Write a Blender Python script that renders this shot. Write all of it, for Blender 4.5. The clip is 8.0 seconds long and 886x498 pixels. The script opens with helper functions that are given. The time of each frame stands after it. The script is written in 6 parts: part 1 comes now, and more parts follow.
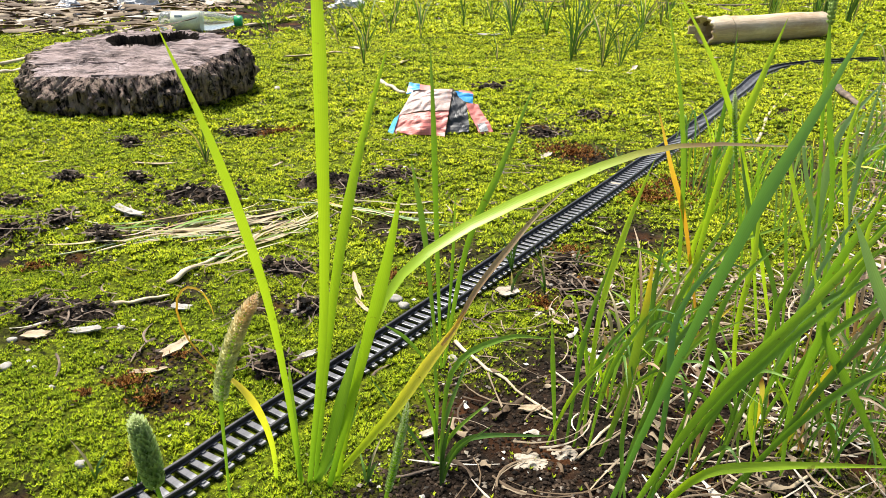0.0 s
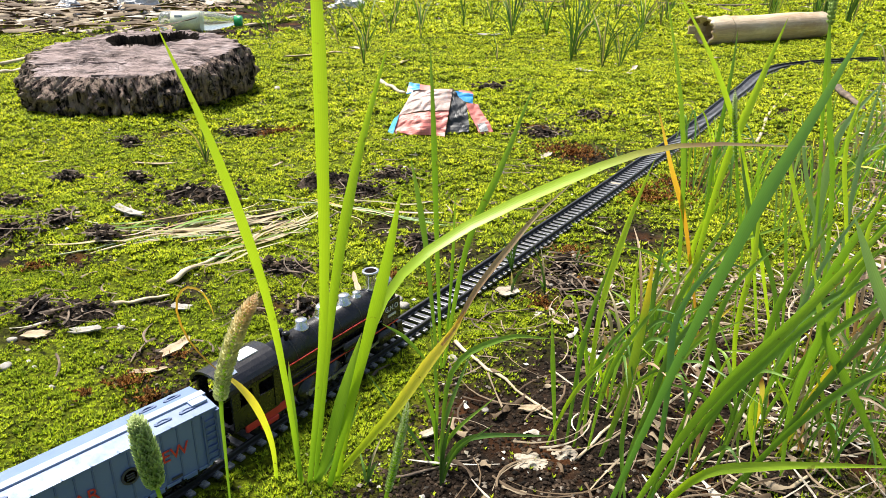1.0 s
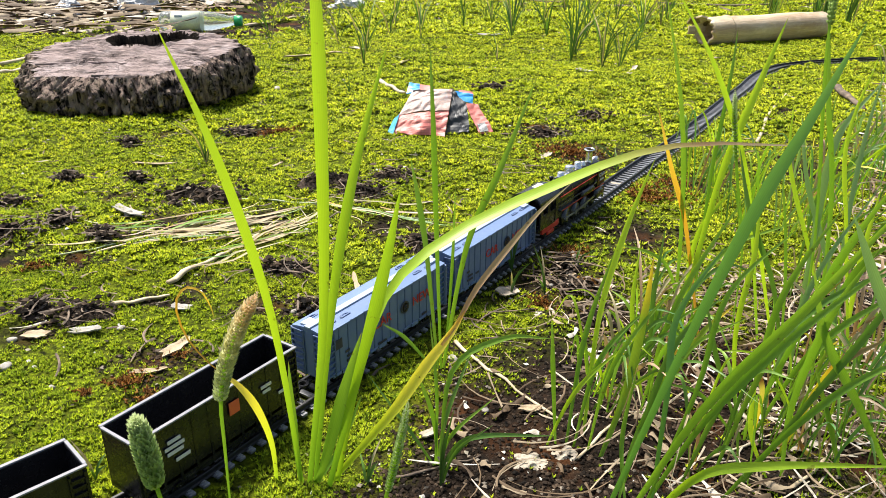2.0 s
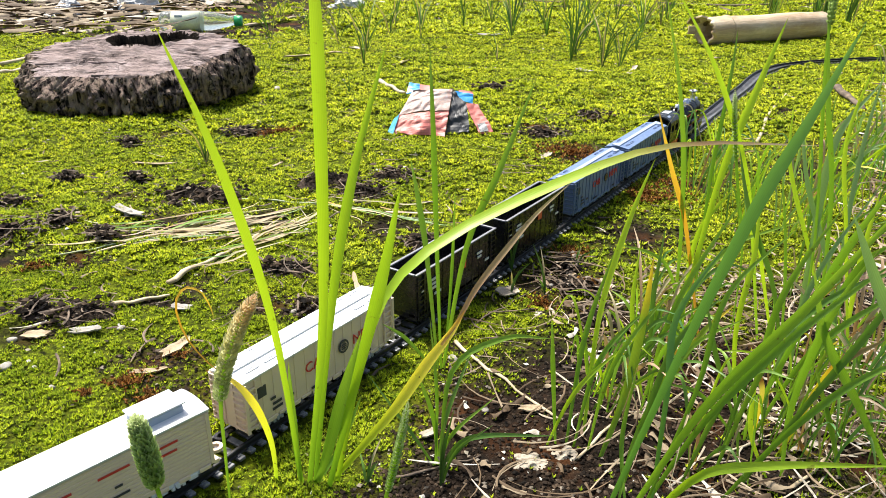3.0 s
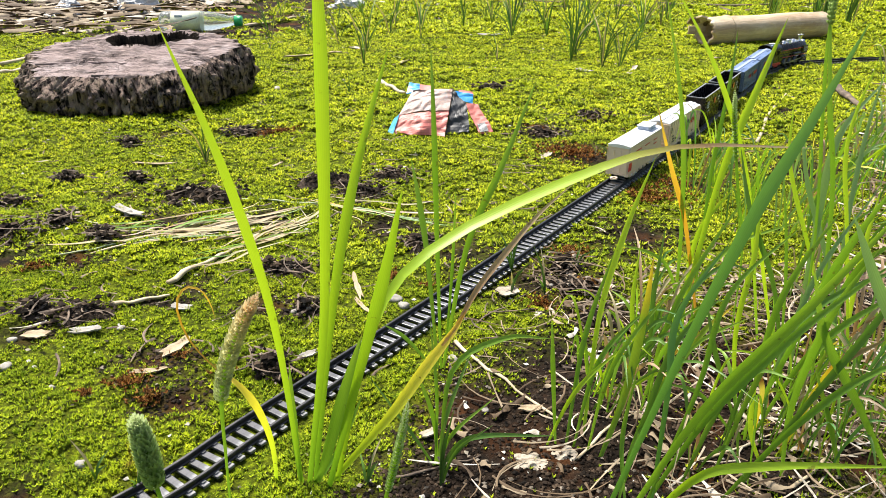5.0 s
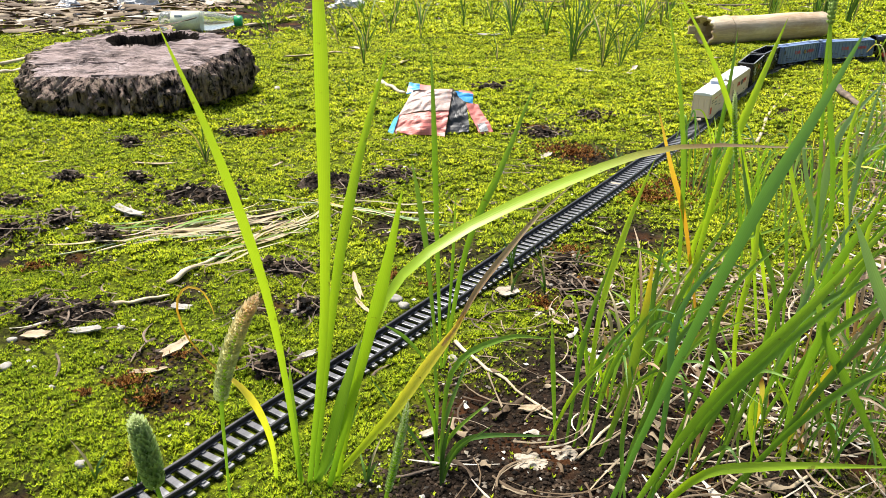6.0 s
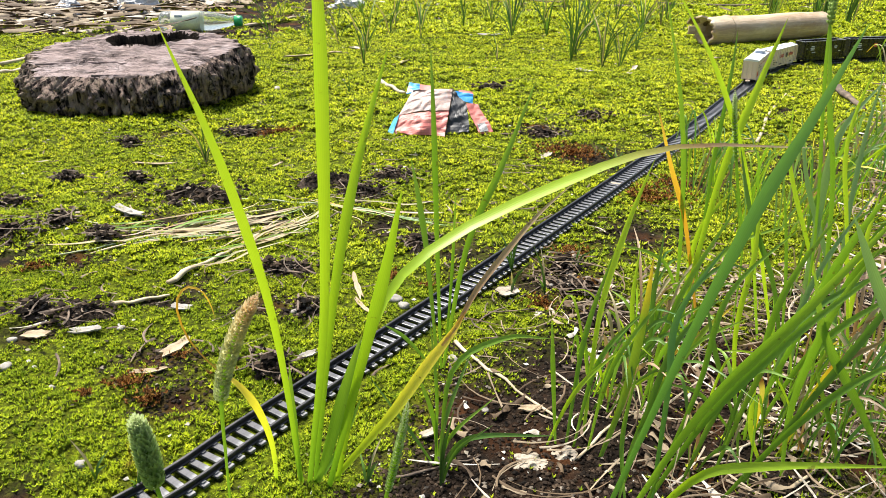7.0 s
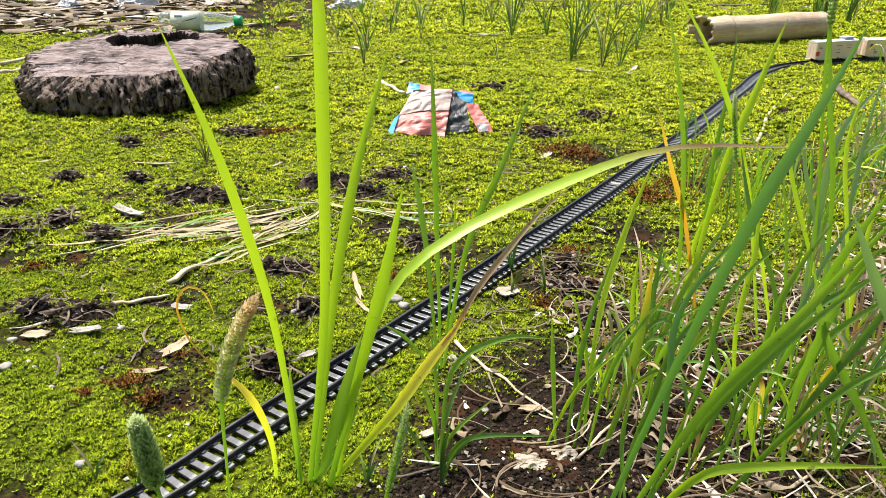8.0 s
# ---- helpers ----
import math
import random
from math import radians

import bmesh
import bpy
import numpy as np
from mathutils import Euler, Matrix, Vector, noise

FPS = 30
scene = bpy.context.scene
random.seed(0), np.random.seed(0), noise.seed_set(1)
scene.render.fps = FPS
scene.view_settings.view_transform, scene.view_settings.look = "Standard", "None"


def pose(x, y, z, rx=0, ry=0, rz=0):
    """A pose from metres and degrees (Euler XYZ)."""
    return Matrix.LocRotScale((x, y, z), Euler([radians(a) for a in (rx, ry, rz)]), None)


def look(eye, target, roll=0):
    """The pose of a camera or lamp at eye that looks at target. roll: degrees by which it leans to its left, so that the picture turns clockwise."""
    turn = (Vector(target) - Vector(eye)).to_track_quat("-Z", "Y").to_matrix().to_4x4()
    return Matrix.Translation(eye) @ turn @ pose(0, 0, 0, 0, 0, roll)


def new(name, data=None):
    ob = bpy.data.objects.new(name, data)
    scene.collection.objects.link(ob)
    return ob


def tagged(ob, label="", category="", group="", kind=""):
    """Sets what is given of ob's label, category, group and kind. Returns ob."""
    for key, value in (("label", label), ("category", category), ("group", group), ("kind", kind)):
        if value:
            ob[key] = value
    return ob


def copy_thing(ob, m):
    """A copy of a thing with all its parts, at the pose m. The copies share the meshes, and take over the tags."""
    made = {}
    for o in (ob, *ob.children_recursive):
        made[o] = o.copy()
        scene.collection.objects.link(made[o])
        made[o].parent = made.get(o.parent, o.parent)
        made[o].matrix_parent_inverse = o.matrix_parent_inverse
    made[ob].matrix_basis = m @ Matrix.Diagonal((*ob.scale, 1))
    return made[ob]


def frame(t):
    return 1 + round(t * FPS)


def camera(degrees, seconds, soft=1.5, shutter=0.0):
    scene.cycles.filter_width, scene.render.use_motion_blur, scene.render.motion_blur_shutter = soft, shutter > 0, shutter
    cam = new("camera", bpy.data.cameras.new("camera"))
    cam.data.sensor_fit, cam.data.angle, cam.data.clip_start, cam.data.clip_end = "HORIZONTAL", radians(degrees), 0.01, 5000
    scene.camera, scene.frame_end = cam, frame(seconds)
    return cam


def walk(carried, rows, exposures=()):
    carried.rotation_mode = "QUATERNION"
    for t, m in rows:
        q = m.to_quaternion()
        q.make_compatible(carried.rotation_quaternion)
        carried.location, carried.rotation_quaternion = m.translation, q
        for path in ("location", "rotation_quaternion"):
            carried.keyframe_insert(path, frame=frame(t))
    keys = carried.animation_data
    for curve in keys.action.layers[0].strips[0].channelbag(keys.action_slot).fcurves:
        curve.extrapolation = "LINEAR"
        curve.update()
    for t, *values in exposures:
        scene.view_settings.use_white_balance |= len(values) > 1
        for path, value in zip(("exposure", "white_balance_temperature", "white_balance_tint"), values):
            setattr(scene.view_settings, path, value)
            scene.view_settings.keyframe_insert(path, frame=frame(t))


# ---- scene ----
cam = camera(60.3, 8.0, soft=0.75)
EYE = (0.0, 0.0, 0.2857)
AIM = look(EYE, (0.0, 0.9182, 0.2857 - 0.3961), 0.235)
walk(cam, [(0.0, AIM), (8.0, AIM)], [(0.0, 1.09), (8.0, 1.09)])

# ---- daylight: bright hazy sky, soft high sun from the left ----
world = bpy.data.worlds.new("world")
scene.world = world
world.use_nodes = True
wn, wl = world.node_tree.nodes, world.node_tree.links
sky = wn.new("ShaderNodeTexSky")
sky.sky_type = "NISHITA"
sky.sun_disc = False
sky.sun_elevation, sky.sun_rotation = radians(62), radians(-40)
sky.dust_density, sky.air_density = 4.0, 1.2
wn["Background"].inputs["Strength"].default_value = 0.085
wl.new(sky.outputs["Color"], wn["Background"].inputs["Color"])
sun_data = bpy.data.lights.new("sun", "SUN")
sun_data.energy, sun_data.angle, sun_data.color = 4.3, radians(10), (1.0, 0.96, 0.88)
sun = new("sun", sun_data)
sun.matrix_world = look((-1.6, 1.9, 4.7), (0, 0, 0))


# ---- materials ----
def ramp(nt, fac, stops):
    node = nt.nodes.new("ShaderNodeValToRGB")
    els = node.color_ramp.elements
    while len(els) < len(stops):
        els.new(0.5)
    for e, (p, c) in zip(els, stops):
        e.position, e.color = p, (*c, 1)
    nt.links.new(fac, node.inputs["Fac"])
    return node.outputs["Color"]


def noise_node(nt, scale, detail=4, rough=0.6, coord="Object", stretch=None):
    tc = nt.nodes.new("ShaderNodeTexCoord")
    out = tc.outputs[coord]
    if stretch:
        mp = nt.nodes.new("ShaderNodeMapping")
        mp.inputs["Scale"].default_value = stretch
        nt.links.new(out, mp.inputs["Vector"])
        out = mp.outputs["Vector"]
    n = nt.nodes.new("ShaderNodeTexNoise")
    n.inputs["Scale"].default_value, n.inputs["Detail"].default_value, n.inputs["Roughness"].default_value = scale, detail, rough
    nt.links.new(out, n.inputs["Vector"])
    return n.outputs["Fac"]


def mixed(nt, fac, a, b, blend="MIX"):
    m = nt.nodes.new("ShaderNodeMix")
    m.data_type, m.blend_type = "RGBA", blend
    for sock, v in ((m.inputs[0], fac), (m.inputs[6], a), (m.inputs[7], b)):
        if isinstance(v, (int, float)):
            sock.default_value = v
        elif isinstance(v, tuple):
            sock.default_value = (*v, 1)
        else:
            nt.links.new(v, sock)
    return m.outputs[2]


def bump(nt, height, strength, dist):
    b = nt.nodes.new("ShaderNodeBump")
    b.inputs["Strength"].default_value, b.inputs["Distance"].default_value = strength, dist
    nt.links.new(height, b.inputs["Height"])
    return b.outputs["Normal"]


def blank(name, rough=0.6, metal=0.0, spec=0.5):
    m = bpy.data.materials.new(name)
    m.use_nodes = True
    p = m.node_tree.nodes["Principled BSDF"]
    p.inputs["Roughness"].default_value, p.inputs["Metallic"].default_value = rough, metal
    p.inputs["Specular IOR Level"].default_value = spec
    return m, m.node_tree, p


def surface(name, a, b, scale=60, rough=0.6, metal=0.0, relief=0.3, dist=0.001, wear=None, stretch=None, spec=0.5, fine=8.0, edges=(0.32, 0.68), mask=0.35):
    """Two colours mixed by coarse noise, fine grain over it, relief, and a third colour of wear or dust."""
    m, nt, p = blank(name, rough, metal, spec)
    col = ramp(nt, noise_node(nt, scale, 5, 0.6, stretch=stretch), [(edges[0], a), (edges[1], b)])
    grain = noise_node(nt, scale * fine, 3, 0.7, stretch=stretch)
    col = mixed(nt, mask, col, ramp(nt, grain, [(0.3, (0.35, 0.35, 0.35)), (0.7, (1, 1, 1))]), "MULTIPLY")
    if wear:
        col = mixed(nt, ramp(nt, noise_node(nt, scale * 0.6, 6, 0.7), [(0.5, (0, 0, 0)), (0.72, (0.8, 0.8, 0.8))]), col, wear)
    nt.links.new(col, p.inputs["Base Color"])
    nt.links.new(bump(nt, grain, relief, dist), p.inputs["Normal"])
    return m


def plastic(name, c, rough=0.35, dust=(0.35, 0.33, 0.28), amount=0.25):
    """Toy plastic: one colour with faint blotches and settled dust."""
    m, nt, p = blank(name, rough)
    d = ramp(nt, noise_node(nt, 90, 5, 0.7), [(0.45, (0, 0, 0)), (0.8, (amount, amount, amount))])
    nt.links.new(mixed(nt, d, c, dust), p.inputs["Base Color"])
    nt.links.new(ramp(nt, noise_node(nt, 160, 4), [(0.3, (rough * 0.7,) * 3), (0.7, (min(1, rough * 1.5),) * 3)]), p.inputs["Roughness"])
    nt.links.new(bump(nt, noise_node(nt, 700, 2), 0.12, 0.0004), p.inputs["Normal"])
    return m


def leaf_material(name, stops, glow, spots=0.5, rough=0.42):
    """Grass: colour along the blade, darker veins, brown specks, light shining through."""
    m, nt, p = blank(name, rough)
    uv = nt.nodes.new("ShaderNodeUVMap")
    sep = nt.nodes.new("ShaderNodeSeparateXYZ")
    nt.links.new(uv.outputs["UV"], sep.inputs[0])
    col = ramp(nt, sep.outputs["Y"], stops)
    info = nt.nodes.new("ShaderNodeObjectInfo")
    col = mixed(nt, 1.0, col, ramp(nt, info.outputs["Random"], [(0.0, (0.72, 0.8, 0.75)), (1.0, (1.12, 1.08, 1.0))]), "MULTIPLY")
    veins = nt.nodes.new("ShaderNodeTexWave")
    veins.inputs["Scale"].default_value, veins.inputs["Distortion"].default_value = 2.2, 0.6
    nt.links.new(uv.outputs["UV"], veins.inputs["Vector"])
    col = mixed(nt, 0.15, col, ramp(nt, veins.outputs["Fac"], [(0.2, (0.6, 0.66, 0.55)), (0.7, (1, 1, 1))]), "MULTIPLY")
    s = ramp(nt, noise_node(nt, 260, 2, 0.5), [(0.68, (0, 0, 0)), (0.74, (spots,) * 3)])
    col = mixed(nt, s, col, (0.10, 0.045, 0.012))
    nt.links.new(col, p.inputs["Base Color"])
    nt.links.new(bump(nt, veins.outputs["Fac"], 0.1, 0.0004), p.inputs["Normal"])
    tr = nt.nodes.new("ShaderNodeBsdfTranslucent")
    nt.links.new(mixed(nt, 1.0, col, (1.25, 1.2, 0.6), "MULTIPLY"), tr.inputs["Color"])
    mx = nt.nodes.new("ShaderNodeMixShader")
    mx.inputs[0].default_value = glow
    out = nt.nodes["Material Output"]
    nt.links.new(p.outputs[0], mx.inputs[1])
    nt.links.new(tr.outputs[0], mx.inputs[2])
    nt.links.new(mx.outputs[0], out.inputs["Surface"])
    return m


G_BRIGHT, G_MID, G_DARK = (0.42, 0.62, 0.03), (0.2, 0.37, 0.035), (0.13, 0.25, 0.03)
BROWN, STRAW, YEL = (0.26, 0.16, 0.08), (0.5, 0.41, 0.24), (0.95, 0.66, 0.05)
LEAF = {
    "bright": leaf_material("grass_bright", [(0.0, (0.22, 0.42, 0.03)), (0.3, G_BRIGHT), (0.97, (0.44, 0.62, 0.04)), (1.0, (0.4, 0.4, 0.05))], 0.5),
    "mid": leaf_material("grass_mid", [(0.0, G_MID), (0.5, (0.19, 0.36, 0.03)), (0.95, (0.26, 0.42, 0.05)), (1.0, (0.34, 0.3, 0.08))], 0.42),
    "dark": leaf_material("grass_dark", [(0.0, G_DARK), (0.6, (0.13, 0.26, 0.04)), (1.0, (0.17, 0.29, 0.06))], 0.35),
    "blue": leaf_material("grass_bluish", [(0.0, (0.12, 0.3, 0.05)), (0.5, (0.13, 0.3, 0.08)), (1.0, (0.16, 0.34, 0.12))], 0.3, 0.8),
    "pale": leaf_material("grass_pale", [(0.0, (0.2, 0.36, 0.1)), (1.0, (0.3, 0.46, 0.2))], 0.3, 0.2),
    "arch": leaf_material("grass_browning_tip", [(0.0, G_BRIGHT), (0.62, (0.42, 0.6, 0.035)), (0.74, (0.36, 0.36, 0.07)), (0.84, BROWN), (1.0, (0.36, 0.3, 0.2))], 0.42),
    "yellowing": leaf_material("grass_yellow_to_brown", [(0.0, (0.4, 0.55, 0.03)), (0.14, (0.9, 0.75, 0.05)), (0.46, YEL), (0.54, (0.85, 0.42, 0.05)), (0.64, (0.36, 0.22, 0.12)), (1.0, (0.42, 0.3, 0.19))], 0.4),
    "turning": leaf_material("grass_turning_yellow", [(0.0, (0.36, 0.55, 0.03)), (0.3, (0.68, 0.76, 0.05)), (0.55, (1.0, 0.86, 0.10)), (0.86, (1.0, 0.74, 0.14)), (1.0, (0.7, 0.38, 0.1))], 0.55, 0.9),
    "brown": leaf_material("grass_withered_brown", [(0.0, (0.72, 0.42, 0.12)), (0.25, (0.42, 0.24, 0.13)), (0.7, (0.42, 0.29, 0.2)), (1.0, (0.5, 0.38, 0.28))], 0.25, 0.6),
    "yellow": leaf_material("grass_yellow", [(0.0, (0.5, 0.55, 0.04)), (0.2, YEL), (0.5, (0.9, 0.72, 0.16)), (0.62, (0.3, 0.13, 0.04)), (0.85, (0.4, 0.3, 0.15)), (1.0, BROWN)], 0.4),
    "orange": leaf_material("grass_orange", [(0.0, (0.35, 0.2, 0.04)), (0.4, (0.9, 0.48, 0.05)), (0.8, (0.92, 0.6, 0.08)), (1.0, BROWN)], 0.4),
    "yellowtip": leaf_material("grass_yellow_tip", [(0.0, G_MID), (0.65, (0.3, 0.42, 0.04)), (0.85, YEL), (1.0, (0.6, 0.4, 0.08))], 0.4),
    "wiry": leaf_material("grass_wiry", [(0.0, (0.05, 0.11, 0.025)), (0.6, (0.07, 0.16, 0.03)), (1.0, (0.16, 0.24, 0.06))], 0.2, 0.3),
    "straw": leaf_material("grass_straw", [(0.0, (0.36, 0.28, 0.16)), (0.6, STRAW), (1.0, (0.55, 0.48, 0.33))], 0.15, 0.4, 0.7),
}


# ---- mesh helpers ----
def mesh_of(name, verts, faces, mats=(), smooth=False):
    me = bpy.data.meshes.new(name)
    me.from_pydata([tuple(v) for v in verts], [], faces)
    for m in mats:
        me.materials.append(m)
    if smooth:
        me.shade_smooth()
    return me


def part(name, bm, material, parent=None, label="", smooth=False):
    """Link a bmesh as one mesh object under a thing."""
    bmesh.ops.recalc_face_normals(bm, faces=bm.faces)
    me = bpy.data.meshes.new(name)
    bm.to_mesh(me)
    bm.free()
    me.materials.append(material)
    if smooth:
        me.shade_smooth()
    ob = new(name, me)
    ob.parent = parent
    return tagged(ob, label)


def linked(name, me, parent=None, m=None, label=""):
    ob = new(name, me)
    ob.parent = parent
    if m is not None:
        ob.matrix_basis = m
    return tagged(ob, label)


def add_box(bm, x0, x1, y0, y1, z0, z1, bevel=0.0, m=None):
    r = bmesh.ops.create_cube(bm, size=1.0)
    for v in r["verts"]:
        v.co = Vector(((x0 + x1) / 2 + v.co.x * (x1 - x0), (y0 + y1) / 2 + v.co.y * (y1 - y0), (z0 + z1) / 2 + v.co.z * (z1 - z0)))
    vs = r["verts"]
    if bevel:
        es = list({e for v in vs for e in v.link_edges})
        vs = list({v for v in bmesh.ops.bevel(bm, geom=es, offset=bevel, segments=2, affect="EDGES", profile=0.5)["verts"]} | {v for v in vs if v.is_valid})
    if m is not None:
        bmesh.ops.transform(bm, matrix=m, verts=vs)
    return bm


def box(*a, bevel=0.0, m=None):
    return add_box(bmesh.new(), *a, bevel=bevel, m=m)


def lathe(profile, seg=24, axis="z", centre=(0, 0, 0), bm=None):
    """Turn a profile of (radius, height) pairs round an axis."""
    bm = bm or bmesh.new()
    rings = []
    for r, z in profile:
        ring = []
        for i in range(seg):
            a = 2 * math.pi * i / seg
            p = (r * math.cos(a), r * math.sin(a), z)
            if axis == "x":
                p = (p[2], p[0], p[1])
            elif axis == "y":
                p = (p[1], p[2], p[0])
            ring.append(bm.verts.new(Vector(p) + Vector(centre)))
        rings.append(ring)
    for a, b in zip(rings, rings[1:]):
        for i in range(seg):
            bm.faces.new((a[i], a[(i + 1) % seg], b[(i + 1) % seg], b[i]))
    bm.faces.new(rings[0][::-1])
    bm.faces.new(rings[-1])
    return bm


def text_mesh(body, size, depth=0.0002):
    cu = bpy.data.curves.new("lettering", "FONT")
    cu.body, cu.size, cu.extrude, cu.align_x, cu.align_y = body, size, depth, "CENTER", "CENTER"
    cu.resolution_u = 2
    ob = bpy.data.objects.new("lettering", cu)
    scene.collection.objects.link(ob)
    me = bpy.data.meshes.new_from_object(ob.evaluated_get(bpy.context.evaluated_depsgraph_get()))
    bpy.data.objects.remove(ob)
    return me


# ---- the lie of the land ----
def lattice(ix, iy, seed):
    h = (ix.astype(np.int64) * 374761393 + iy.astype(np.int64) * 668265263 + seed * 982451653) & 0x7FFFFFFF
    h = ((h ^ (h >> 13)) * 1274126177) & 0x7FFFFFFF
    return ((h ^ (h >> 16)) & 0xFFFF) / 65535.0


def vnoise(x, y, size, seed):
    u, v = np.asarray(x, float) / size, np.asarray(y, float) / size
    iu, iv = np.floor(u), np.floor(v)
    fu, fv = u - iu, v - iv
    fu, fv = fu * fu * (3 - 2 * fu), fv * fv * (3 - 2 * fv)
    a, b = lattice(iu, iv, seed), lattice(iu + 1, iv, seed)
    c, d = lattice(iu, iv + 1, seed), lattice(iu + 1, iv + 1, seed)
    return (a * (1 - fu) + b * fu) * (1 - fv) + (c * (1 - fu) + d * fu) * fv


def spline(points, n):
    """Points along a smooth curve through the given ones."""
    P = np.array(points, float)
    P = np.vstack([2 * P[0] - P[1], P, 2 * P[-1] - P[-2]])
    out = []
    k = len(P) - 3
    for q in np.linspace(0, k, n):
        i = min(int(q), k - 1)
        t = q - i
        p0, p1, p2, p3 = P[i:i + 4]
        out.append(0.5 * (2 * p1 + (p2 - p0) * t + (2 * p0 - 5 * p1 + 4 * p2 - p3) * t * t + (3 * p1 - p0 - 3 * p2 + p3) * t ** 3))
    return np.array(out)


# centreline of the toy track: out of a wide bend, a long straight, into the far bend
LINE = spline([(-1.150, 0.160), (-0.920, 0.060), (-0.660, 0.030), (-0.430, 0.080), (-0.268, 0.208), (-0.159, 0.317), (-0.119, 0.374), (-0.061, 0.458), (0.024, 0.584), (0.157, 0.784),
               (0.266, 0.950), (0.330, 1.046), (0.406, 1.170), (0.483, 1.298), (0.556, 1.415), (0.630, 1.541), (0.694, 1.619), (0.745, 1.661), (0.793, 1.687), (0.896, 1.723),
               (0.980, 1.740), (1.110, 1.745), (1.270, 1.700), (1.430, 1.590), (1.536, 1.430), (1.556, 1.251), (1.50, 1.02), (1.36, 0.84)], 900)
RUN = np.concatenate([[0], np.cumsum(np.hypot(*np.diff(LINE, axis=0).T))])


def on_line(s):
    return np.array([np.interp(s, RUN, LINE[:, 0]), np.interp(s, RUN, LINE[:, 1])])


def s_near(x, y):
    return RUN[np.argmin((LINE[:, 0] - x) ** 2 + (LINE[:, 1] - y) ** 2)]


def off_line(x, y):
    """Distance from the track's centreline."""
    x, y = np.asarray(x, float).ravel(), np.asarray(y, float).ravel()
    best = np.full(x.shape, 9.0)
    L = LINE[::4]
    for i in range(0, len(x), 20000):
        d = (x[i:i + 20000, None] - L[None, :, 0]) ** 2 + (y[i:i + 20000, None] - L[None, :, 1]) ** 2
        best[i:i + 20000] = np.sqrt(d.min(1))
    return best


def side_of_line(x, y):
    """Metres to the right of the straight stretch of track."""
    return (np.asarray(x) + 0.061) * 0.857 - (np.asarray(y) - 0.465) * 0.515


# bare or burnt-looking soil patches: x, y, radius
PATCHES = [(-0.27, 0.72, 0.050), (-0.19, 0.75, 0.049), (-0.36, 0.80, 0.030), (-0.14, 0.54, 0.035), (-0.31, 0.50, 0.030), (-0.06, 0.73, 0.049), (0.01, 0.65, 0.059), 
           (-0.40, 0.63, 0.040), (0.10, 0.60, 0.068), (0.13, 0.53, 0.068), (0.19, 0.71, 0.077), (0.31, 0.86, 0.057), (0.19, 0.97, 0.086), (0.14, 1.12, 0.067), 
           (-0.27, 1.11, 0.049), (-0.20, 0.46, 0.035), (-0.17, 0.41, 0.030), (0.08, 0.45, 0.078), (0.05, 0.35, 0.059), (0.15, 0.40, 0.049), (0.23, 0.48, 0.048), 
           (0.29, 0.38, 0.058), (0.19, 0.34, 0.058), (-0.08, 0.44, 0.020), (0.47, 0.92, 0.084), (0.57, 1.00, 0.074), (-0.33, 0.63, 0.030)]


def soil(x, y):
    """1 where the soil is bare, 0 under closed moss."""
    x, y = np.asarray(x, float), np.asarray(y, float)
    wob = 0.55 + 0.9 * vnoise(x, y, 0.035, 5)
    m = np.zeros(x.shape)
    for px, py, r in PATCHES:
        m = np.maximum(m, 1.15 - np.hypot(x - px, y - py) / (r * wob))
    n = 0.5 * vnoise(x, y, 0.11, 8) + 0.3 * vnoise(x, y, 0.04, 9) + 0.2 * vnoise(x, y, 0.014, 10)
    m = np.maximum(m, (n - 0.71) * 7)
    right = np.clip((side_of_line(x, y) - 0.055) / 0.09, 0, 1) * np.clip((0.62 - y) / 0.1, 0, 1) * np.clip((1.1 - x) / 0.3, 0, 1) * np.clip((y + 0.5) / 0.3, 0, 1)
    m = np.maximum(m, right * (n + 0.22 - 0.5) * 5)
    far = np.clip((-0.25 - x) / 0.3, 0, 1) * np.clip((y - 2.0) / 0.2, 0, 1) + np.clip((y - 3.2) / 0.5, 0, 1) * 0.8
    far = far * np.clip((6.0 - y) / 1.5, 0, 1) * np.clip((x + 4.0) / 1.5, 0, 1)
    m = np.maximum(m, far * (n + 0.25 - 0.45) * 5)
    return np.clip(m, 0, 1) * np.clip((7.0 - np.hypot(x, y - 1.2)) / 2.0, 0, 1)


def ground_z(x, y, dist=None):
    x, y = np.asarray(x, float), np.asarray(y, float)
    d = off_line(x, y).reshape(x.shape) if dist is None else dist
    away = np.clip((d - 0.016) / 0.08, 0, 1)
    lumps = 0.0035 * vnoise(x, y, 0.016, 1) + 0.002 * vnoise(x, y, 0.007, 2)
    z = away * (0.016 * (vnoise(x, y, 0.35, 3) - 0.5) + 0.007 * (vnoise(x, y, 0.09, 4) - 0.5)) + lumps - 0.003
    z = np.where(d < 0.02, np.minimum(z, -0.0012), z)
    return z - 0.002 * soil(x, y)


def gz(x, y):
    return float(ground_z(np.array([x]), np.array([y]))[0])


# ---- ground ----
MOSS_LO, MOSS_MID = (0.105, 0.16, 0.006), (0.33, 0.425, 0.012)


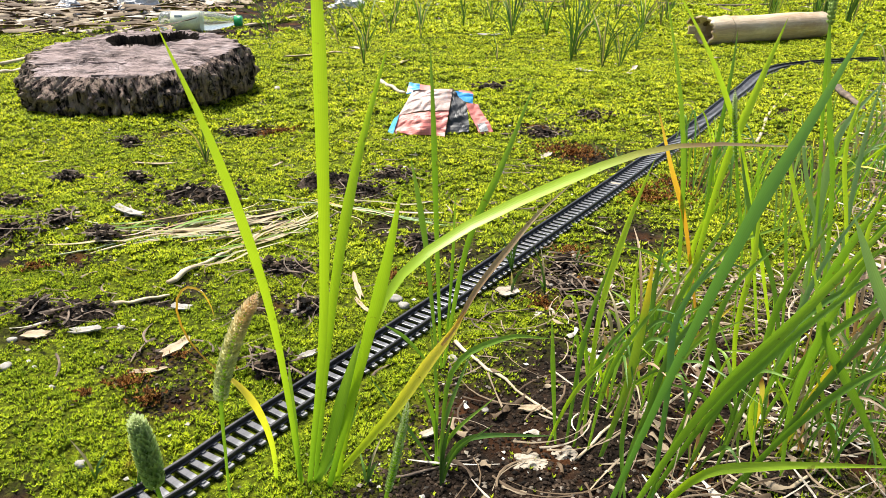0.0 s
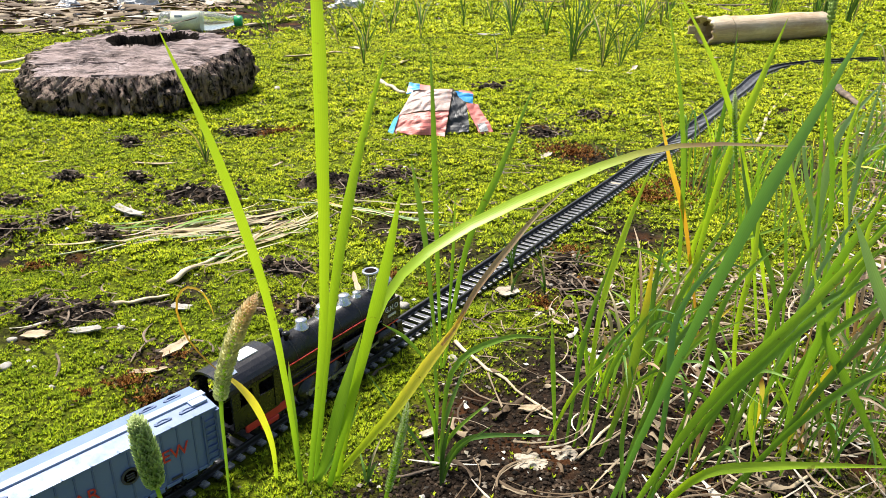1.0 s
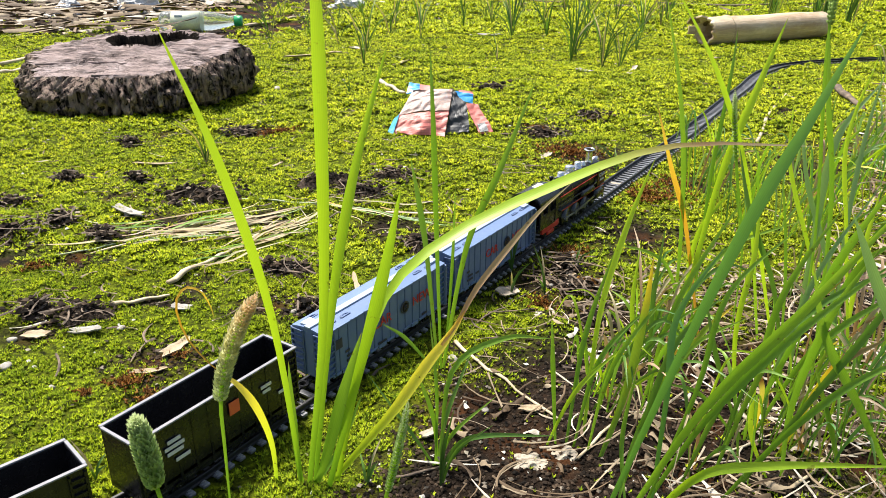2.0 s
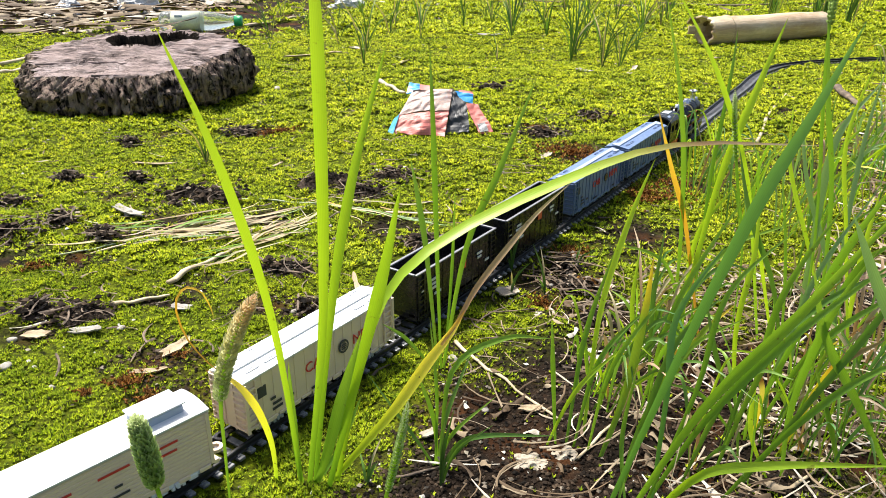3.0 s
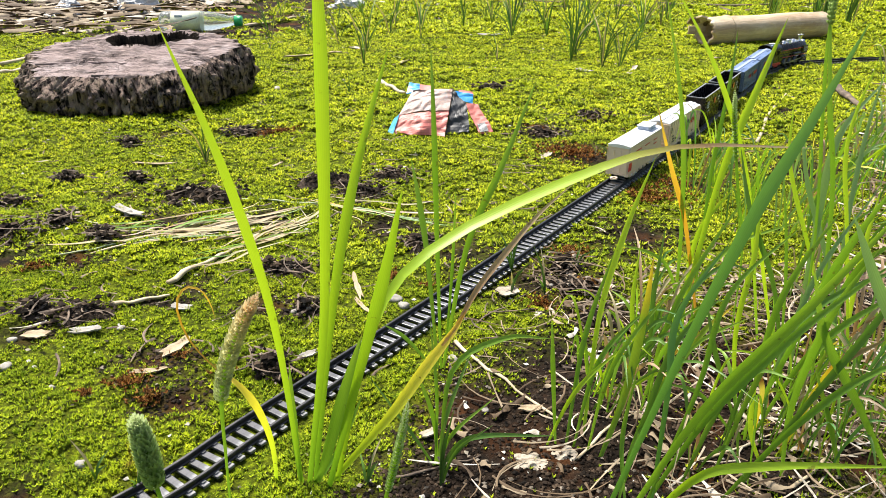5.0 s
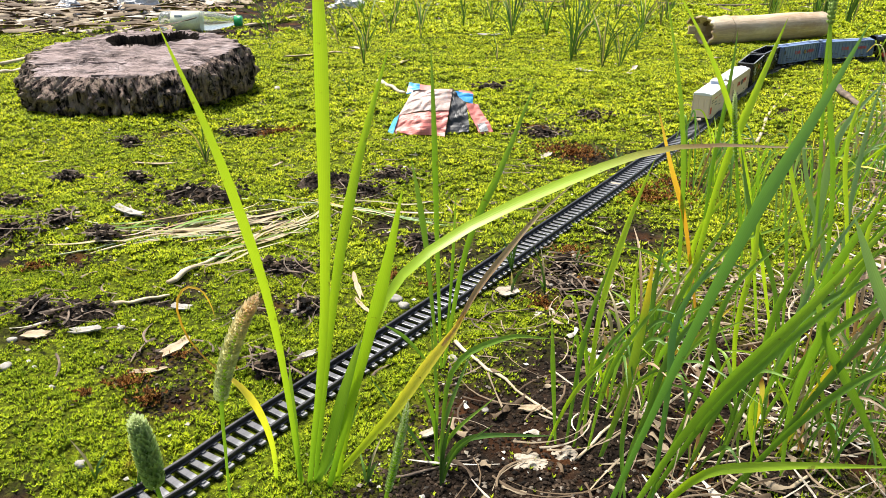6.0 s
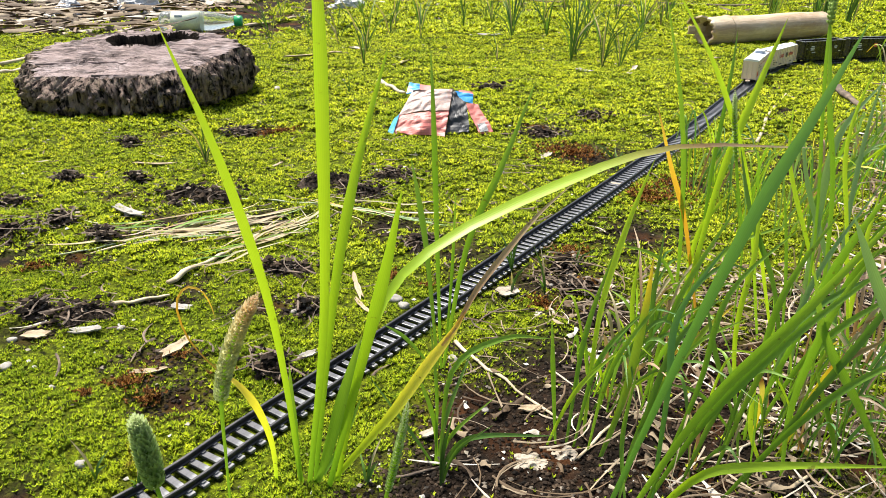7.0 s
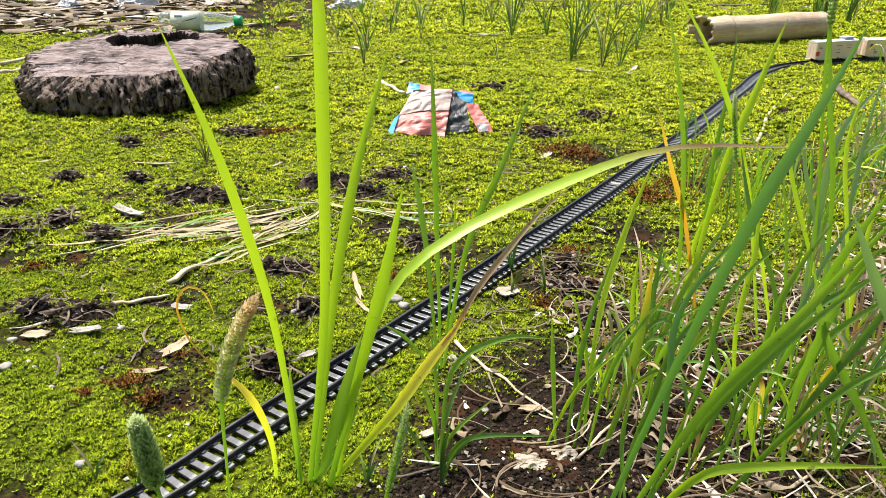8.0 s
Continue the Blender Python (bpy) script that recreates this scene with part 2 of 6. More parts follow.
def ground_material():
    m, nt, p = blank("moss_and_soil", 0.95, 0, 0.08)
    at = nt.nodes.new("ShaderNodeAttribute")
    at.attribute_name = "bare"
    earth = ramp(nt, noise_node(nt, 70, 6, 0.7), [(0.3, (0.005, 0.004, 0.003)), (0.55, (0.018, 0.012, 0.008)), (0.75, (0.06, 0.036, 0.02))])
    rust = ramp(nt, noise_node(nt, 16, 4, 0.6), [(0.5, (0, 0, 0)), (0.7, (0.7, 0.7, 0.7))])
    earth = mixed(nt, rust, earth, (0.085, 0.03, 0.008))
    earth = mixed(nt, ramp(nt, noise_node(nt, 420, 3, 0.6), [(0.68, (0, 0, 0)), (0.74, (0.5, 0.5, 0.5))]), earth, (0.3, 0.25, 0.18))
    green = ramp(nt, noise_node(nt, 190, 5, 0.75), [(0.36, (0.008, 0.010, 0.002)), (0.55, (0.10, 0.125, 0.005)), (0.70, MOSS_MID)])
    green = mixed(nt, 0.6, green, ramp(nt, noise_node(nt, 9, 4, 0.6), [(0.35, (0.55, 0.62, 0.4)), (0.65, (1.15, 1.1, 1.0))]), "MULTIPLY")
    nt.links.new(mixed(nt, at.outputs["Fac"], green, earth), p.inputs["Base Color"])
    h = mixed(nt, 0.5, noise_node(nt, 120, 6, 0.75), noise_node(nt, 600, 4, 0.7))
    nt.links.new(bump(nt, h, 0.9, 0.004), p.inputs["Normal"])
    return m


def tuft_material():
    m, nt, p = blank("moss_tufts", 0.75, 0, 0.25)
    geo = nt.nodes.new("ShaderNodeNewGeometry")
    col = ramp(nt, geo.outputs["Random Per Island"], [(0.0, (0.02, 0.035, 0.003)), (0.14, MOSS_LO), (0.36, MOSS_MID), (0.72, (0.55, 0.63, 0.02)), (1.0, (0.74, 0.77, 0.05))])
    col = mixed(nt, 0.75, col, ramp(nt, noise_node(nt, 10, 4, 0.65), [(0.3, (0.5, 0.62, 0.45)), (0.68, (1.2, 1.12, 1.0))]), "MULTIPLY")
    col = mixed(nt, 0.8, col, ramp(nt, noise_node(nt, 85, 4, 0.7), [(0.36, (0.42, 0.5, 0.5)), (0.62, (1.18, 1.12, 1.0))]), "MULTIPLY")
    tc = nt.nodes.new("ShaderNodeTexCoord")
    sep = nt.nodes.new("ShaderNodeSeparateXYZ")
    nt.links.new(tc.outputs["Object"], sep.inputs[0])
    # Along Y the colour lightens, painting in how far moss looks brighter.
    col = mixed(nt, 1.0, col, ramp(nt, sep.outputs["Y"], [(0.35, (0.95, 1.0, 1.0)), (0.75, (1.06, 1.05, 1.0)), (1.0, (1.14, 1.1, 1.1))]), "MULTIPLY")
    col = mixed(nt, ramp(nt, noise_node(nt, 24, 5, 0.7), [(0.62, (0, 0, 0)), (0.73, (0.75, 0.75, 0.75))]), col, (0.2, 0.085, 0.02))
    nt.links.new(col, p.inputs["Base Color"])
    tr = nt.nodes.new("ShaderNodeBsdfTranslucent")
    nt.links.new(col, tr.inputs["Color"])
    mx = nt.nodes.new("ShaderNodeMixShader")
    mx.inputs[0].default_value = 0.3
    nt.links.new(p.outputs[0], mx.inputs[1])
    nt.links.new(tr.outputs[0], mx.inputs[2])
    nt.links.new(mx.outputs[0], nt.nodes["Material Output"].inputs["Surface"])
    return m


def steps(bands, tail=1.32, end=80.0):
    """Coordinates that are close together in the middle bands and spread out to the horizon."""
    c = np.concatenate([np.arange(a, b, d) for a, b, d in bands])
    lo, hi, d0, d1 = c[0], c[-1], bands[0][2], bands[-1][2]
    before, after = [], []
    while lo > -end:
        d0 *= tail
        lo -= d0
        before.append(lo)
    while hi < end:
        d1 *= tail
        hi += d1
        after.append(hi)
    return np.concatenate([before[::-1], c, after])


def make_ground():
    xs = steps([(-3.0, -1.5, 0.03), (-1.5, -0.6, 0.012), (-0.6, 0.6, 0.0052), (0.6, 1.5, 0.012), (1.5, 3.2, 0.03)])
    ys = steps([(0.22, 0.95, 0.0045), (0.95, 2.1, 0.009), (2.1, 4.6, 0.02)])
    X, Y = np.meshgrid(xs, ys)
    d = np.full(X.shape, 9.0)
    near = (np.abs(X) < 2.2) & (Y > -0.4) & (Y < 2.5)
    d[near] = off_line(X[near], Y[near])
    Z = ground_z(X, Y, d)
    n, k = X.shape
    me = bpy.data.meshes.new("ground")
    me.vertices.add(n * k)
    me.vertices.foreach_set("co", np.stack([X, Y, Z], -1).ravel().astype(np.float32))
    i = np.arange(n * k).reshape(n, k)
    q = np.stack([i[:-1, :-1], i[:-1, 1:], i[1:, 1:], i[1:, :-1]], -1).reshape(-1, 4)
    me.loops.add(q.size)
    me.loops.foreach_set("vertex_index", q.ravel().astype(np.int32))
    me.polygons.add(len(q))
    me.polygons.foreach_set("loop_start", np.arange(0, q.size, 4, dtype=np.int32))
    me.update(calc_edges=True)
    me.attributes.new("bare", "FLOAT", "POINT").data.foreach_set("value", soil(X, Y).ravel().astype(np.float32))
    me.materials.append(ground_material())
    me.shade_smooth()
    tagged(new("ground", me), "bright green moss over dark bare soil", "ground", kind="structure")


def tri_mesh(name, P, mat, label, category):
    """One mesh of loose triangles, P of shape (n, 3, 3)."""
    me = bpy.data.meshes.new(name)
    n = len(P)
    me.vertices.add(n * 3)
    me.vertices.foreach_set("co", P.ravel().astype(np.float32))
    me.loops.add(n * 3)
    me.loops.foreach_set("vertex_index", np.arange(n * 3, dtype=np.int32))
    me.polygons.add(n)
    me.polygons.foreach_set("loop_start", np.arange(0, n * 3, 3, dtype=np.int32))
    me.update(calc_edges=True)
    me.materials.append(mat)
    return tagged(new(name, me), label, category, kind="stuff")


def tufts(x, y, z, g, rng):
    """Triangles of little four-leaved tufts of size g."""
    n, k = len(x), 4
    yaw = rng.uniform(0, 6.28, (n, 1)) + np.arange(k) * 6.283 / k + rng.uniform(-0.5, 0.5, (n, k))
    r = (g[:, None] * rng.uniform(0.6, 1.25, (n, k)))
    up = (g[:, None] * 0.5 + 0.0008) * rng.uniform(0.3, 1.6, (n, k))
    wide = g[:, None] * rng.uniform(0.28, 0.5, (n, k))
    c, s = np.cos(yaw), np.sin(yaw)
    X, Y, Z = x[:, None], y[:, None], z[:, None] + 0 * c
    a = np.stack([X - s * wide, Y + c * wide, Z], -1)
    b = np.stack([X + s * wide, Y - c * wide, Z], -1)
    t = np.stack([X + c * r, Y + s * r, Z + up], -1)
    return np.stack([a, b, t], 2).reshape(-1, 3, 3)


def make_moss():
    rng = np.random.default_rng(4)
    sets = []
    for y0, y1, half0, half1, gap in ((0.28, 0.62, 0.30, 0.48, 0.0017), (0.62, 1.1, 0.48, 0.80, 0.0029), (1.1, 2.1, 0.80, 1.5, 0.0047), (2.1, 4.0, 1.5, 2.6, 0.0105)):
        n = int((y1 - y0) * (half0 + half1) / gap ** 2)
        y = rng.uniform(y0, y1, n)
        x = rng.uniform(-1, 1, n) * (half0 + (half1 - half0) * (y - y0) / (y1 - y0))
        lump = 0.6 * vnoise(x, y, gap * 4.5, 14) + 0.4 * vnoise(x, y, gap * 2.0, 15)
        keep = (rng.uniform(0, 1, n) > soil(x, y) * 0.97) & (lump + 0.2 * rng.uniform(-1, 1, n) > 0.455 - 0.12 * np.clip((y - 0.6) / 0.9, 0, 1))
        x, y = x[keep], y[keep]
        d = off_line(x, y)
        ok = d > 0.0165 + 0.003 * rng.uniform(0, 1, len(x))
        x, y, d = x[ok], y[ok], d[ok]
        z = ground_z(x, y, d) - 0.0004 + gap * 3.0 * np.clip(lump[keep][ok] - 0.38, 0, 0.5)
        sets.append((x, y, z, np.full(len(x), gap)))
    # coarser cushions on the ground all round
    n = 120000
    a, q = rng.uniform(0, 6.2832, n), 5.5 * rng.uniform(0, 1, n) ** 0.75
    x, y = q * np.cos(a), 1.2 + q * np.sin(a)
    keep = rng.uniform(0, 1, n) > soil(x, y) * 0.97
    x, y = x[keep], y[keep]
    d = off_line(x, y)
    ok = (d > 0.035) & ~((y > 0.22) & (y < 4.0) & (np.abs(x) < 0.16 + 0.6 * y))
    x, y, d = x[ok], y[ok], d[ok]
    sets.append((x, y, ground_z(x, y, d) - 0.0004, np.full(len(x), 0.013)))
    x, y, z, g = (np.concatenate(v) for v in zip(*sets))
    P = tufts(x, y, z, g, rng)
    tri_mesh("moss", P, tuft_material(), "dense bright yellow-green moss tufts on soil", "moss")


# rusty dead moss: x, y, radius
RUSTY = [(-0.247, 1.108, 0.035), (0.17, 0.986, 0.053), (0.139, 1.118, 0.022), (-0.209, 0.427, 0.016), (-0.187, 0.409, 0.012), (-0.36, 0.608, 0.013), (0.235, 0.82, 0.045), (0.273, 0.868, 0.027), (-0.184, 0.461, 0.009), (-0.011, 0.581, 0.008), (0.12, 0.658, 0.021), (0.125, 0.591, 0.019), (0.081, 0.549, 0.016), (-0.15, 0.439, 0.008), (-0.232, 0.416, 0.01), (-0.041, 0.601, 0.012)]


def make_dead_moss():
    m, nt, p = blank("dead_moss", 0.9, 0, 0.1)
    geo = nt.nodes.new("ShaderNodeNewGeometry")
    col = ramp(nt, geo.outputs["Random Per Island"], [(0.0, (0.02, 0.009, 0.004)), (0.4, (0.12, 0.045, 0.010)), (0.8, (0.26, 0.10, 0.02)), (1.0, (0.42, 0.26, 0.06))])
    nt.links.new(mixed(nt, 0.5, col, ramp(nt, noise_node(nt, 120, 4), [(0.35, (0.4, 0.4, 0.4)), (0.65, (1, 1, 1))]), "MULTIPLY"), p.inputs["Base Color"])
    rng = np.random.default_rng(17)
    X, Y, G = [], [], []
    for px, py, r in RUSTY:
        gap = 0.0012 + 0.0022 * py
        n = int(2.6 * (r / gap) ** 2)
        q, a = np.abs(rng.normal(0, 0.55, n)), rng.uniform(0, 6.283, n)
        x, y = px + r * q * np.cos(a), py + 0.9 * r * q * np.sin(a)
        keep = vnoise(x, y, r * 0.45, 19) + 0.5 * rng.uniform(-1, 1, n) > 0.3
        X.append(x[keep])
        Y.append(y[keep])
        G.append(np.full(keep.sum(), gap))
    x, y, g = np.concatenate(X), np.concatenate(Y), np.concatenate(G)
    d = off_line(x, y)
    ok = d > 0.018
    x, y, g, d = x[ok], y[ok], g[ok], d[ok]
    P = tufts(x, y, ground_z(x, y, d) + 0.0016 + g * 0.35, g, rng)
    tri_mesh("dead_moss", P, m, "rust-brown patches of dead moss", "moss")


make_ground()
make_moss()
make_dead_moss()

# ---- toy track ----
TRACK_BLACK = plastic("track_black_plastic", (0.008, 0.008, 0.010), 0.38, (0.2, 0.18, 0.15), 0.12)
# Sleeper greys hold dust and, painted in, the sky's sheen on black plastic.
SLEEPER_GREY = surface("sleeper_dust_sheen_plastic", (0.05, 0.05, 0.055), (0.20, 0.20, 0.21), 70, 0.3, relief=0.25, dist=0.0004, wear=(0.42, 0.42, 0.43), spec=0.5)
GAUGE, PITCH, RAIL_TOP = 0.0198, 0.00865, 0.0062


def heading(s):
    a, b = on_line(s - 0.004), on_line(s + 0.004)
    return math.atan2(b[1] - a[1], b[0] - a[0])


def rail(s0, s1, side):
    """A rail with foot, web and head, swept along the line."""
    prof = [(-0.0017, 0.0018), (-0.0017, 0.0026), (-0.0006, 0.0031), (-0.0006, 0.0046), (-0.0011, 0.0050), (-0.0011, RAIL_TOP - 0.0003), (-0.0007, RAIL_TOP),
            (0.0007, RAIL_TOP), (0.0011, RAIL_TOP - 0.0003), (0.0011, 0.0050), (0.0006, 0.0046), (0.0006, 0.0031), (0.0017, 0.0026), (0.0017, 0.0018)]
    bm = bmesh.new()
    rings = []
    for s in np.linspace(s0, s1, 14):
        p, a = on_line(s), heading(s)
        nx, ny = math.sin(a), -math.cos(a)
        rings.append([bm.verts.new((p[0] + nx * (side * GAUGE / 2 + u), p[1] + ny * (side * GAUGE / 2 + u), w)) for u, w in prof])
    for r0, r1 in zip(rings, rings[1:]):
        for i in range(len(prof)):
            j = (i + 1) % len(prof)
            bm.faces.new((r0[i], r0[j], r1[j], r1[i]))
    bm.faces.new(rings[0])
    bm.faces.new(rings[-1][::-1])
    return bm


def sleeper_mesh():
    bm = box(-0.0022, 0.0022, -0.0150, 0.0150, 0.0002, 0.0021, bevel=0.0004)
    for s in (-1, 1):
        for e in (-1, 1):
            add_box(bm, -0.0013, 0.0013, s * GAUGE / 2 + e * 0.0023 - 0.0006, s * GAUGE / 2 + e * 0.0023 + 0.0006, 0.0019, 0.0030)
    me = bpy.data.meshes.new("sleeper")
    bm.to_mesh(me)
    bm.free()
    me.materials.append(SLEEPER_GREY)
    return me


def make_track():
    sleeper = sleeper_mesh()
    count = 24
    length = count * PITCH
    s, n = 0.03, 0
    while s + length < RUN[-1] - 0.02:
        thing = tagged(new("toy_track_section"), "black plastic toy railway track on moss, sleepers grey with dust and painted sheen", "toy track", "sections of the toy track")
        mid = on_line(s + length / 2)
        thing.location = (mid[0], mid[1], 0)
        inv = Matrix.Translation((-mid[0], -mid[1], 0))
        for side in (-1, 1):
            r = part("rail", rail(s + 0.0003, s + length - 0.0003, side), TRACK_BLACK, thing, "black plastic rail")
            r.matrix_basis = inv
        for i in range(count):
            q = s + (i + 0.5) * PITCH
            p = on_line(q)
            linked("sleeper", sleeper, thing, inv @ Matrix.Translation((p[0], p[1], 0)) @ Matrix.Rotation(heading(q), 4, "Z"))
        for side in (-1, 1):
            p, a = on_line(s + 0.001), heading(s + 0.001)
            tab = part("joiner", box(-0.004, 0.004, -0.0026, 0.0026, 0.0012, 0.0033, bevel=0.0005), TRACK_BLACK, thing)
            tab.matrix_basis = inv @ Matrix.Translation((p[0] + side * math.sin(a) * GAUGE / 2, p[1] - side * math.cos(a) * GAUGE / 2, 0)) @ Matrix.Rotation(a, 4, "Z")
        s += length
        n += 1


# ---- train: origin of each vehicle on the rail head, x forward, y to its left ----
BLUE = plastic("blue_grey_plastic", (0.115, 0.175, 0.32), 0.4, amount=0.1)
BLUE_PALE = plastic("pale_blue_plastic", (0.31, 0.375, 0.5), 0.38, amount=0.08)
# Darker copy of the blue: shade painted onto ribs, ladders and roof hatches.
BLUE_SHADED = plastic("shadow_blue_plastic", (0.08, 0.125, 0.24), 0.42, amount=0.1)
CREAM = plastic("cream_plastic", (0.72, 0.57, 0.43), 0.42, (0.6, 0.52, 0.4), 0.12)
WHITE = plastic("white_plastic", (0.68, 0.69, 0.71), 0.4, (0.6, 0.58, 0.52), 0.1)
GREYLINE = plastic("grey_plastic", (0.3, 0.32, 0.36), 0.4, amount=0.1)
BLACK = plastic("black_plastic", (0.007, 0.007, 0.009), 0.24, amount=0.03)
# Gondola rims in a lighter grey than the black walls.
GREY_RIM = plastic("grey_rim_plastic", (0.2, 0.2, 0.22), 0.3, amount=0.25)
RED = plastic("red_print", (0.55, 0.035, 0.03), 0.4, amount=0.06)
ORANGE_RED = plastic("orange_red_print", (0.7, 0.12, 0.05), 0.4, amount=0.06)
DARKPRINT = plastic("dark_print", (0.04, 0.04, 0.05), 0.5, amount=0.05)
PALEPRINT = plastic("pale_print", (0.6, 0.6, 0.58), 0.5, amount=0.05)
AMBER = plastic("amber_print", (0.6, 0.36, 0.06), 0.5, amount=0.05)
SILVER = surface("chromed_plastic", (0.62, 0.63, 0.65), (0.8, 0.8, 0.8), 300, 0.22, 0.9, 0.05, 0.0002)
STEEL = surface("steel_grey_plastic", (0.3, 0.3, 0.32), (0.45, 0.45, 0.46), 300, 0.3, 0.7, 0.1, 0.0002)

CAR_L, CAR_W, SILL, EAVE = 0.1335, 0.0258, 0.0072, 0.0397


def wheelset(thing, x, mat):
    w = part("wheelset", lathe([(0.0, -0.0106), (0.0050, -0.0106), (0.0052, -0.0090), (0.0060, -0.0086), (0.0060, -0.0080), (0.0012, -0.0078),
                                (0.0012, 0.0078), (0.0060, 0.0080), (0.0060, 0.0086), (0.0052, 0.0090), (0.0050, 0.0106), (0.0, 0.0106)], 18, "y", (x, 0, 0.0051)), mat, thing, "black wheels on an axle", True)
    return w


def bogie(thing, x, mat):
    bm = box(x - 0.014, x + 0.014, -0.004, 0.004, 0.0045, 0.0075, bevel=0.0006)
    for s in (-1, 1):
        add_box(bm, x - 0.015, x + 0.015, s * 0.0116 - 0.0010, s * 0.0116 + 0.0010, 0.0042, 0.0070, bevel=0.0005)
        for e in (-0.009, 0.009):
            add_box(bm, x + e - 0.0028, x + e + 0.0028, s * 0.0119 - 0.0013, s * 0.0119 + 0.0013, 0.0032, 0.0066, bevel=0.0006)
        for e in (-0.003, 0.0, 0.003):
            add_box(bm, x + e - 0.0009, x + e + 0.0009, s * 0.0121 - 0.0012, s * 0.0121 + 0.0012, 0.0030, 0.0050)
        add_box(bm, x - 0.002, x + 0.002, s * 0.008 - 0.006, s * 0.008 + 0.006, 0.0050, 0.0068)
    part("bogie", bm, mat, thing, "moulded bogie frame with springs")
    for e in (-0.009, 0.009):
        wheelset(thing, x + e, BLACK)


def coupler(thing, x, way, mat):
    """Drawbar with a ring at the end."""
    bm = box(min(x, x + way * 0.006), max(x, x + way * 0.006), -0.0016, 0.0016, 0.0042, 0.0058, bevel=0.0004)
    seg = 16
    c = x + way * 0.0085
    rings = []
    for i in range(seg):
        a = 2 * math.pi * i / seg
        rings.append([bm.verts.new((c + r * math.cos(a), r * math.sin(a), z)) for r, z in ((0.0042, 0.0040), (0.0042, 0.0060), (0.0023, 0.0060), (0.0023, 0.0040))])
    for i in range(seg):
        a, b = rings[i], rings[(i + 1) % seg]
        for j in range(4):
            bm.faces.new((a[j], b[j], b[(j + 1) % 4], a[(j + 1) % 4]))
    part("coupler", bm, mat, thing, "ring coupler")


def shell(length, width, z0, eave, crown, arch=7, overhang=0.0008):
    """Closed car body with an arched roof."""
    sec = [(-width / 2, z0), (-width / 2, eave)]
    roof = [(-width / 2 - overhang, eave + 0.0002)]
    for i in range(arch + 1):
        u = -1 + 2 * i / arch
        roof.append(((width / 2 + overhang) * u, eave + 0.0010 + (crown - eave) * (1 - u * u)))
    sec += roof + [(width / 2 + overhang, eave + 0.0002), (width / 2, eave), (width / 2, z0)]
    bm = bmesh.new()
    ends = []
    for x in (-length / 2, length / 2):
        ends.append([bm.verts.new((x, y, z)) for y, z in sec])
    for i in range(len(sec)):
        j = (i + 1) % len(sec)
        bm.faces.new((ends[0][i], ends[0][j], ends[1][j], ends[1][i]))
    bm.faces.new(ends[0][::-1])
    bm.faces.new(ends[1])
    return bm


def decal(thing, name, x0, x1, z0, z1, side, mat, label="", width=CAR_W):
    """A thin printed patch on a car's side: side -1 is the right-hand wall."""
    y = side * (width / 2 + 0.0009)
    return part(name, box(x0, x1, y - 0.0002, y + 0.0002, z0, z1), mat, thing, label)


def lettering(thing, body, size, x, z, side, mat, label, width=CAR_W):
    me = text_mesh(body, size)
    me.materials.append(mat)
    turn = Matrix.Rotation(0 if side < 0 else math.pi, 4, "Z") @ Matrix.Rotation(math.pi / 2, 4, "X")
    return linked("lettering", me, thing, Matrix.Translation((x, side * (width / 2 + 0.0009), z)) @ turn, label)


def ring_badge(thing, x, z, side, r, outer, inner):
    y = side * (CAR_W / 2 + 0.0009)
    p = part("badge", lathe([(0.0, -0.0003), (r, -0.0003), (r, 0.0002), (r * 0.78, 0.0002), (r * 0.78, 0.0), (0.0, 0.0)], 24, "y", (x, y, z)), outer, thing, "round dark printed badge")
    part("badge_centre", lathe([(0.0, -0.0003), (r * 0.72, -0.0003), (r * 0.72, 0.0004), (0.0, 0.0004)], 24, "y", (x, y, z)), inner, p)
    for k in (-0.3, 0.0, 0.3):
        part("badge_bar", box(x - r * 0.45, x + r * 0.45, y - 0.0006, y + 0.0006, z + k * r - 0.00035, z + k * r + 0.00035), outer, p)


def sides(thing, mat, length, pitch, z0, z1, w=0.0011):
    n = int(length / pitch)
    for s in (-1, 1):
        for i in range(n + 1):
            x = -length / 2 + 0.004 + i * (length - 0.008) / n
            part("rib", box(x - w / 2, x + w / 2, s * (CAR_W / 2) - 0.0005, s * (CAR_W / 2) + 0.0007, z0, z1, bevel=0.0002), mat, thing)


def ladder(thing, x, side, mat, z0, z1):
    bm = bmesh.new()
    y = side * (CAR_W / 2 + 0.0010)
    for e in (-0.0036, 0.0036):
        add_box(bm, x + e - 0.0005, x + e + 0.0005, y - 0.0006, y + 0.0006, z0, z1)
    for z in np.arange(z0 + 0.002, z1 - 0.001, 0.0042):
        add_box(bm, x - 0.0036, x + 0.0036, y - 0.0006, y + 0.0006, z, z + 0.0009)
    part("ladder", bm, mat, thing)


def end_ladder(thing, x, y, mat, z0, z1):
    bm = bmesh.new()
    for z in np.arange(z0 + 0.002, z1 - 0.001, 0.0042):
        add_box(bm, x - 0.0008, x + 0.0008, y - 0.0045, y + 0.0045, z, z + 0.0010)
    part("end_rungs", bm, mat, thing)


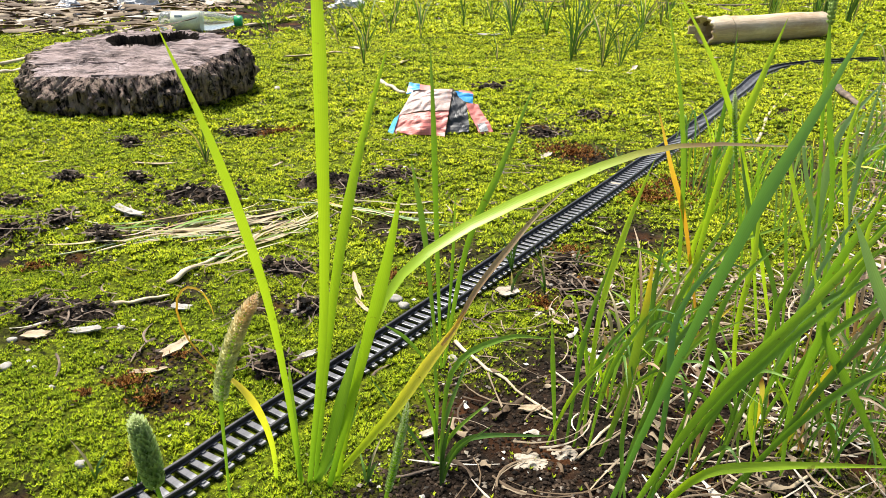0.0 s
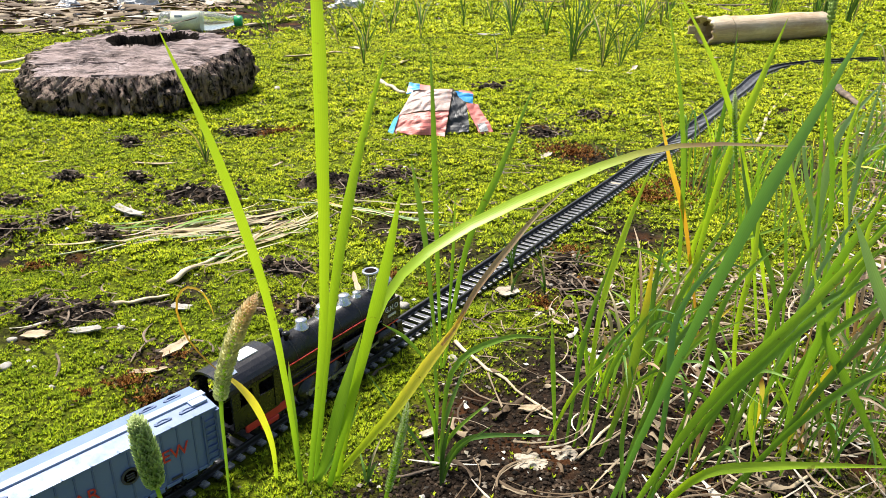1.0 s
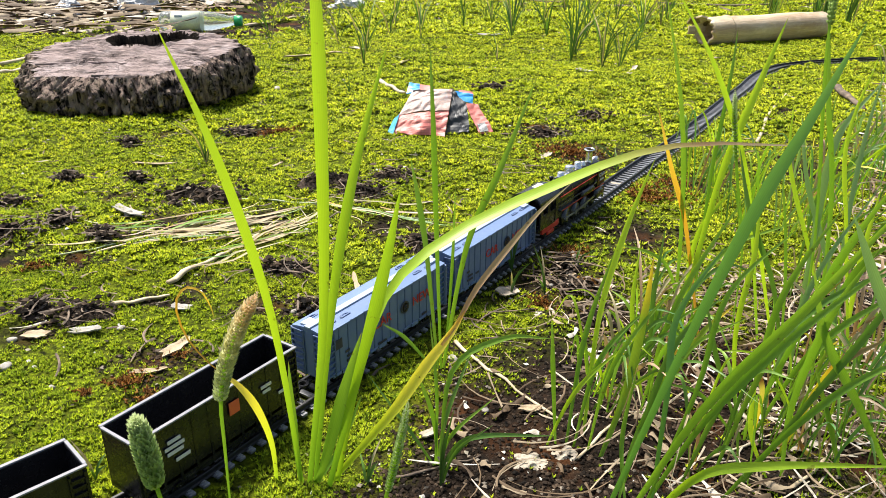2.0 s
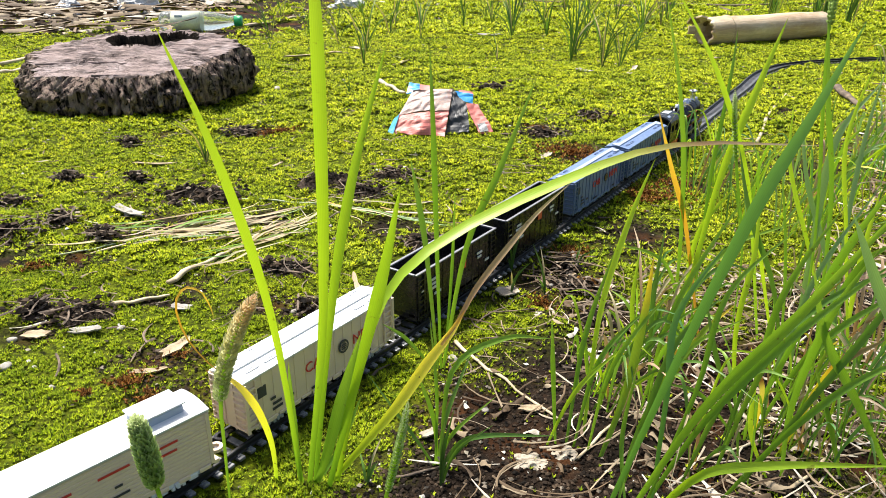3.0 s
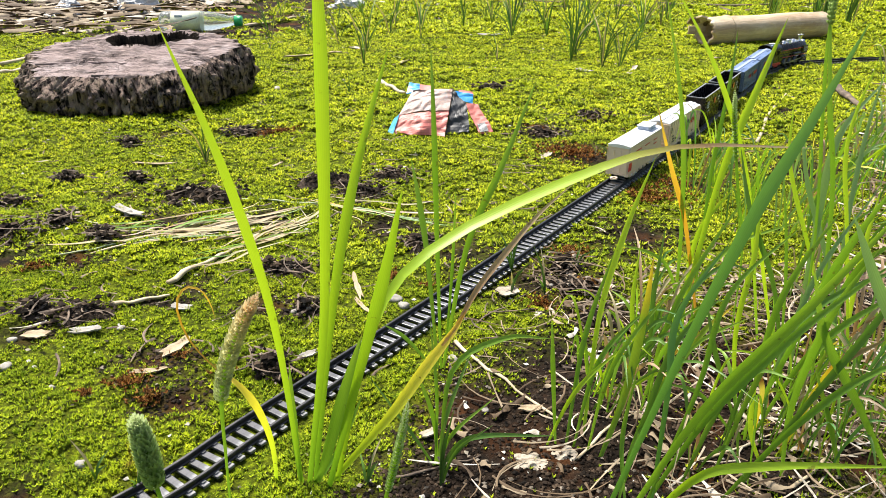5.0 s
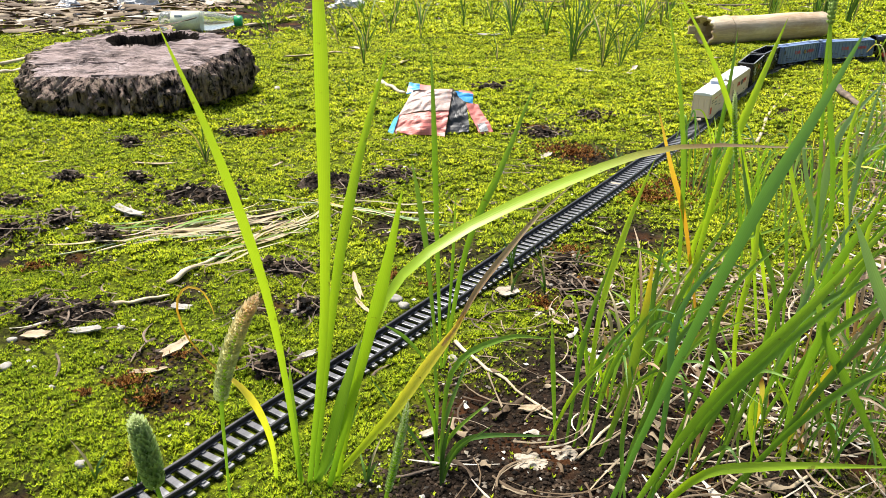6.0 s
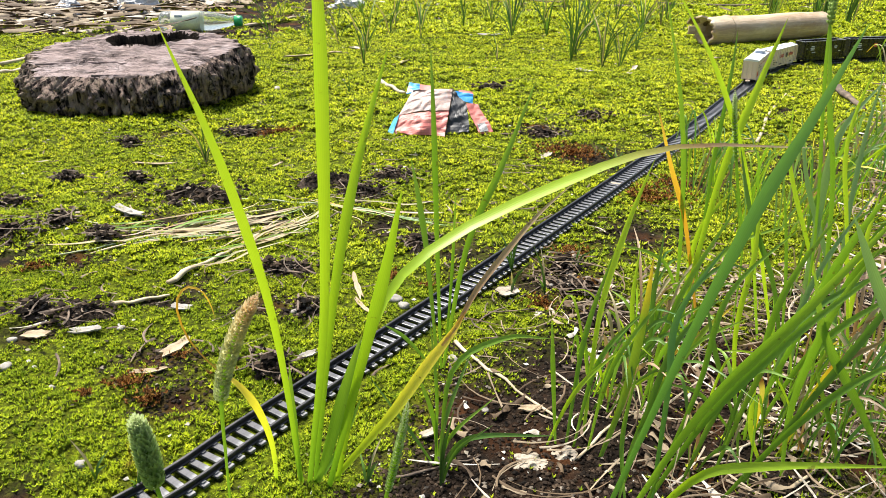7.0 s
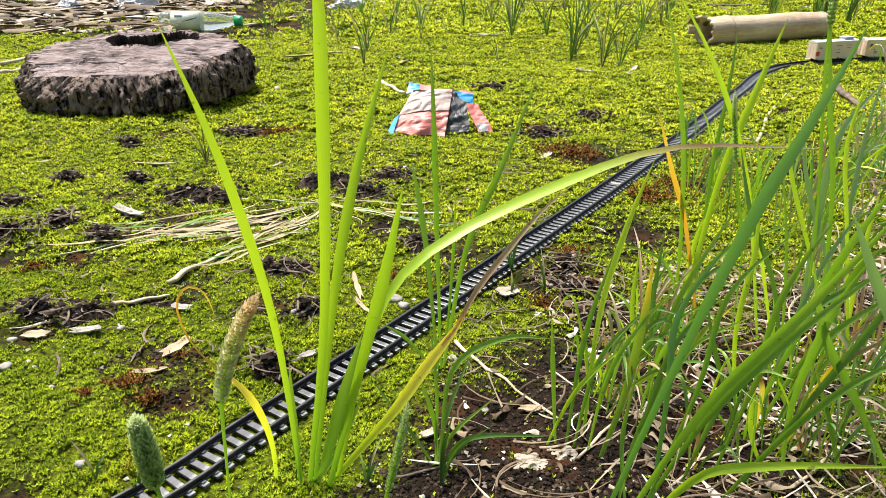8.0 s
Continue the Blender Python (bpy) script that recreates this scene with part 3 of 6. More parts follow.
def skirt(thing, mat, length):
    """Scalloped lower edge between the bogies."""
    for s in (-1, 1):
        bm = bmesh.new()
        n = 13
        for i in range(n):
            x = -length / 2 + 0.010 + i * (length - 0.02) / (n - 1)
            dip = 0.0018 if i % 2 else 0.0008
            add_box(bm, x - 0.0042, x + 0.0042, s * (CAR_W / 2) - 0.0010, s * (CAR_W / 2) - 0.0001, SILL - dip, SILL + 0.0012, bevel=0.0004)
        part("side_sill", bm, mat, thing)


def boxcar(wall, roof, plank, rib, letters, dark, label, inner):
    thing = tagged(new("toy_boxcar"), label, "toy wagon", "wagons of the toy train")
    part("body", shell(CAR_L, CAR_W, SILL, EAVE, EAVE + 0.0008, overhang=0.0), wall, thing)
    rf = bmesh.new()
    half = CAR_W / 2 + 0.0008
    for s in (-1, 1):
        vs = [(s * half, EAVE + 0.0004), (s * half, EAVE + 0.0014), (s * 0.0001, EAVE + 0.0034), (s * 0.0001, EAVE + 0.0012)]
        q = [[rf.verts.new((x, y, z)) for y, z in vs] for x in (-CAR_L / 2 - 0.0006, CAR_L / 2 + 0.0006)]
        for i in range(4):
            rf.faces.new((q[0][i], q[0][(i + 1) % 4], q[1][(i + 1) % 4], q[1][i]))
        rf.faces.new(q[0])
        rf.faces.new(q[1])
    part("roof", rf, roof, thing)
    part("roof_walk", box(-CAR_L / 2 - 0.0012, CAR_L / 2 + 0.0012, -0.0024, 0.0024, EAVE + 0.0030, EAVE + 0.0042, bevel=0.0003), plank, thing, "raised walkway along the roof")
    for s, e in ((-1, 1), (1, -1)):
        part("roof_step", box(e * (CAR_L / 2 - 0.0055) - 0.0045, e * (CAR_L / 2 - 0.0055) + 0.0045, min(s * 0.0024, s * 0.0078), max(s * 0.0024, s * 0.0078), EAVE + 0.0024, EAVE + 0.0040, bevel=0.0003), plank, thing)
    for x in np.linspace(-CAR_L / 2 + 0.012, CAR_L / 2 - 0.012, 9):
        for s in (-1, 1):
            part("roof_rib", box(x - 0.0004, x + 0.0004, min(s * 0.003, s * half), max(s * 0.003, s * half), EAVE + 0.0008, EAVE + 0.0017,
                                 m=Matrix.Translation((0, 0, 0))), roof, thing)
    for x in (-0.054, -0.040, 0.040, 0.054):
        for s in (-1, 1):
            hb = bmesh.new()
            for i in range(7):
                a0, a1 = math.pi * i / 7, math.pi * (i + 1) / 7
                add_box(hb, x + 0.0040 * math.cos((a0 + a1) / 2) - 0.0010, x + 0.0040 * math.cos((a0 + a1) / 2) + 0.0010,
                        s * 0.0080 + 0.0021 * math.sin((a0 + a1) / 2) - 0.00035, s * 0.0080 + 0.0021 * math.sin((a0 + a1) / 2) + 0.00035, EAVE + 0.0015, EAVE + 0.0029)
            add_box(hb, x - 0.0044, x + 0.0044, s * 0.0080 - 0.0004, s * 0.0080 + 0.0004, EAVE + 0.0015, EAVE + 0.0028)
            part("roof_hatch", hb, inner, thing)
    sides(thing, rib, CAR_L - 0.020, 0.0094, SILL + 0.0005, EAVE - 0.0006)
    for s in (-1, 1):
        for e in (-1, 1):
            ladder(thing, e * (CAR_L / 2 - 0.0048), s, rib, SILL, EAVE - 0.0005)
        part("end_window", box(-CAR_L / 2 + 0.010, -CAR_L / 2 + 0.0165, s * CAR_W / 2 - 0.0006, s * CAR_W / 2 + 0.0005, EAVE - 0.0145, EAVE - 0.0075), DARKPRINT, thing, "dark side opening")
        lettering(thing, "CAR", 0.0100, -0.009 if s < 0 else 0.009, 0.0255, s, letters, "red printed word CAR")
        lettering(thing, "NEW", 0.0100, 0.037 if s < 0 else -0.037, 0.0255, s, letters, "red printed word NEW")
        ring_badge(thing, 0.0165 if s < 0 else -0.0165, 0.0255, s, 0.0047, dark, AMBER if wall is BLUE else CREAM)
        for x, z, w in ((-0.043, 0.0165, 0.007), (-0.043, 0.0130, 0.008), (-0.032, 0.0150, 0.005), (0.040, 0.0105, 0.006), (-0.010, 0.0100, 0.009), (-0.046, 0.0205, 0.004)):
            decal(thing, "small_print", x - w / 2, x + w / 2, z - 0.0008, z + 0.0008, s, dark)
    for e in (-1, 1):
        for y in (-0.0095, 0.0095):
            end_ladder(thing, e * (CAR_L / 2 + 0.0008), y, rib, SILL, EAVE)
        for y in (-0.0145, -0.0045, 0.0045, 0.0145):
            part("end_post", box(e * CAR_L / 2 - 0.0008, e * CAR_L / 2 + 0.0012, y - 0.0006, y + 0.0006, SILL, EAVE), rib, thing)
        coupler(thing, e * CAR_L / 2, e, BLACK)
        bogie(thing, e * (CAR_L / 2 - 0.024), BLACK if wall is BLUE else GREYLINE)
    skirt(thing, wall, CAR_L)
    return thing


def gondola():
    thing = tagged(new("toy_gondola"), "black plastic open-topped toy hopper wagon, empty", "toy wagon", "wagons of the toy train")
    top, t = 0.0440, 0.0011
    L, W = 0.1120, CAR_W + 0.0006
    part("floor", box(-L / 2, L / 2, -W / 2, W / 2, SILL + 0.002, SILL + 0.004), BLACK, thing)
    for s in (-1, 1):
        part("side_wall", box(-L / 2, L / 2, min(s * W / 2, s * (W / 2 - t)), max(s * W / 2, s * (W / 2 - t)), SILL, top, bevel=0.0002), BLACK, thing)
        part("end_wall", box(min(s * L / 2, s * (L / 2 - t)), max(s * L / 2, s * (L / 2 - t)), -W / 2 + t, W / 2 - t, SILL, top - 0.0006, bevel=0.0002), BLACK, thing)
        part("rim", box(-L / 2 - 0.0004, L / 2 + 0.0004, s * W / 2 - 0.0012, s * W / 2 + 0.0010, top, top + 0.0010, bevel=0.0003), GREY_RIM, thing, "grey top rim")
        part("rim", box(s * L / 2 - 0.0010, s * L / 2 + 0.0008, -W / 2 + 0.0013, W / 2 - 0.0013, top - 0.0003, top + 0.0009, bevel=0.0003), GREY_RIM, thing, "grey top rim")
        n = 10
        for i in range(n + 1):
            x = -L / 2 + 0.003 + i * (L - 0.006) / n
            part("rib", box(x - 0.0008, x + 0.0008, s * W / 2 - 0.0003, s * W / 2 + 0.0010, SILL, top), BLACK, thing)
        decal(thing, "printed_square", -s * 0.006 - 0.0036, -s * 0.006 + 0.0036, 0.0270, 0.0350, s, ORANGE_RED, "orange-red printed square", W + 0.0002)
        for x, z, w in ((-0.034, 0.0340, 0.008), (-0.034, 0.0305, 0.012), (-0.034, 0.0270, 0.010), (-0.049, 0.030, 0.004), (0.030, 0.0320, 0.008), (0.030, 0.0285, 0.006), (-0.030, 0.0215, 0.009), (0.042, 0.022, 0.006)):
            decal(thing, "small_print", x - w / 2, x + w / 2, z - 0.0010, z + 0.0010, s, PALEPRINT, "", W + 0.0002)
        coupler(thing, s * L / 2, s, BLACK)
        bogie(thing, s * (L / 2 - 0.021), BLACK)
        part("hopper", box(-0.02, 0.02, min(s * 0.002, s * 0.0125), max(s * 0.002, s * 0.0125), 0.0032, SILL + 0.001, bevel=0.0012), BLACK, thing)
        ladder(thing, L / 2 - 0.005, s, BLACK, SILL, top - 0.002)
        ladder(thing, -L / 2 + 0.005, s, BLACK, SILL, top - 0.002)
    return thing


def caboose():
    thing = tagged(new("toy_caboose"), "cream plastic toy van with white roof and red print", "toy wagon", "wagons of the toy train")
    L = 0.1120
    part("body", shell(L, CAR_W, SILL, EAVE - 0.0005, EAVE + 0.0002, overhang=0.0), CREAM, thing)
    part("roof", shell(L + 0.0014, CAR_W, EAVE - 0.0002, EAVE + 0.0012, EAVE + 0.0030, overhang=0.0009), WHITE, thing, "smooth white arched roof")
    part("cupola", box(0.022, 0.046, -0.0078, 0.0078, EAVE + 0.0020, EAVE + 0.0082, bevel=0.0012), BLUE_PALE, thing, "pale raised roof box")
    part("cupola_top", box(0.0210, 0.0470, -0.0086, 0.0086, EAVE + 0.0082, EAVE + 0.0092, bevel=0.0004), WHITE, thing)
    for s in (-1, 1):
        for i in range(13):
            z = SILL + 0.0012 + i * 0.00235
            part("side_plank", box(-L / 2 + 0.002, L / 2 - 0.002, s * CAR_W / 2 - 0.0004, s * CAR_W / 2 + 0.0005, z, z + 0.0017, bevel=0.0002), CREAM, thing)
        for e in (-1, 1):
            part("corner_post", box(e * (L / 2 - 0.0011) - 0.0011, e * (L / 2 - 0.0011) + 0.0011, s * CAR_W / 2 - 0.0008, s * CAR_W / 2 + 0.0009, SILL, EAVE), CREAM, thing)
        decal(thing, "printed_square", -s * -0.052 - 0.0048 if s < 0 else 0.0432, -s * -0.052 + 0.0048 if s < 0 else 0.0528, 0.0125, 0.0220, s, RED, "red printed square", CAR_W)
        for x, z, w, mt in ((-0.026, 0.0325, 0.017, RED), (0.003, 0.0325, 0.016, RED), (0.031, 0.0325, 0.012, RED), (0.031, 0.0275, 0.010, RED),
                            (-0.026, 0.0265, 0.012, DARKPRINT), (0.004, 0.0235, 0.004, DARKPRINT), (0.004, 0.0180, 0.010, DARKPRINT), (-0.022, 0.0215, 0.010, DARKPRINT),
                            (-0.046, 0.0315, 0.008, DARKPRINT), (-0.046, 0.0280, 0.008, DARKPRINT)):
            decal(thing, "printed_line", -s * x - w / 2, -s * x + w / 2, z - 0.0006, z + 0.0006, s, mt)
        skirt_bm = bmesh.new()
        for x in np.linspace(-L / 2 + 0.006, L / 2 - 0.006, 9):
            add_box(skirt_bm, x - 0.0035, x + 0.0035, s * CAR_W / 2 - 0.0012, s * CAR_W / 2, SILL - 0.0020, SILL + 0.0008, bevel=0.0006)
        part("side_sill", skirt_bm, CREAM, thing)
        bogie(thing, s * (L / 2 - 0.022), WHITE)
        coupler(thing, s * L / 2, s, CREAM)
        for y in (-0.0082, 0.0, 0.0082):
            part("end_panel", box(s * L / 2 - 0.0006, s * L / 2 + 0.0009, y - 0.0032, y + 0.0032, SILL + 0.002, EAVE - 0.003, bevel=0.0004), CREAM, thing)
        part("end_beam", box(s * L / 2 - 0.0005, s * L / 2 + 0.0026, -0.0110, 0.0110, SILL - 0.0006, SILL + 0.0014, bevel=0.0004), CREAM, thing)
        for y in (-0.0112, 0.0112):
            part("buffer_step", box(s * L / 2 - 0.0005, s * L / 2 + 0.0030, y - 0.0024, y + 0.0024, SILL - 0.0015, SILL + 0.0012, bevel=0.0005), CREAM, thing)
    return thing


def locomotive():
    """Length about 0.17, origin in the middle, chimney at the front."""
    thing = tagged(new("toy_locomotive"), "black plastic toy steam engine with silver domes and red trim", "toy locomotive")
    R, zc = 0.0125, 0.0290
    part("boiler", lathe([(0.0, -0.036), (R, -0.036), (R, 0.068), (R * 0.99, 0.070), (R * 0.93, 0.0722), (R * 0.5, 0.0738), (0.0, 0.074)], 32, "x", (0, 0, zc)), BLACK, thing, "long black boiler", True)
    for x in (-0.026, -0.006, 0.014, 0.034, 0.052):
        part("boiler_band", lathe([(R - 0.001, x - 0.0006), (R + 0.0004, x - 0.0006), (R + 0.0004, x + 0.0006), (R - 0.001, x + 0.0006)], 32, "x", (0, 0, zc)), BLACK, thing, "", True)
    part("firebox", box(-0.046, 0.0, -0.0128, 0.0128, 0.010, 0.032, bevel=0.002), BLACK, thing)
    part("frame", box(-0.078, 0.072, -0.0085, 0.0085, 0.0075, 0.0135, bevel=0.0006), BLACK, thing)
    for s in (-1, 1):
        part("running_board", box(-0.036, 0.070, min(s * 0.0085, s * 0.0155), max(s * 0.0085, s * 0.0155), 0.0180, 0.0192, bevel=0.0003), BLACK, thing)
        part("red_line", box(-0.034, 0.069, s * 0.0157 - 0.0002, s * 0.0157 + 0.0002, 0.0182, 0.0189), RED, thing, "thin red line")
        part("handrail", box(-0.034, 0.064, s * 0.0133 - 0.0003, s * 0.0133 + 0.0003, 0.0305, 0.0311), RED, thing, "thin red handrail")
        part("cylinder_block", lathe([(0.0, 0.048), (0.0050, 0.048), (0.0055, 0.050), (0.0055, 0.064), (0.0050, 0.066), (0.0, 0.066)], 20, "x", (0, s * 0.0122, 0.0115)), BLACK, thing, "", True)
        for i, x in enumerate((-0.020, 0.002, 0.024)):
            w = part("driving_wheel", lathe([(0.0, -0.0016), (0.0092, -0.0016), (0.0092, 0.0010), (0.0076, 0.0014), (0.0074, 0.0006), (0.0022, 0.0006), (0.0020, 0.0016), (0.0, 0.0016)], 24, "y", (0, 0, 0)), BLACK, thing, "black driving wheel", True)
            w.location = (x, s * 0.0112, 0.0092)
            for k in range(8):
                a = k * math.pi / 4
                part("spoke", box(0.002, 0.0078, -0.0004, 0.0010 if s > 0 else 0.0004, -0.0006, 0.0006, m=Matrix.Rotation(a, 4, "Y")), RED if s < 0 else BLACK, w)
        part("coupling_rod", box(-0.023, 0.027, s * 0.0138 - 0.0006, s * 0.0138 + 0.0006, 0.0062, 0.0080, bevel=0.0005), STEEL, thing, "grey coupling rod")
        part("main_rod", box(0.0, 0.052, s * 0.0148 - 0.0005, s * 0.0148 + 0.0005, -0.0008, 0.0008, m=Matrix.Translation((0.0, 0, 0.0078)) @ Matrix.Rotation(radians(-4), 4, "Y")), STEEL, thing, "grey main rod")
        for x in (-0.020, 0.002, 0.024):
            part("rod_pin", lathe([(0.0, -0.0010), (0.0019, -0.0010), (0.0019, 0.0010), (0.0, 0.0010)], 12, "y", (x, s * 0.0145, 0.0071)), STEEL, thing)
        part("red_truck", box(-0.070, -0.034, s * 0.0120 - 0.0012, s * 0.0120 + 0.0012, 0.0058, 0.0112, bevel=0.0008), RED, thing, "red trailing truck frame")
        part("red_step", box(-0.060, -0.046, s * 0.0132 - 0.0010, s * 0.0132 + 0.0010, 0.0030, 0.0062, bevel=0.0006), RED, thing)
        part("side_pipe", box(-0.040, 0.046, s * 0.0148 - 0.0006, s * 0.0148 + 0.0006, 0.0232, 0.0242, bevel=0.0003), BLACK, thing)
        part("air_tank", lathe([(0.0, 0.012), (0.0026, 0.0125), (0.0030, 0.014), (0.0030, 0.040), (0.0026, 0.0415), (0.0, 0.042)], 16, "x", (0, s * 0.0146, 0.0212)), BLACK, thing, "", True)
        # smoke lifter plates beside the smokebox
        part("smoke_plate", box(0.052, 0.072, s * 0.0150 - 0.0005, s * 0.0150 + 0.0005, 0.0195, 0.0345, bevel=0.0004), BLACK, thing, "side plate with white print")
        lettering(thing, "G.N.O", 0.0052, 0.062, 0.0295, s, PALEPRINT, "white printed letters G.N.O", 0.0298)
        decal(thing, "small_print", 0.0575, 0.0665, 0.0240, 0.0256, s, PALEPRINT, "", 0.0298)
        # cab walls with openings
        for z0, z1, x0, x1 in ((0.0135, 0.0250, -0.080, -0.044), (0.0330, 0.0370, -0.080, -0.044), (0.0250, 0.0330, -0.080, -0.074), (0.0250, 0.0330, -0.064, -0.060), (0.0250, 0.0330, -0.049, -0.044)):
            part("cab_wall", box(x0, x1, min(s * 0.0142, s * 0.0154), max(s * 0.0142, s * 0.0154), z0, z1), BLACK, thing)
        for x in (-0.0788, -0.0476):
            part("cab_post", box(x - 0.0014, x + 0.0014, s * 0.0154 - 0.0006, s * 0.0154 + 0.0006, 0.0135, 0.0370), BLACK, thing)
    part("cab_front", box(-0.045, -0.0435, -0.0142, 0.0142, 0.0135, 0.0370), BLACK, thing)
    part("cab_floor", box(-0.080, -0.045, -0.0140, 0.0140, 0.0115, 0.0135), BLACK, thing)
    roof = bmesh.new()
    pr = []
    for i in range(13):
        a = math.pi * i / 12
        pr.append((0.0172 * math.cos(a), 0.0362 + 0.0088 * math.sin(a)))
    pr += [(y * 0.93, z - 0.0014) for y, z in pr[::-1]]
    q = [[roof.verts.new((x, y, z)) for y, z in pr] for x in (-0.0835, -0.042)]
    k = len(pr)
    for i in range(k):
        roof.faces.new((q[0][i], q[0][(i + 1) % k], q[1][(i + 1) % k], q[1][i]))
    for ring in q:
        for i in range(12):
            roof.faces.new((ring[i], ring[i + 1], ring[k - 2 - i], ring[k - 1 - i]))
    part("cab_roof", roof, BLACK, thing, "curved black cab roof")
    part("roof_sticker", box(-0.064, -0.050, -0.0048, 0.0048, 0.0446, 0.0453), WHITE, thing, "white patch on the cab roof")
    part("roof_tag", box(-0.079, -0.0705, -0.0015, 0.0015, -0.0004, 0.0004, m=Matrix.Translation((0, -0.0095, 0.0437)) @ Matrix.Rotation(radians(30), 4, "X")), BLUE_PALE, thing, "pale tag")
    part("roof_hole", lathe([(0.0, -0.0003), (0.0022, -0.0003), (0.0022, 0.0004), (0.0, 0.0004)], 16, "z", (-0.0745, 0.001, 0.0450)), DARKPRINT, thing)
    part("chimney", lathe([(0.0, 0.038), (0.0052, 0.0395), (0.0044, 0.0415), (0.0038, 0.0435), (0.0038, 0.0500), (0.0042, 0.0515), (0.0062, 0.0522), (0.0062, 0.0534), (0.0044, 0.0534), (0.0036, 0.0500), (0.0, 0.0500)], 28, "z", (0.058, 0, 0)), SILVER, thing, "silver flared chimney", True)
    # Solid near-black disc stands in for the shade inside the chimney.
    part("chimney_shade_disc", lathe([(0.0, 0.0515), (0.0047, 0.0515), (0.0047, 0.0531), (0.0, 0.0531)], 20, "z", (0.058, 0, 0)), HOLLOW_SHADE, thing)
    for x, r, h, nm in ((0.030, 0.0040, 0.0058, "sand_dome"), (0.0425, 0.0030, 0.0032, "bell"), (0.010, 0.0050, 0.0066, "steam_dome"), (-0.010, 0.0040, 0.0052, "valve_dome")):
        z = zc + R - 0.0008
        prof = [(0.0, z - 0.001), (r * 1.25, z - 0.001), (r * 1.25, z + 0.001), (r * 0.95, z + 0.0014)]
        if nm == "steam_dome":
            for i in range(4):
                prof += [(r * 1.0, z + 0.0016 + i * 0.0012), (r * 1.12, z + 0.0020 + i * 0.0012), (r * 1.0, z + 0.0024 + i * 0.0012)]
        prof += [(r, z + h), (r * 0.85, z + h + 0.0006), (0.0, z + h + 0.0008)]
        part(nm, lathe(prof, 24, "z", (x, 0, 0)), SILVER, thing, "silver dome", True)
    for y in (-0.003, 0.003):
        part("whistle", lathe([(0.0, 0.040), (0.0016, 0.040), (0.0016, 0.0435), (0.0026, 0.044), (0.0026, 0.0455), (0.0, 0.046)], 14, "z", (-0.026, y, 0)), BLACK, thing, "", True)
    part("smokebox_door", lathe([(0.0, 0.0725), (0.0085, 0.0725), (0.0080, 0.0750), (0.0, 0.0762)], 24, "x", (0, 0, zc)), BLACK, thing, "", True)
    part("headlamp", lathe([(0.0, 0.070), (0.0036, 0.070), (0.0036, 0.078), (0.0028, 0.0785), (0.0, 0.0785)], 18, "x", (0, 0, zc + 0.0098)), SILVER, thing, "silver headlamp", True)
    part("front_beam", box(0.070, 0.076, -0.0142, 0.0142, 0.0080, 0.0150, bevel=0.0008), BLACK, thing)
    for i in range(9):
        y = -0.012 + i * 0.003
        part("cowcatcher_bar", box(0.075, 0.083 - abs(y) * 0.35, y - 0.0006, y + 0.0006, 0.0025, 0.0100), BLACK, thing)
    coupler(thing, -0.080, -1, BLACK)
    for x in (-0.060, -0.044):
        wheelset(thing, x, BLACK)
    wheelset(thing, 0.052, BLACK)
    slim = Matrix.Diagonal((1.0, 0.92, 1.10, 1.0))
    for ob in thing.children:
        if ob.name.split(".")[0] not in ("wheelset", "driving_wheel"):
            ob.data.transform(ob.matrix_basis.inverted() @ slim @ ob.matrix_basis)
    return thing


make_track()


# ---- grass plants ----
def blade_mesh(pts, width, fold=0.35, n=16, blunt=0.0, face=(0.0, -0.8, 0.6)):
    P = spline(pts, n)
    T = np.gradient(P, axis=0)
    T /= np.linalg.norm(T, axis=1)[:, None]
    side = np.cross(T, np.array(face))
    side /= np.maximum(np.linalg.norm(side, axis=1), 1e-6)[:, None]
    up = np.cross(side, T)
    v = np.linspace(0, 1, n)
    prof = (0.42 + 0.58 * np.clip(v / 0.5, 0, 1)) * np.clip((1 - v) / 0.42, 0, 1) ** 0.75
    prof = np.maximum(prof, 0.03 + blunt * (v < 0.999))
    w = (width / 2 * prof)[:, None]
    verts = np.concatenate([P - side * w, P + up * w * fold * -1, P + side * w])
    faces = []
    for i in range(n - 1):
        faces += [(i, n + i, n + i + 1, i + 1), (n + i, 2 * n + i, 2 * n + i + 1, n + i + 1)]
    me = mesh_of("blade", verts, faces, smooth=True)
    uv = me.uv_layers.new(name="UVMap")
    idx = np.empty(len(me.loops), dtype=np.int32)
    me.loops.foreach_get("vertex_index", idx)
    uv.data.foreach_set("uv", np.stack([(idx // n) / 2.0, v[idx % n]], -1).astype(np.float32).ravel())
    return me


def plant(x, y, label="tall green grass plant growing from the soil", group="grass plants"):
    ob = tagged(new("grass_plant"), label, "grass", group)
    ob.location = (x, y, min(gz(x, y), 0.0))
    return ob


def blade(root, kind, width, *pts, fold=0.35, lift=False):
    """A blade through the points; lift: it grows on from another blade, above the ground."""
    o = np.array(root.location)
    P = np.array(pts) - o
    if not lift:
        P[0][2] = 0.0
    me = blade_mesh(P, width, fold, face=(0.0, -0.45, 0.9) if kind == "arch" else (0.0, -0.8, 0.6))
    me.materials.append(LEAF[kind])
    return linked("blade", me, root)


p1 = plant(-0.074, 0.335)
blade(p1, 'bright', 0.0049, (-0.077, 0.335, 0.000), (-0.085, 0.335, 0.104), (-0.102, 0.335, 0.183), (-0.124, 0.340, 0.244))
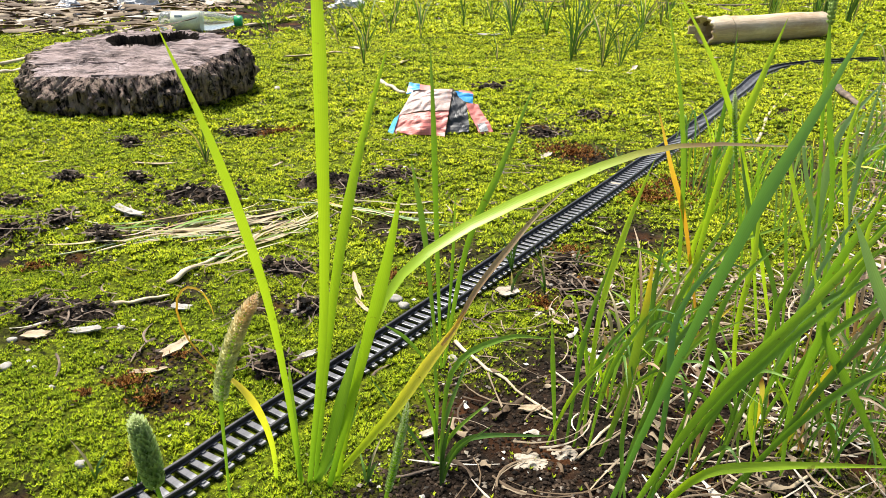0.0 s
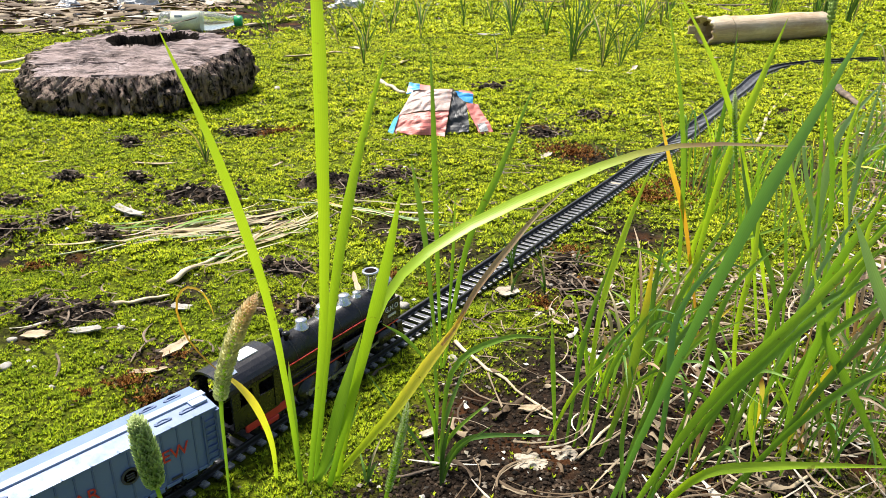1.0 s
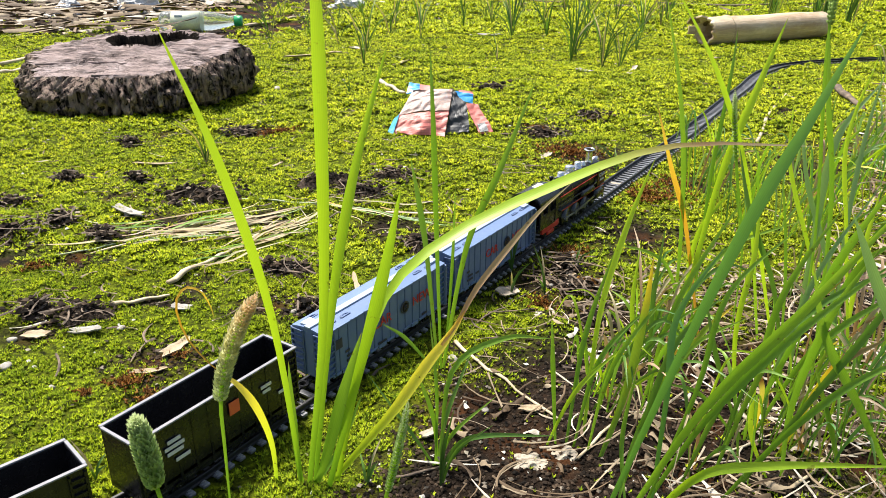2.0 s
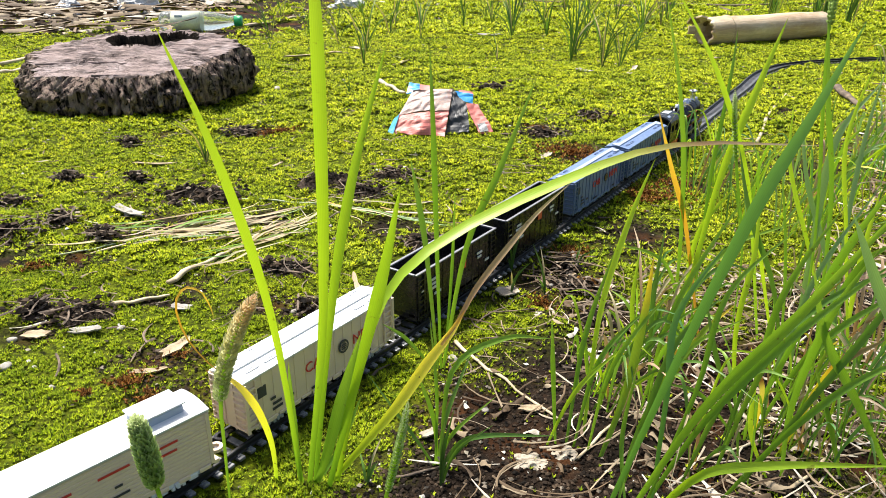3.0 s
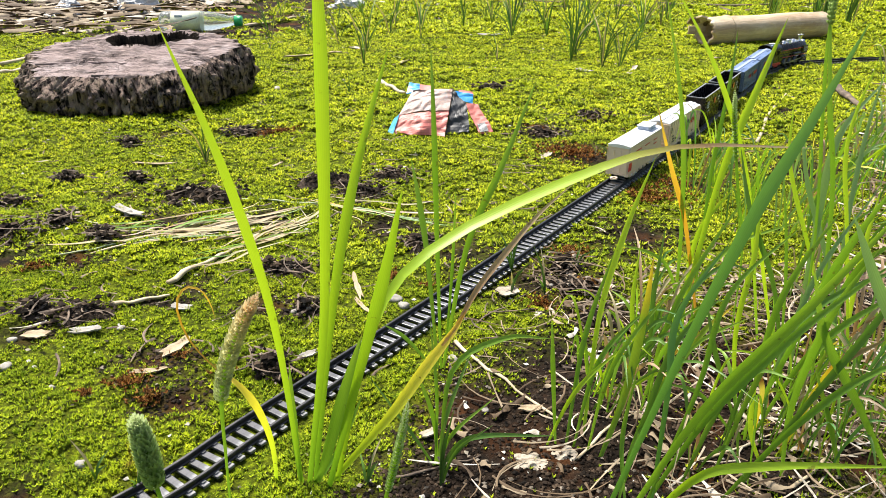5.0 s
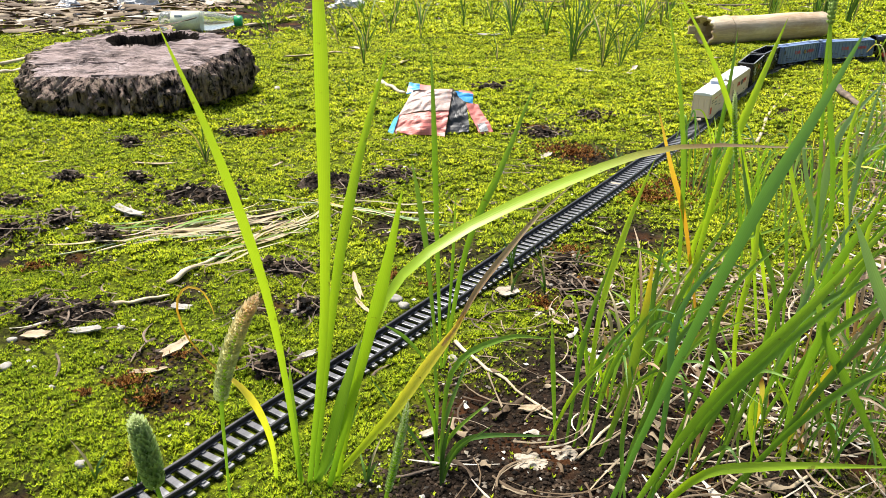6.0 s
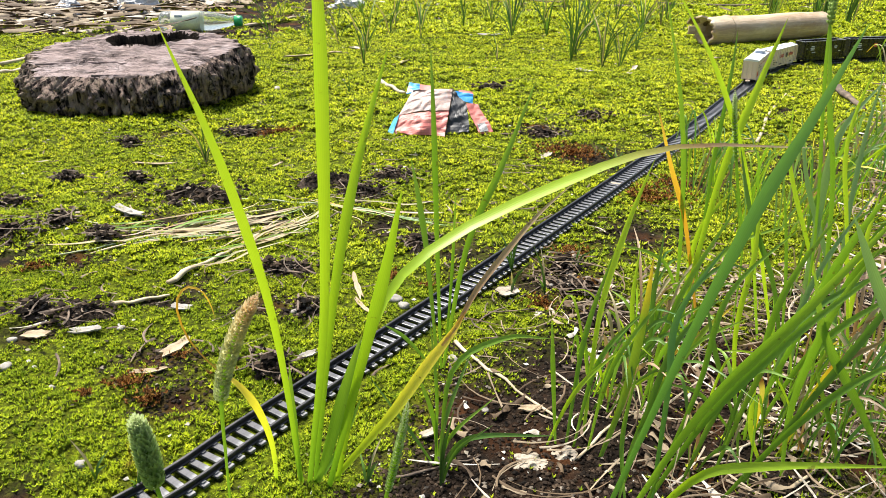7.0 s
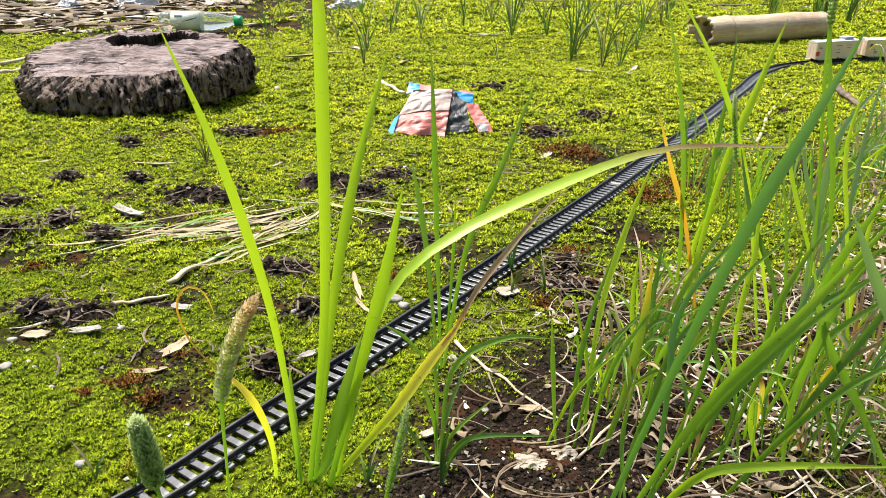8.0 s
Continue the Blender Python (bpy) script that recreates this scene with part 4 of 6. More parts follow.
blade(p1, 'bright', 0.0065, (-0.073, 0.335, 0.000), (-0.060, 0.340, 0.102), (-0.056, 0.345, 0.204), (-0.056, 0.350, 0.267), (-0.060, 0.360, 0.326))
blade(p1, 'bright', 0.0055, (-0.070, 0.335, 0.000), (-0.057, 0.350, 0.103), (-0.044, 0.360, 0.170), (-0.026, 0.370, 0.233))
blade(p1, 'bright', 0.0064, (-0.062, 0.330, 0.000), (-0.040, 0.325, 0.085), (-0.027, 0.320, 0.136), (-0.018, 0.315, 0.179))
blade(p1, 'arch', 0.0067, (-0.058, 0.335, 0.000), (-0.036, 0.330, 0.098), (-0.007, 0.340, 0.138), (0.062, 0.370, 0.164), (0.123, 0.390, 0.177), (0.208, 0.410, 0.171))
blade(p1, 'turning', 0.0062, (-0.062, 0.335, 0.000), (-0.042, 0.337, 0.025), (-0.025, 0.340, 0.046), (-0.008, 0.346, 0.070), (0.005, 0.350, 0.087), (0.012, 0.354, 0.098))
blade(p1, 'brown', 0.0034, (-0.0005, 0.3485, 0.080), (0.008, 0.352, 0.092), (0.018, 0.358, 0.109), (0.034, 0.366, 0.128), (0.050, 0.374, 0.145), (0.068, 0.380, 0.160), lift=True)
blade(p1, 'turning', 0.0042, (-0.091, 0.335, 0.000), (-0.0905, 0.331, 0.030), (-0.096, 0.330, 0.053), (-0.105, 0.332, 0.066), (-0.116, 0.335, 0.0725))
blade(p1, 'orange', 0.0013, (-0.111, 0.334, 0.070), (-0.121, 0.337, 0.077), (-0.131, 0.340, 0.090), (-0.135, 0.343, 0.106), (-0.130, 0.345, 0.115), (-0.122, 0.345, 0.113), (-0.118, 0.345, 0.104), (-0.117, 0.345, 0.096), lift=True)
blade(p1, 'mid', 0.0067, (-0.069, 0.335, 0.000), (-0.061, 0.330, 0.025), (-0.050, 0.330, 0.065), (-0.040, 0.330, 0.098))
blade(p1, 'mid', 0.0041, (-0.078, 0.335, 0.000), (-0.080, 0.340, 0.032), (-0.081, 0.345, 0.072))
blade(p1, 'mid', 0.0034, (-0.067, 0.340, 0.000), (-0.056, 0.350, 0.017), (-0.045, 0.360, 0.041))
p2 = plant(-0.001, 0.455)
blade(p2, 'mid', 0.0036, (-0.001, 0.450, 0.000), (-0.004, 0.450, 0.100), (-0.006, 0.450, 0.173), (-0.008, 0.460, 0.218))
blade(p2, 'dark', 0.0039, (-0.003, 0.450, 0.000), (-0.010, 0.450, 0.084), (-0.015, 0.450, 0.123), (-0.020, 0.450, 0.153))
blade(p2, 'mid', 0.0044, (-0.000, 0.450, 0.000), (0.015, 0.450, 0.092), (0.035, 0.450, 0.145), (0.057, 0.460, 0.202))
blade(p2, 'mid', 0.0022, (0.001, 0.450, 0.000), (0.006, 0.460, 0.071), (0.008, 0.460, 0.131))
blade(p2, 'dark', 0.0027, (-0.005, 0.450, 0.000), (-0.024, 0.440, 0.031), (-0.039, 0.430, 0.048))
p3 = plant(-0.002, 0.334)
blade(p3, 'dark', 0.0024, (-0.002, 0.345, 0.000), (0.002, 0.350, 0.033), (0.019, 0.370, 0.072))
blade(p3, 'mid', 0.0026, (-0.002, 0.345, 0.000), (-0.005, 0.345, 0.037), (-0.015, 0.350, 0.066))
blade(p3, 'dark', 0.0031, (-0.002, 0.345, 0.000), (0.015, 0.340, 0.027), (0.061, 0.340, 0.029))
blade(p3, 'mid', 0.0022, (-0.002, 0.345, 0.000), (0.005, 0.340, 0.029), (0.030, 0.350, 0.048))
blade(p3, 'dark', 0.0020, (-0.002, 0.345, 0.000), (-0.016, 0.345, 0.025), (-0.042, 0.360, 0.056))
blade(p3, 'mid', 0.0035, (-0.001, 0.345, 0.000), (0.005, 0.360, 0.056), (0.034, 0.370, 0.072), (0.063, 0.375, 0.069))
blade(p3, 'mid', 0.0019, (-0.004, 0.345, 0.000), (-0.003, 0.345, 0.051), (-0.007, 0.360, 0.091))
p4 = plant(0.085, 0.363)
blade(p4, 'mid', 0.0028, (0.066, 0.360, 0.000), (0.062, 0.365, 0.053), (0.060, 0.370, 0.086))
blade(p4, 'bright', 0.0039, (0.083, 0.370, 0.000), (0.093, 0.400, 0.070), (0.109, 0.420, 0.120), (0.124, 0.430, 0.159))
blade(p4, 'yellowtip', 0.0050, (0.088, 0.350, 0.000), (0.102, 0.360, 0.042), (0.109, 0.365, 0.089), (0.112, 0.370, 0.123))
blade(p4, 'mid', 0.0029, (0.075, 0.360, 0.000), (0.088, 0.370, 0.057), (0.116, 0.380, 0.088))
blade(p4, 'mid', 0.0031, (0.071, 0.360, 0.000), (0.081, 0.380, 0.066), (0.096, 0.390, 0.118))
blade(p4, 'mid', 0.0026, (0.082, 0.355, 0.000), (0.095, 0.360, 0.064), (0.134, 0.370, 0.117))
blade(p4, 'bright', 0.0026, (0.058, 0.360, 0.000), (0.075, 0.360, 0.045), (0.106, 0.370, 0.072))
p5 = plant(0.196, 0.531)
blade(p5, 'orange', 0.0040, (0.193, 0.500, 0.000), (0.171, 0.500, 0.088), (0.156, 0.500, 0.130), (0.141, 0.500, 0.175))
blade(p5, 'mid', 0.0036, (0.172, 0.500, 0.000), (0.168, 0.500, 0.088), (0.158, 0.500, 0.169), (0.140, 0.510, 0.250))
blade(p5, 'bright', 0.0042, (0.237, 0.500, 0.000), (0.210, 0.500, 0.118), (0.178, 0.500, 0.195), (0.143, 0.500, 0.250))
blade(p5, 'mid', 0.0029, (0.185, 0.500, 0.000), (0.187, 0.510, 0.114), (0.194, 0.520, 0.184), (0.198, 0.530, 0.220))
blade(p5, 'bright', 0.0054, (0.166, 0.480, 0.000), (0.189, 0.500, 0.118), (0.209, 0.510, 0.182), (0.226, 0.520, 0.228))
blade(p5, 'bright', 0.0035, (0.179, 0.500, 0.000), (0.179, 0.500, 0.076), (0.201, 0.500, 0.118))
blade(p5, 'mid', 0.0029, (0.181, 0.500, 0.000), (0.158, 0.490, 0.062), (0.120, 0.490, 0.080))
p6 = plant(0.092, 0.314)
blade(p6, 'blue', 0.0053, (0.079, 0.300, 0.000), (0.104, 0.290, 0.107), (0.121, 0.280, 0.178), (0.135, 0.275, 0.220), (0.145, 0.270, 0.254))
blade(p6, 'mid', 0.0048, (0.082, 0.290, 0.000), (0.114, 0.280, 0.087), (0.144, 0.270, 0.142), (0.173, 0.260, 0.199))
blade(p6, 'mid', 0.0029, (0.097, 0.300, 0.000), (0.122, 0.310, 0.076), (0.134, 0.320, 0.125), (0.167, 0.330, 0.156))
blade(p6, 'bright', 0.0045, (0.084, 0.280, 0.000), (0.110, 0.270, 0.057), (0.141, 0.265, 0.070), (0.195, 0.260, 0.074))
blade(p6, 'blue', 0.0036, (0.108, 0.310, 0.000), (0.112, 0.320, 0.069), (0.115, 0.330, 0.108), (0.134, 0.330, 0.147))
blade(p6, 'mid', 0.0028, (0.090, 0.310, 0.000), (0.103, 0.330, 0.041), (0.127, 0.340, 0.083), (0.156, 0.340, 0.103))
blade(p6, 'mid', 0.0025, (0.096, 0.310, 0.000), (0.095, 0.330, 0.034), (0.102, 0.340, 0.076))
p7 = plant(0.262, 0.464)
blade(p7, 'mid', 0.0034, (0.230, 0.400, 0.000), (0.217, 0.400, 0.135), (0.203, 0.400, 0.199), (0.197, 0.410, 0.254))
blade(p7, 'dark', 0.0039, (0.223, 0.420, 0.000), (0.204, 0.420, 0.076), (0.181, 0.420, 0.127), (0.172, 0.430, 0.166))
blade(p7, 'mid', 0.0022, (0.219, 0.420, 0.000), (0.208, 0.420, 0.091), (0.198, 0.430, 0.159))
blade(p7, 'bright', 0.0025, (0.221, 0.420, 0.000), (0.194, 0.420, 0.091), (0.185, 0.420, 0.127))
blade(p7, 'mid', 0.0048, (0.181, 0.380, 0.000), (0.195, 0.360, 0.092), (0.202, 0.350, 0.136), (0.214, 0.340, 0.177))
blade(p7, 'mid', 0.0038, (0.212, 0.400, 0.000), (0.224, 0.380, 0.103), (0.242, 0.370, 0.134))
blade(p7, 'pale', 0.0051, (0.234, 0.440, 0.000), (0.237, 0.450, 0.097), (0.243, 0.460, 0.161), (0.270, 0.470, 0.197))
blade(p7, 'bright', 0.0030, (0.266, 0.420, 0.000), (0.246, 0.430, 0.109), (0.239, 0.440, 0.166), (0.253, 0.450, 0.217))
p9 = plant(0.136, 0.421)
blade(p9, 'mid', 0.0035, (0.132, 0.410, 0.000), (0.135, 0.410, 0.049), (0.153, 0.420, 0.091), (0.183, 0.430, 0.141))
blade(p9, 'mid', 0.0033, (0.136, 0.410, 0.000), (0.147, 0.420, 0.060), (0.175, 0.430, 0.101), (0.222, 0.440, 0.116))
blade(p9, 'bright', 0.0029, (0.129, 0.410, 0.000), (0.118, 0.420, 0.059), (0.121, 0.430, 0.105))
blade(p9, 'yellowtip', 0.0036, (0.138, 0.410, 0.000), (0.157, 0.410, 0.049), (0.181, 0.420, 0.068))
blade(p9, 'dark', 0.0029, (0.132, 0.410, 0.000), (0.130, 0.420, 0.067), (0.135, 0.430, 0.116))
blade(p9, 'straw', 0.0023, (0.130, 0.410, 0.000), (0.111, 0.410, 0.041), (0.089, 0.410, 0.053))
blade(p9, 'orange', 0.0029, (0.139, 0.410, 0.000), (0.137, 0.400, 0.039), (0.155, 0.400, 0.059))
p10 = plant(0.186, 0.385)
blade(p10, 'mid', 0.0040, (0.181, 0.375, 0.000), (0.182, 0.375, 0.062), (0.192, 0.380, 0.103), (0.216, 0.385, 0.147))
blade(p10, 'bright', 0.0034, (0.177, 0.375, 0.000), (0.167, 0.380, 0.067), (0.174, 0.390, 0.115), (0.175, 0.400, 0.152))
blade(p10, 'mid', 0.0038, (0.184, 0.375, 0.000), (0.203, 0.370, 0.058), (0.228, 0.370, 0.087), (0.260, 0.370, 0.108))
blade(p10, 'dark', 0.0032, (0.179, 0.375, 0.000), (0.159, 0.380, 0.052), (0.150, 0.390, 0.090))
blade(p10, 'pale', 0.0035, (0.183, 0.375, 0.000), (0.195, 0.380, 0.052), (0.212, 0.390, 0.105), (0.241, 0.400, 0.152))
blade(p10, 'yellow', 0.0032, (0.183, 0.370, 0.000), (0.181, 0.365, 0.042), (0.172, 0.365, 0.061))
blade(p10, 'mid', 0.0027, (0.177, 0.375, 0.000), (0.149, 0.370, 0.035), (0.128, 0.370, 0.043))
p11 = plant(0.278, 0.464)
blade(p11, 'pale', 0.0039, (0.264, 0.440, 0.000), (0.254, 0.450, 0.069), (0.231, 0.460, 0.132), (0.223, 0.470, 0.176))
blade(p11, 'bright', 0.0040, (0.268, 0.440, 0.000), (0.270, 0.450, 0.077), (0.278, 0.460, 0.132))
blade(p11, 'straw', 0.0030, (0.266, 0.440, 0.000), (0.240, 0.440, 0.057), (0.214, 0.440, 0.082))
blade(p11, 'pale', 0.0033, (0.264, 0.440, 0.000), (0.257, 0.450, 0.089), (0.266, 0.470, 0.158), (0.275, 0.480, 0.202))
blade(p11, 'bright', 0.0032, (0.262, 0.440, 0.000), (0.241, 0.450, 0.077), (0.218, 0.460, 0.143), (0.217, 0.470, 0.183))
blade(p11, 'straw', 0.0027, (0.268, 0.440, 0.000), (0.279, 0.440, 0.049), (0.292, 0.440, 0.058))
p8 = plant(0.241, 0.344)
blade(p8, 'pale', 0.0058, (0.238, 0.250, 0.000), (0.175, 0.240, 0.128), (0.145, 0.230, 0.175), (0.131, 0.228, 0.200))
blade(p8, 'mid', 0.0057, (0.248, 0.330, 0.000), (0.215, 0.330, 0.056), (0.190, 0.330, 0.096), (0.176, 0.330, 0.136))
blade(p8, 'mid', 0.0045, (0.189, 0.340, 0.000), (0.186, 0.340, 0.048), (0.190, 0.330, 0.108), (0.206, 0.330, 0.145))
blade(p8, 'yellowing', 0.0047, (0.195, 0.360, 0.000), (0.208, 0.350, 0.063), (0.227, 0.340, 0.090))
blade(p8, 'yellow', 0.0033, (0.220, 0.360, 0.000), (0.211, 0.360, 0.003), (0.201, 0.360, 0.019))
blade(p8, 'mid', 0.0035, (0.222, 0.340, 0.000), (0.210, 0.340, 0.034), (0.198, 0.350, 0.070))
blade(p8, 'bright', 0.0030, (0.181, 0.340, 0.000), (0.169, 0.345, 0.030), (0.169, 0.350, 0.070))

p12 = plant(0.125, 0.325)
blade(p12, 'mid', 0.0042, (0.105, 0.315, 0.000), (0.130, 0.312, 0.060), (0.165, 0.310, 0.110), (0.205, 0.310, 0.150))
blade(p12, 'dark', 0.0036, (0.128, 0.330, 0.000), (0.150, 0.330, 0.070), (0.190, 0.335, 0.115), (0.240, 0.340, 0.135))
blade(p12, 'mid', 0.0038, (0.145, 0.318, 0.000), (0.170, 0.312, 0.050), (0.200, 0.310, 0.085), (0.240, 0.310, 0.105))
blade(p12, 'dark', 0.0034, (0.098, 0.330, 0.000), (0.106, 0.330, 0.050), (0.118, 0.335, 0.090), (0.140, 0.340, 0.115))
blade(p12, 'yellowtip', 0.0036, (0.150, 0.340, 0.000), (0.165, 0.346, 0.050), (0.180, 0.350, 0.090), (0.205, 0.350, 0.120))
blade(p12, 'dark', 0.0040, (0.160, 0.330, 0.000), (0.190, 0.330, 0.060), (0.215, 0.330, 0.110), (0.230, 0.330, 0.160))


# ---- old sawn stump ----
BARK = surface("weathered_bark", (0.010, 0.007, 0.007), (0.46, 0.34, 0.28), 120, 0.88, relief=1.0, dist=0.010, stretch=(1, 1, 0.16), spec=0.12, wear=(0.46, 0.38, 0.29), fine=3, edges=(0.43, 0.57), mask=0.6)
CUTWOOD = surface("weathered_cut_wood", (0.040, 0.030, 0.028), (0.42, 0.33, 0.31), 34, 0.85, relief=1.0, dist=0.006, stretch=(0.35, 2.0, 1), wear=(0.50, 0.42, 0.41), spec=0.12, fine=6, edges=(0.33, 0.53), mask=0.7)
# Rotten wood taken near-black: the hollow's shade is in the colour too.
HOLLOW_SHADE = surface("hollow_shade", (0.002, 0.002, 0.002), (0.02, 0.015, 0.011), 60, 0.95, relief=1.0, dist=0.004, spec=0.05)


def make_stump():
    cx, cy, seg = -0.537, 1.338, 480
    thing = tagged(new("tree_stump"), "weathered sawn tree stump slice with dark ridged bark on moss", "stump")
    thing.location = (cx, cy, -0.004)

    def radius(a):
        r = 0.170 * (1 + 0.05 * math.sin(2 * a + 2.4) + 0.035 * math.sin(3 * a + 0.6) + 0.02 * math.sin(5 * a) + 0.012 * math.sin(11 * a + 1))
        return r

    def top(x, y):
        return 0.079 + 0.105 * y + 0.03 * x + 0.004 * float(vnoise(x, y, 0.05, 31)) - 0.002

    bm = bmesh.new()
    rings = []
    levels = 14
    for j in range(levels + 1):
        f = j / levels
        ring = []
        for i in range(seg):
            a = 2 * math.pi * i / seg
            twist = a * 9 + f * 0.35 + 0.25 * float(vnoise(a * 9, f * 2, 0.9, 30))
            fiss = min(abs(2 * float(vnoise(twist, f * 0.5, 0.85, 32)) - 1), abs(2 * float(vnoise(twist, f * 0.9 + 7, 0.42, 33)) - 1) + 0.12)
            groove = 0.2 + min(1.0, fiss * 2.2) * 0.5 + 0.45 * (float(vnoise(twist, f * 3, 0.24, 34)) - 0.3) + 0.3 * (float(vnoise(twist, f * 5, 0.11, 35)) - 0.5)
            flare = 0.012 * math.sin(math.pi * f) - 0.012 * max(0, f - 0.82) / 0.18 - 0.016 * max(0.0, 0.2 - f) / 0.2
            r = radius(a) + flare + 0.036 * (groove - 0.5)
            if f < 0.08:
                r -= 0.010
            x, y = r * math.cos(a), r * math.sin(a)
            ring.append(bm.verts.new((x, y, f * (top(x, y) + 0.003 * (groove - 0.5)))))
        rings.append(ring)
    for r0, r1 in zip(rings, rings[1:]):
        for i in range(seg):
            bm.faces.new((r0[i], r0[(i + 1) % seg], r1[(i + 1) % seg], r1[i]))
    bm.faces.new(rings[0][::-1])
    edge = [v.co.copy() for v in rings[-1]]
    part("bark", bm, BARK, thing, "dark furrowed bark", True)
    tb = bmesh.new()
    prev = None
    for j in range(27):
        f = 1 - j / 26.0
        ring = []
        for i in range(seg):
            e = edge[i]
            x, y = e.x * f, e.y * f
            hx, hy = x - 0.012, y - 0.070
            hollow = 0.050 * max(0.0, 1 - ((hx / 0.075) ** 2 + (hy / 0.042) ** 2)) ** 0.5
            crack = 0.012 * max(0.0, 1 - abs(y - 0.05 - 0.25 * (x - 0.03)) / 0.007) * (1 if -0.10 < x < 0.15 else 0)
            grain = 0.011 * float(vnoise(x * 0.35, y * 2.4 + 0.3 * x, 0.022, 36)) + 0.006 * float(vnoise(x * 0.5, y * 2.0, 0.009, 38)) + 0.003 * float(vnoise(x, y, 0.012, 37)) - 0.004
            z = e.z * f ** 6 + (1 - f ** 6) * (top(x, y) + grain - hollow - crack - 0.002)
            ring.append(tb.verts.new((x, y, z)))
        if prev:
            for i in range(seg):
                tb.faces.new((prev[i], prev[(i + 1) % seg], ring[(i + 1) % seg], ring[i]))
        prev = ring
    bmesh.ops.remove_doubles(tb, verts=prev, dist=0.0005)
    cap = part("sawn_top", tb, CUTWOOD, thing, "grey weathered sawn face with a rotten hollow painted in shade", True)
    cap.data.materials.append(HOLLOW_SHADE)
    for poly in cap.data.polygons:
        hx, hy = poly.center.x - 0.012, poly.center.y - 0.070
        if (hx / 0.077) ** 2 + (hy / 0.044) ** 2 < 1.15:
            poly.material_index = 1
    # long splinters standing on the sawn face
    rng = np.random.default_rng(8)
    for k in range(26):
        a, r = rng.uniform(0, 6.28), rng.uniform(0.03, 0.15)
        x, y = r * math.cos(a), r * math.sin(a)
        ln = rng.uniform(0.02, 0.05)
        if ((x - 0.012) / 0.12) ** 2 + ((y - 0.070) / 0.060) ** 2 < 1:
            continue
        sp = part("splinter", box(-ln, ln, -0.0018, 0.0018, 0, 0.003, bevel=0.0008), CUTWOOD, thing)
        sp.matrix_basis = Matrix.Translation((x, y, top(x, y) - 0.0005)) @ Matrix.Rotation(rng.normal(0.1, 0.22), 4, "Z")
    return thing


make_stump()


# ---- bottle ----
def make_bottle():
    m, nt, p = blank("clear_bottle_plastic", 0.12)
    p.inputs["Transmission Weight"].default_value, p.inputs["IOR"].default_value = 0.85, 1.3
    p.inputs["Base Color"].default_value = (0.86, 0.93, 0.9, 1)
    nt.links.new(bump(nt, noise_node(nt, 60, 3), 0.3, 0.003), p.inputs["Normal"])
    thing = tagged(new("plastic_bottle"), "clear plastic bottle with pale label and green cap lying down", "bottle")
    part("bottle_body", lathe([(0.0, 0.0), (0.020, 0.0), (0.026, 0.006), (0.027, 0.02), (0.0255, 0.024), (0.027, 0.028), (0.027, 0.12), (0.0255, 0.125), (0.026, 0.135), (0.020, 0.165), (0.0125, 0.195), (0.0115, 0.205), (0.0, 0.205)], 28, "x"), m, thing, "", True)
    part("label_sleeve", lathe([(0.0272, 0.034), (0.0277, 0.034), (0.0277, 0.112), (0.0272, 0.112)], 28, "x"), surface("bottle_label", (0.7, 0.74, 0.5), (0.82, 0.85, 0.7), 30, 0.4), thing, "pale yellow-green label", True)
    part("label_patch", box(0.045, 0.066, -0.024, -0.0225, 0.008, 0.019, bevel=0.0006), BLUE_PALE, thing, "pale blue patch on the label")
    part("cap", lathe([(0.0, 0.203), (0.0150, 0.203), (0.0150, 0.221), (0.0140, 0.223), (0.0, 0.223)], 24, "x"), surface("green_cap_plastic", (0.01, 0.30, 0.10), (0.02, 0.40, 0.15), 80, 0.35), thing, "bright green screw cap", True)
    thing.matrix_basis = Matrix.Translation((-0.785, 2.19, gz(-0.70, 2.19) + 0.027)) @ Matrix.Rotation(radians(3), 4, "Z")


make_bottle()


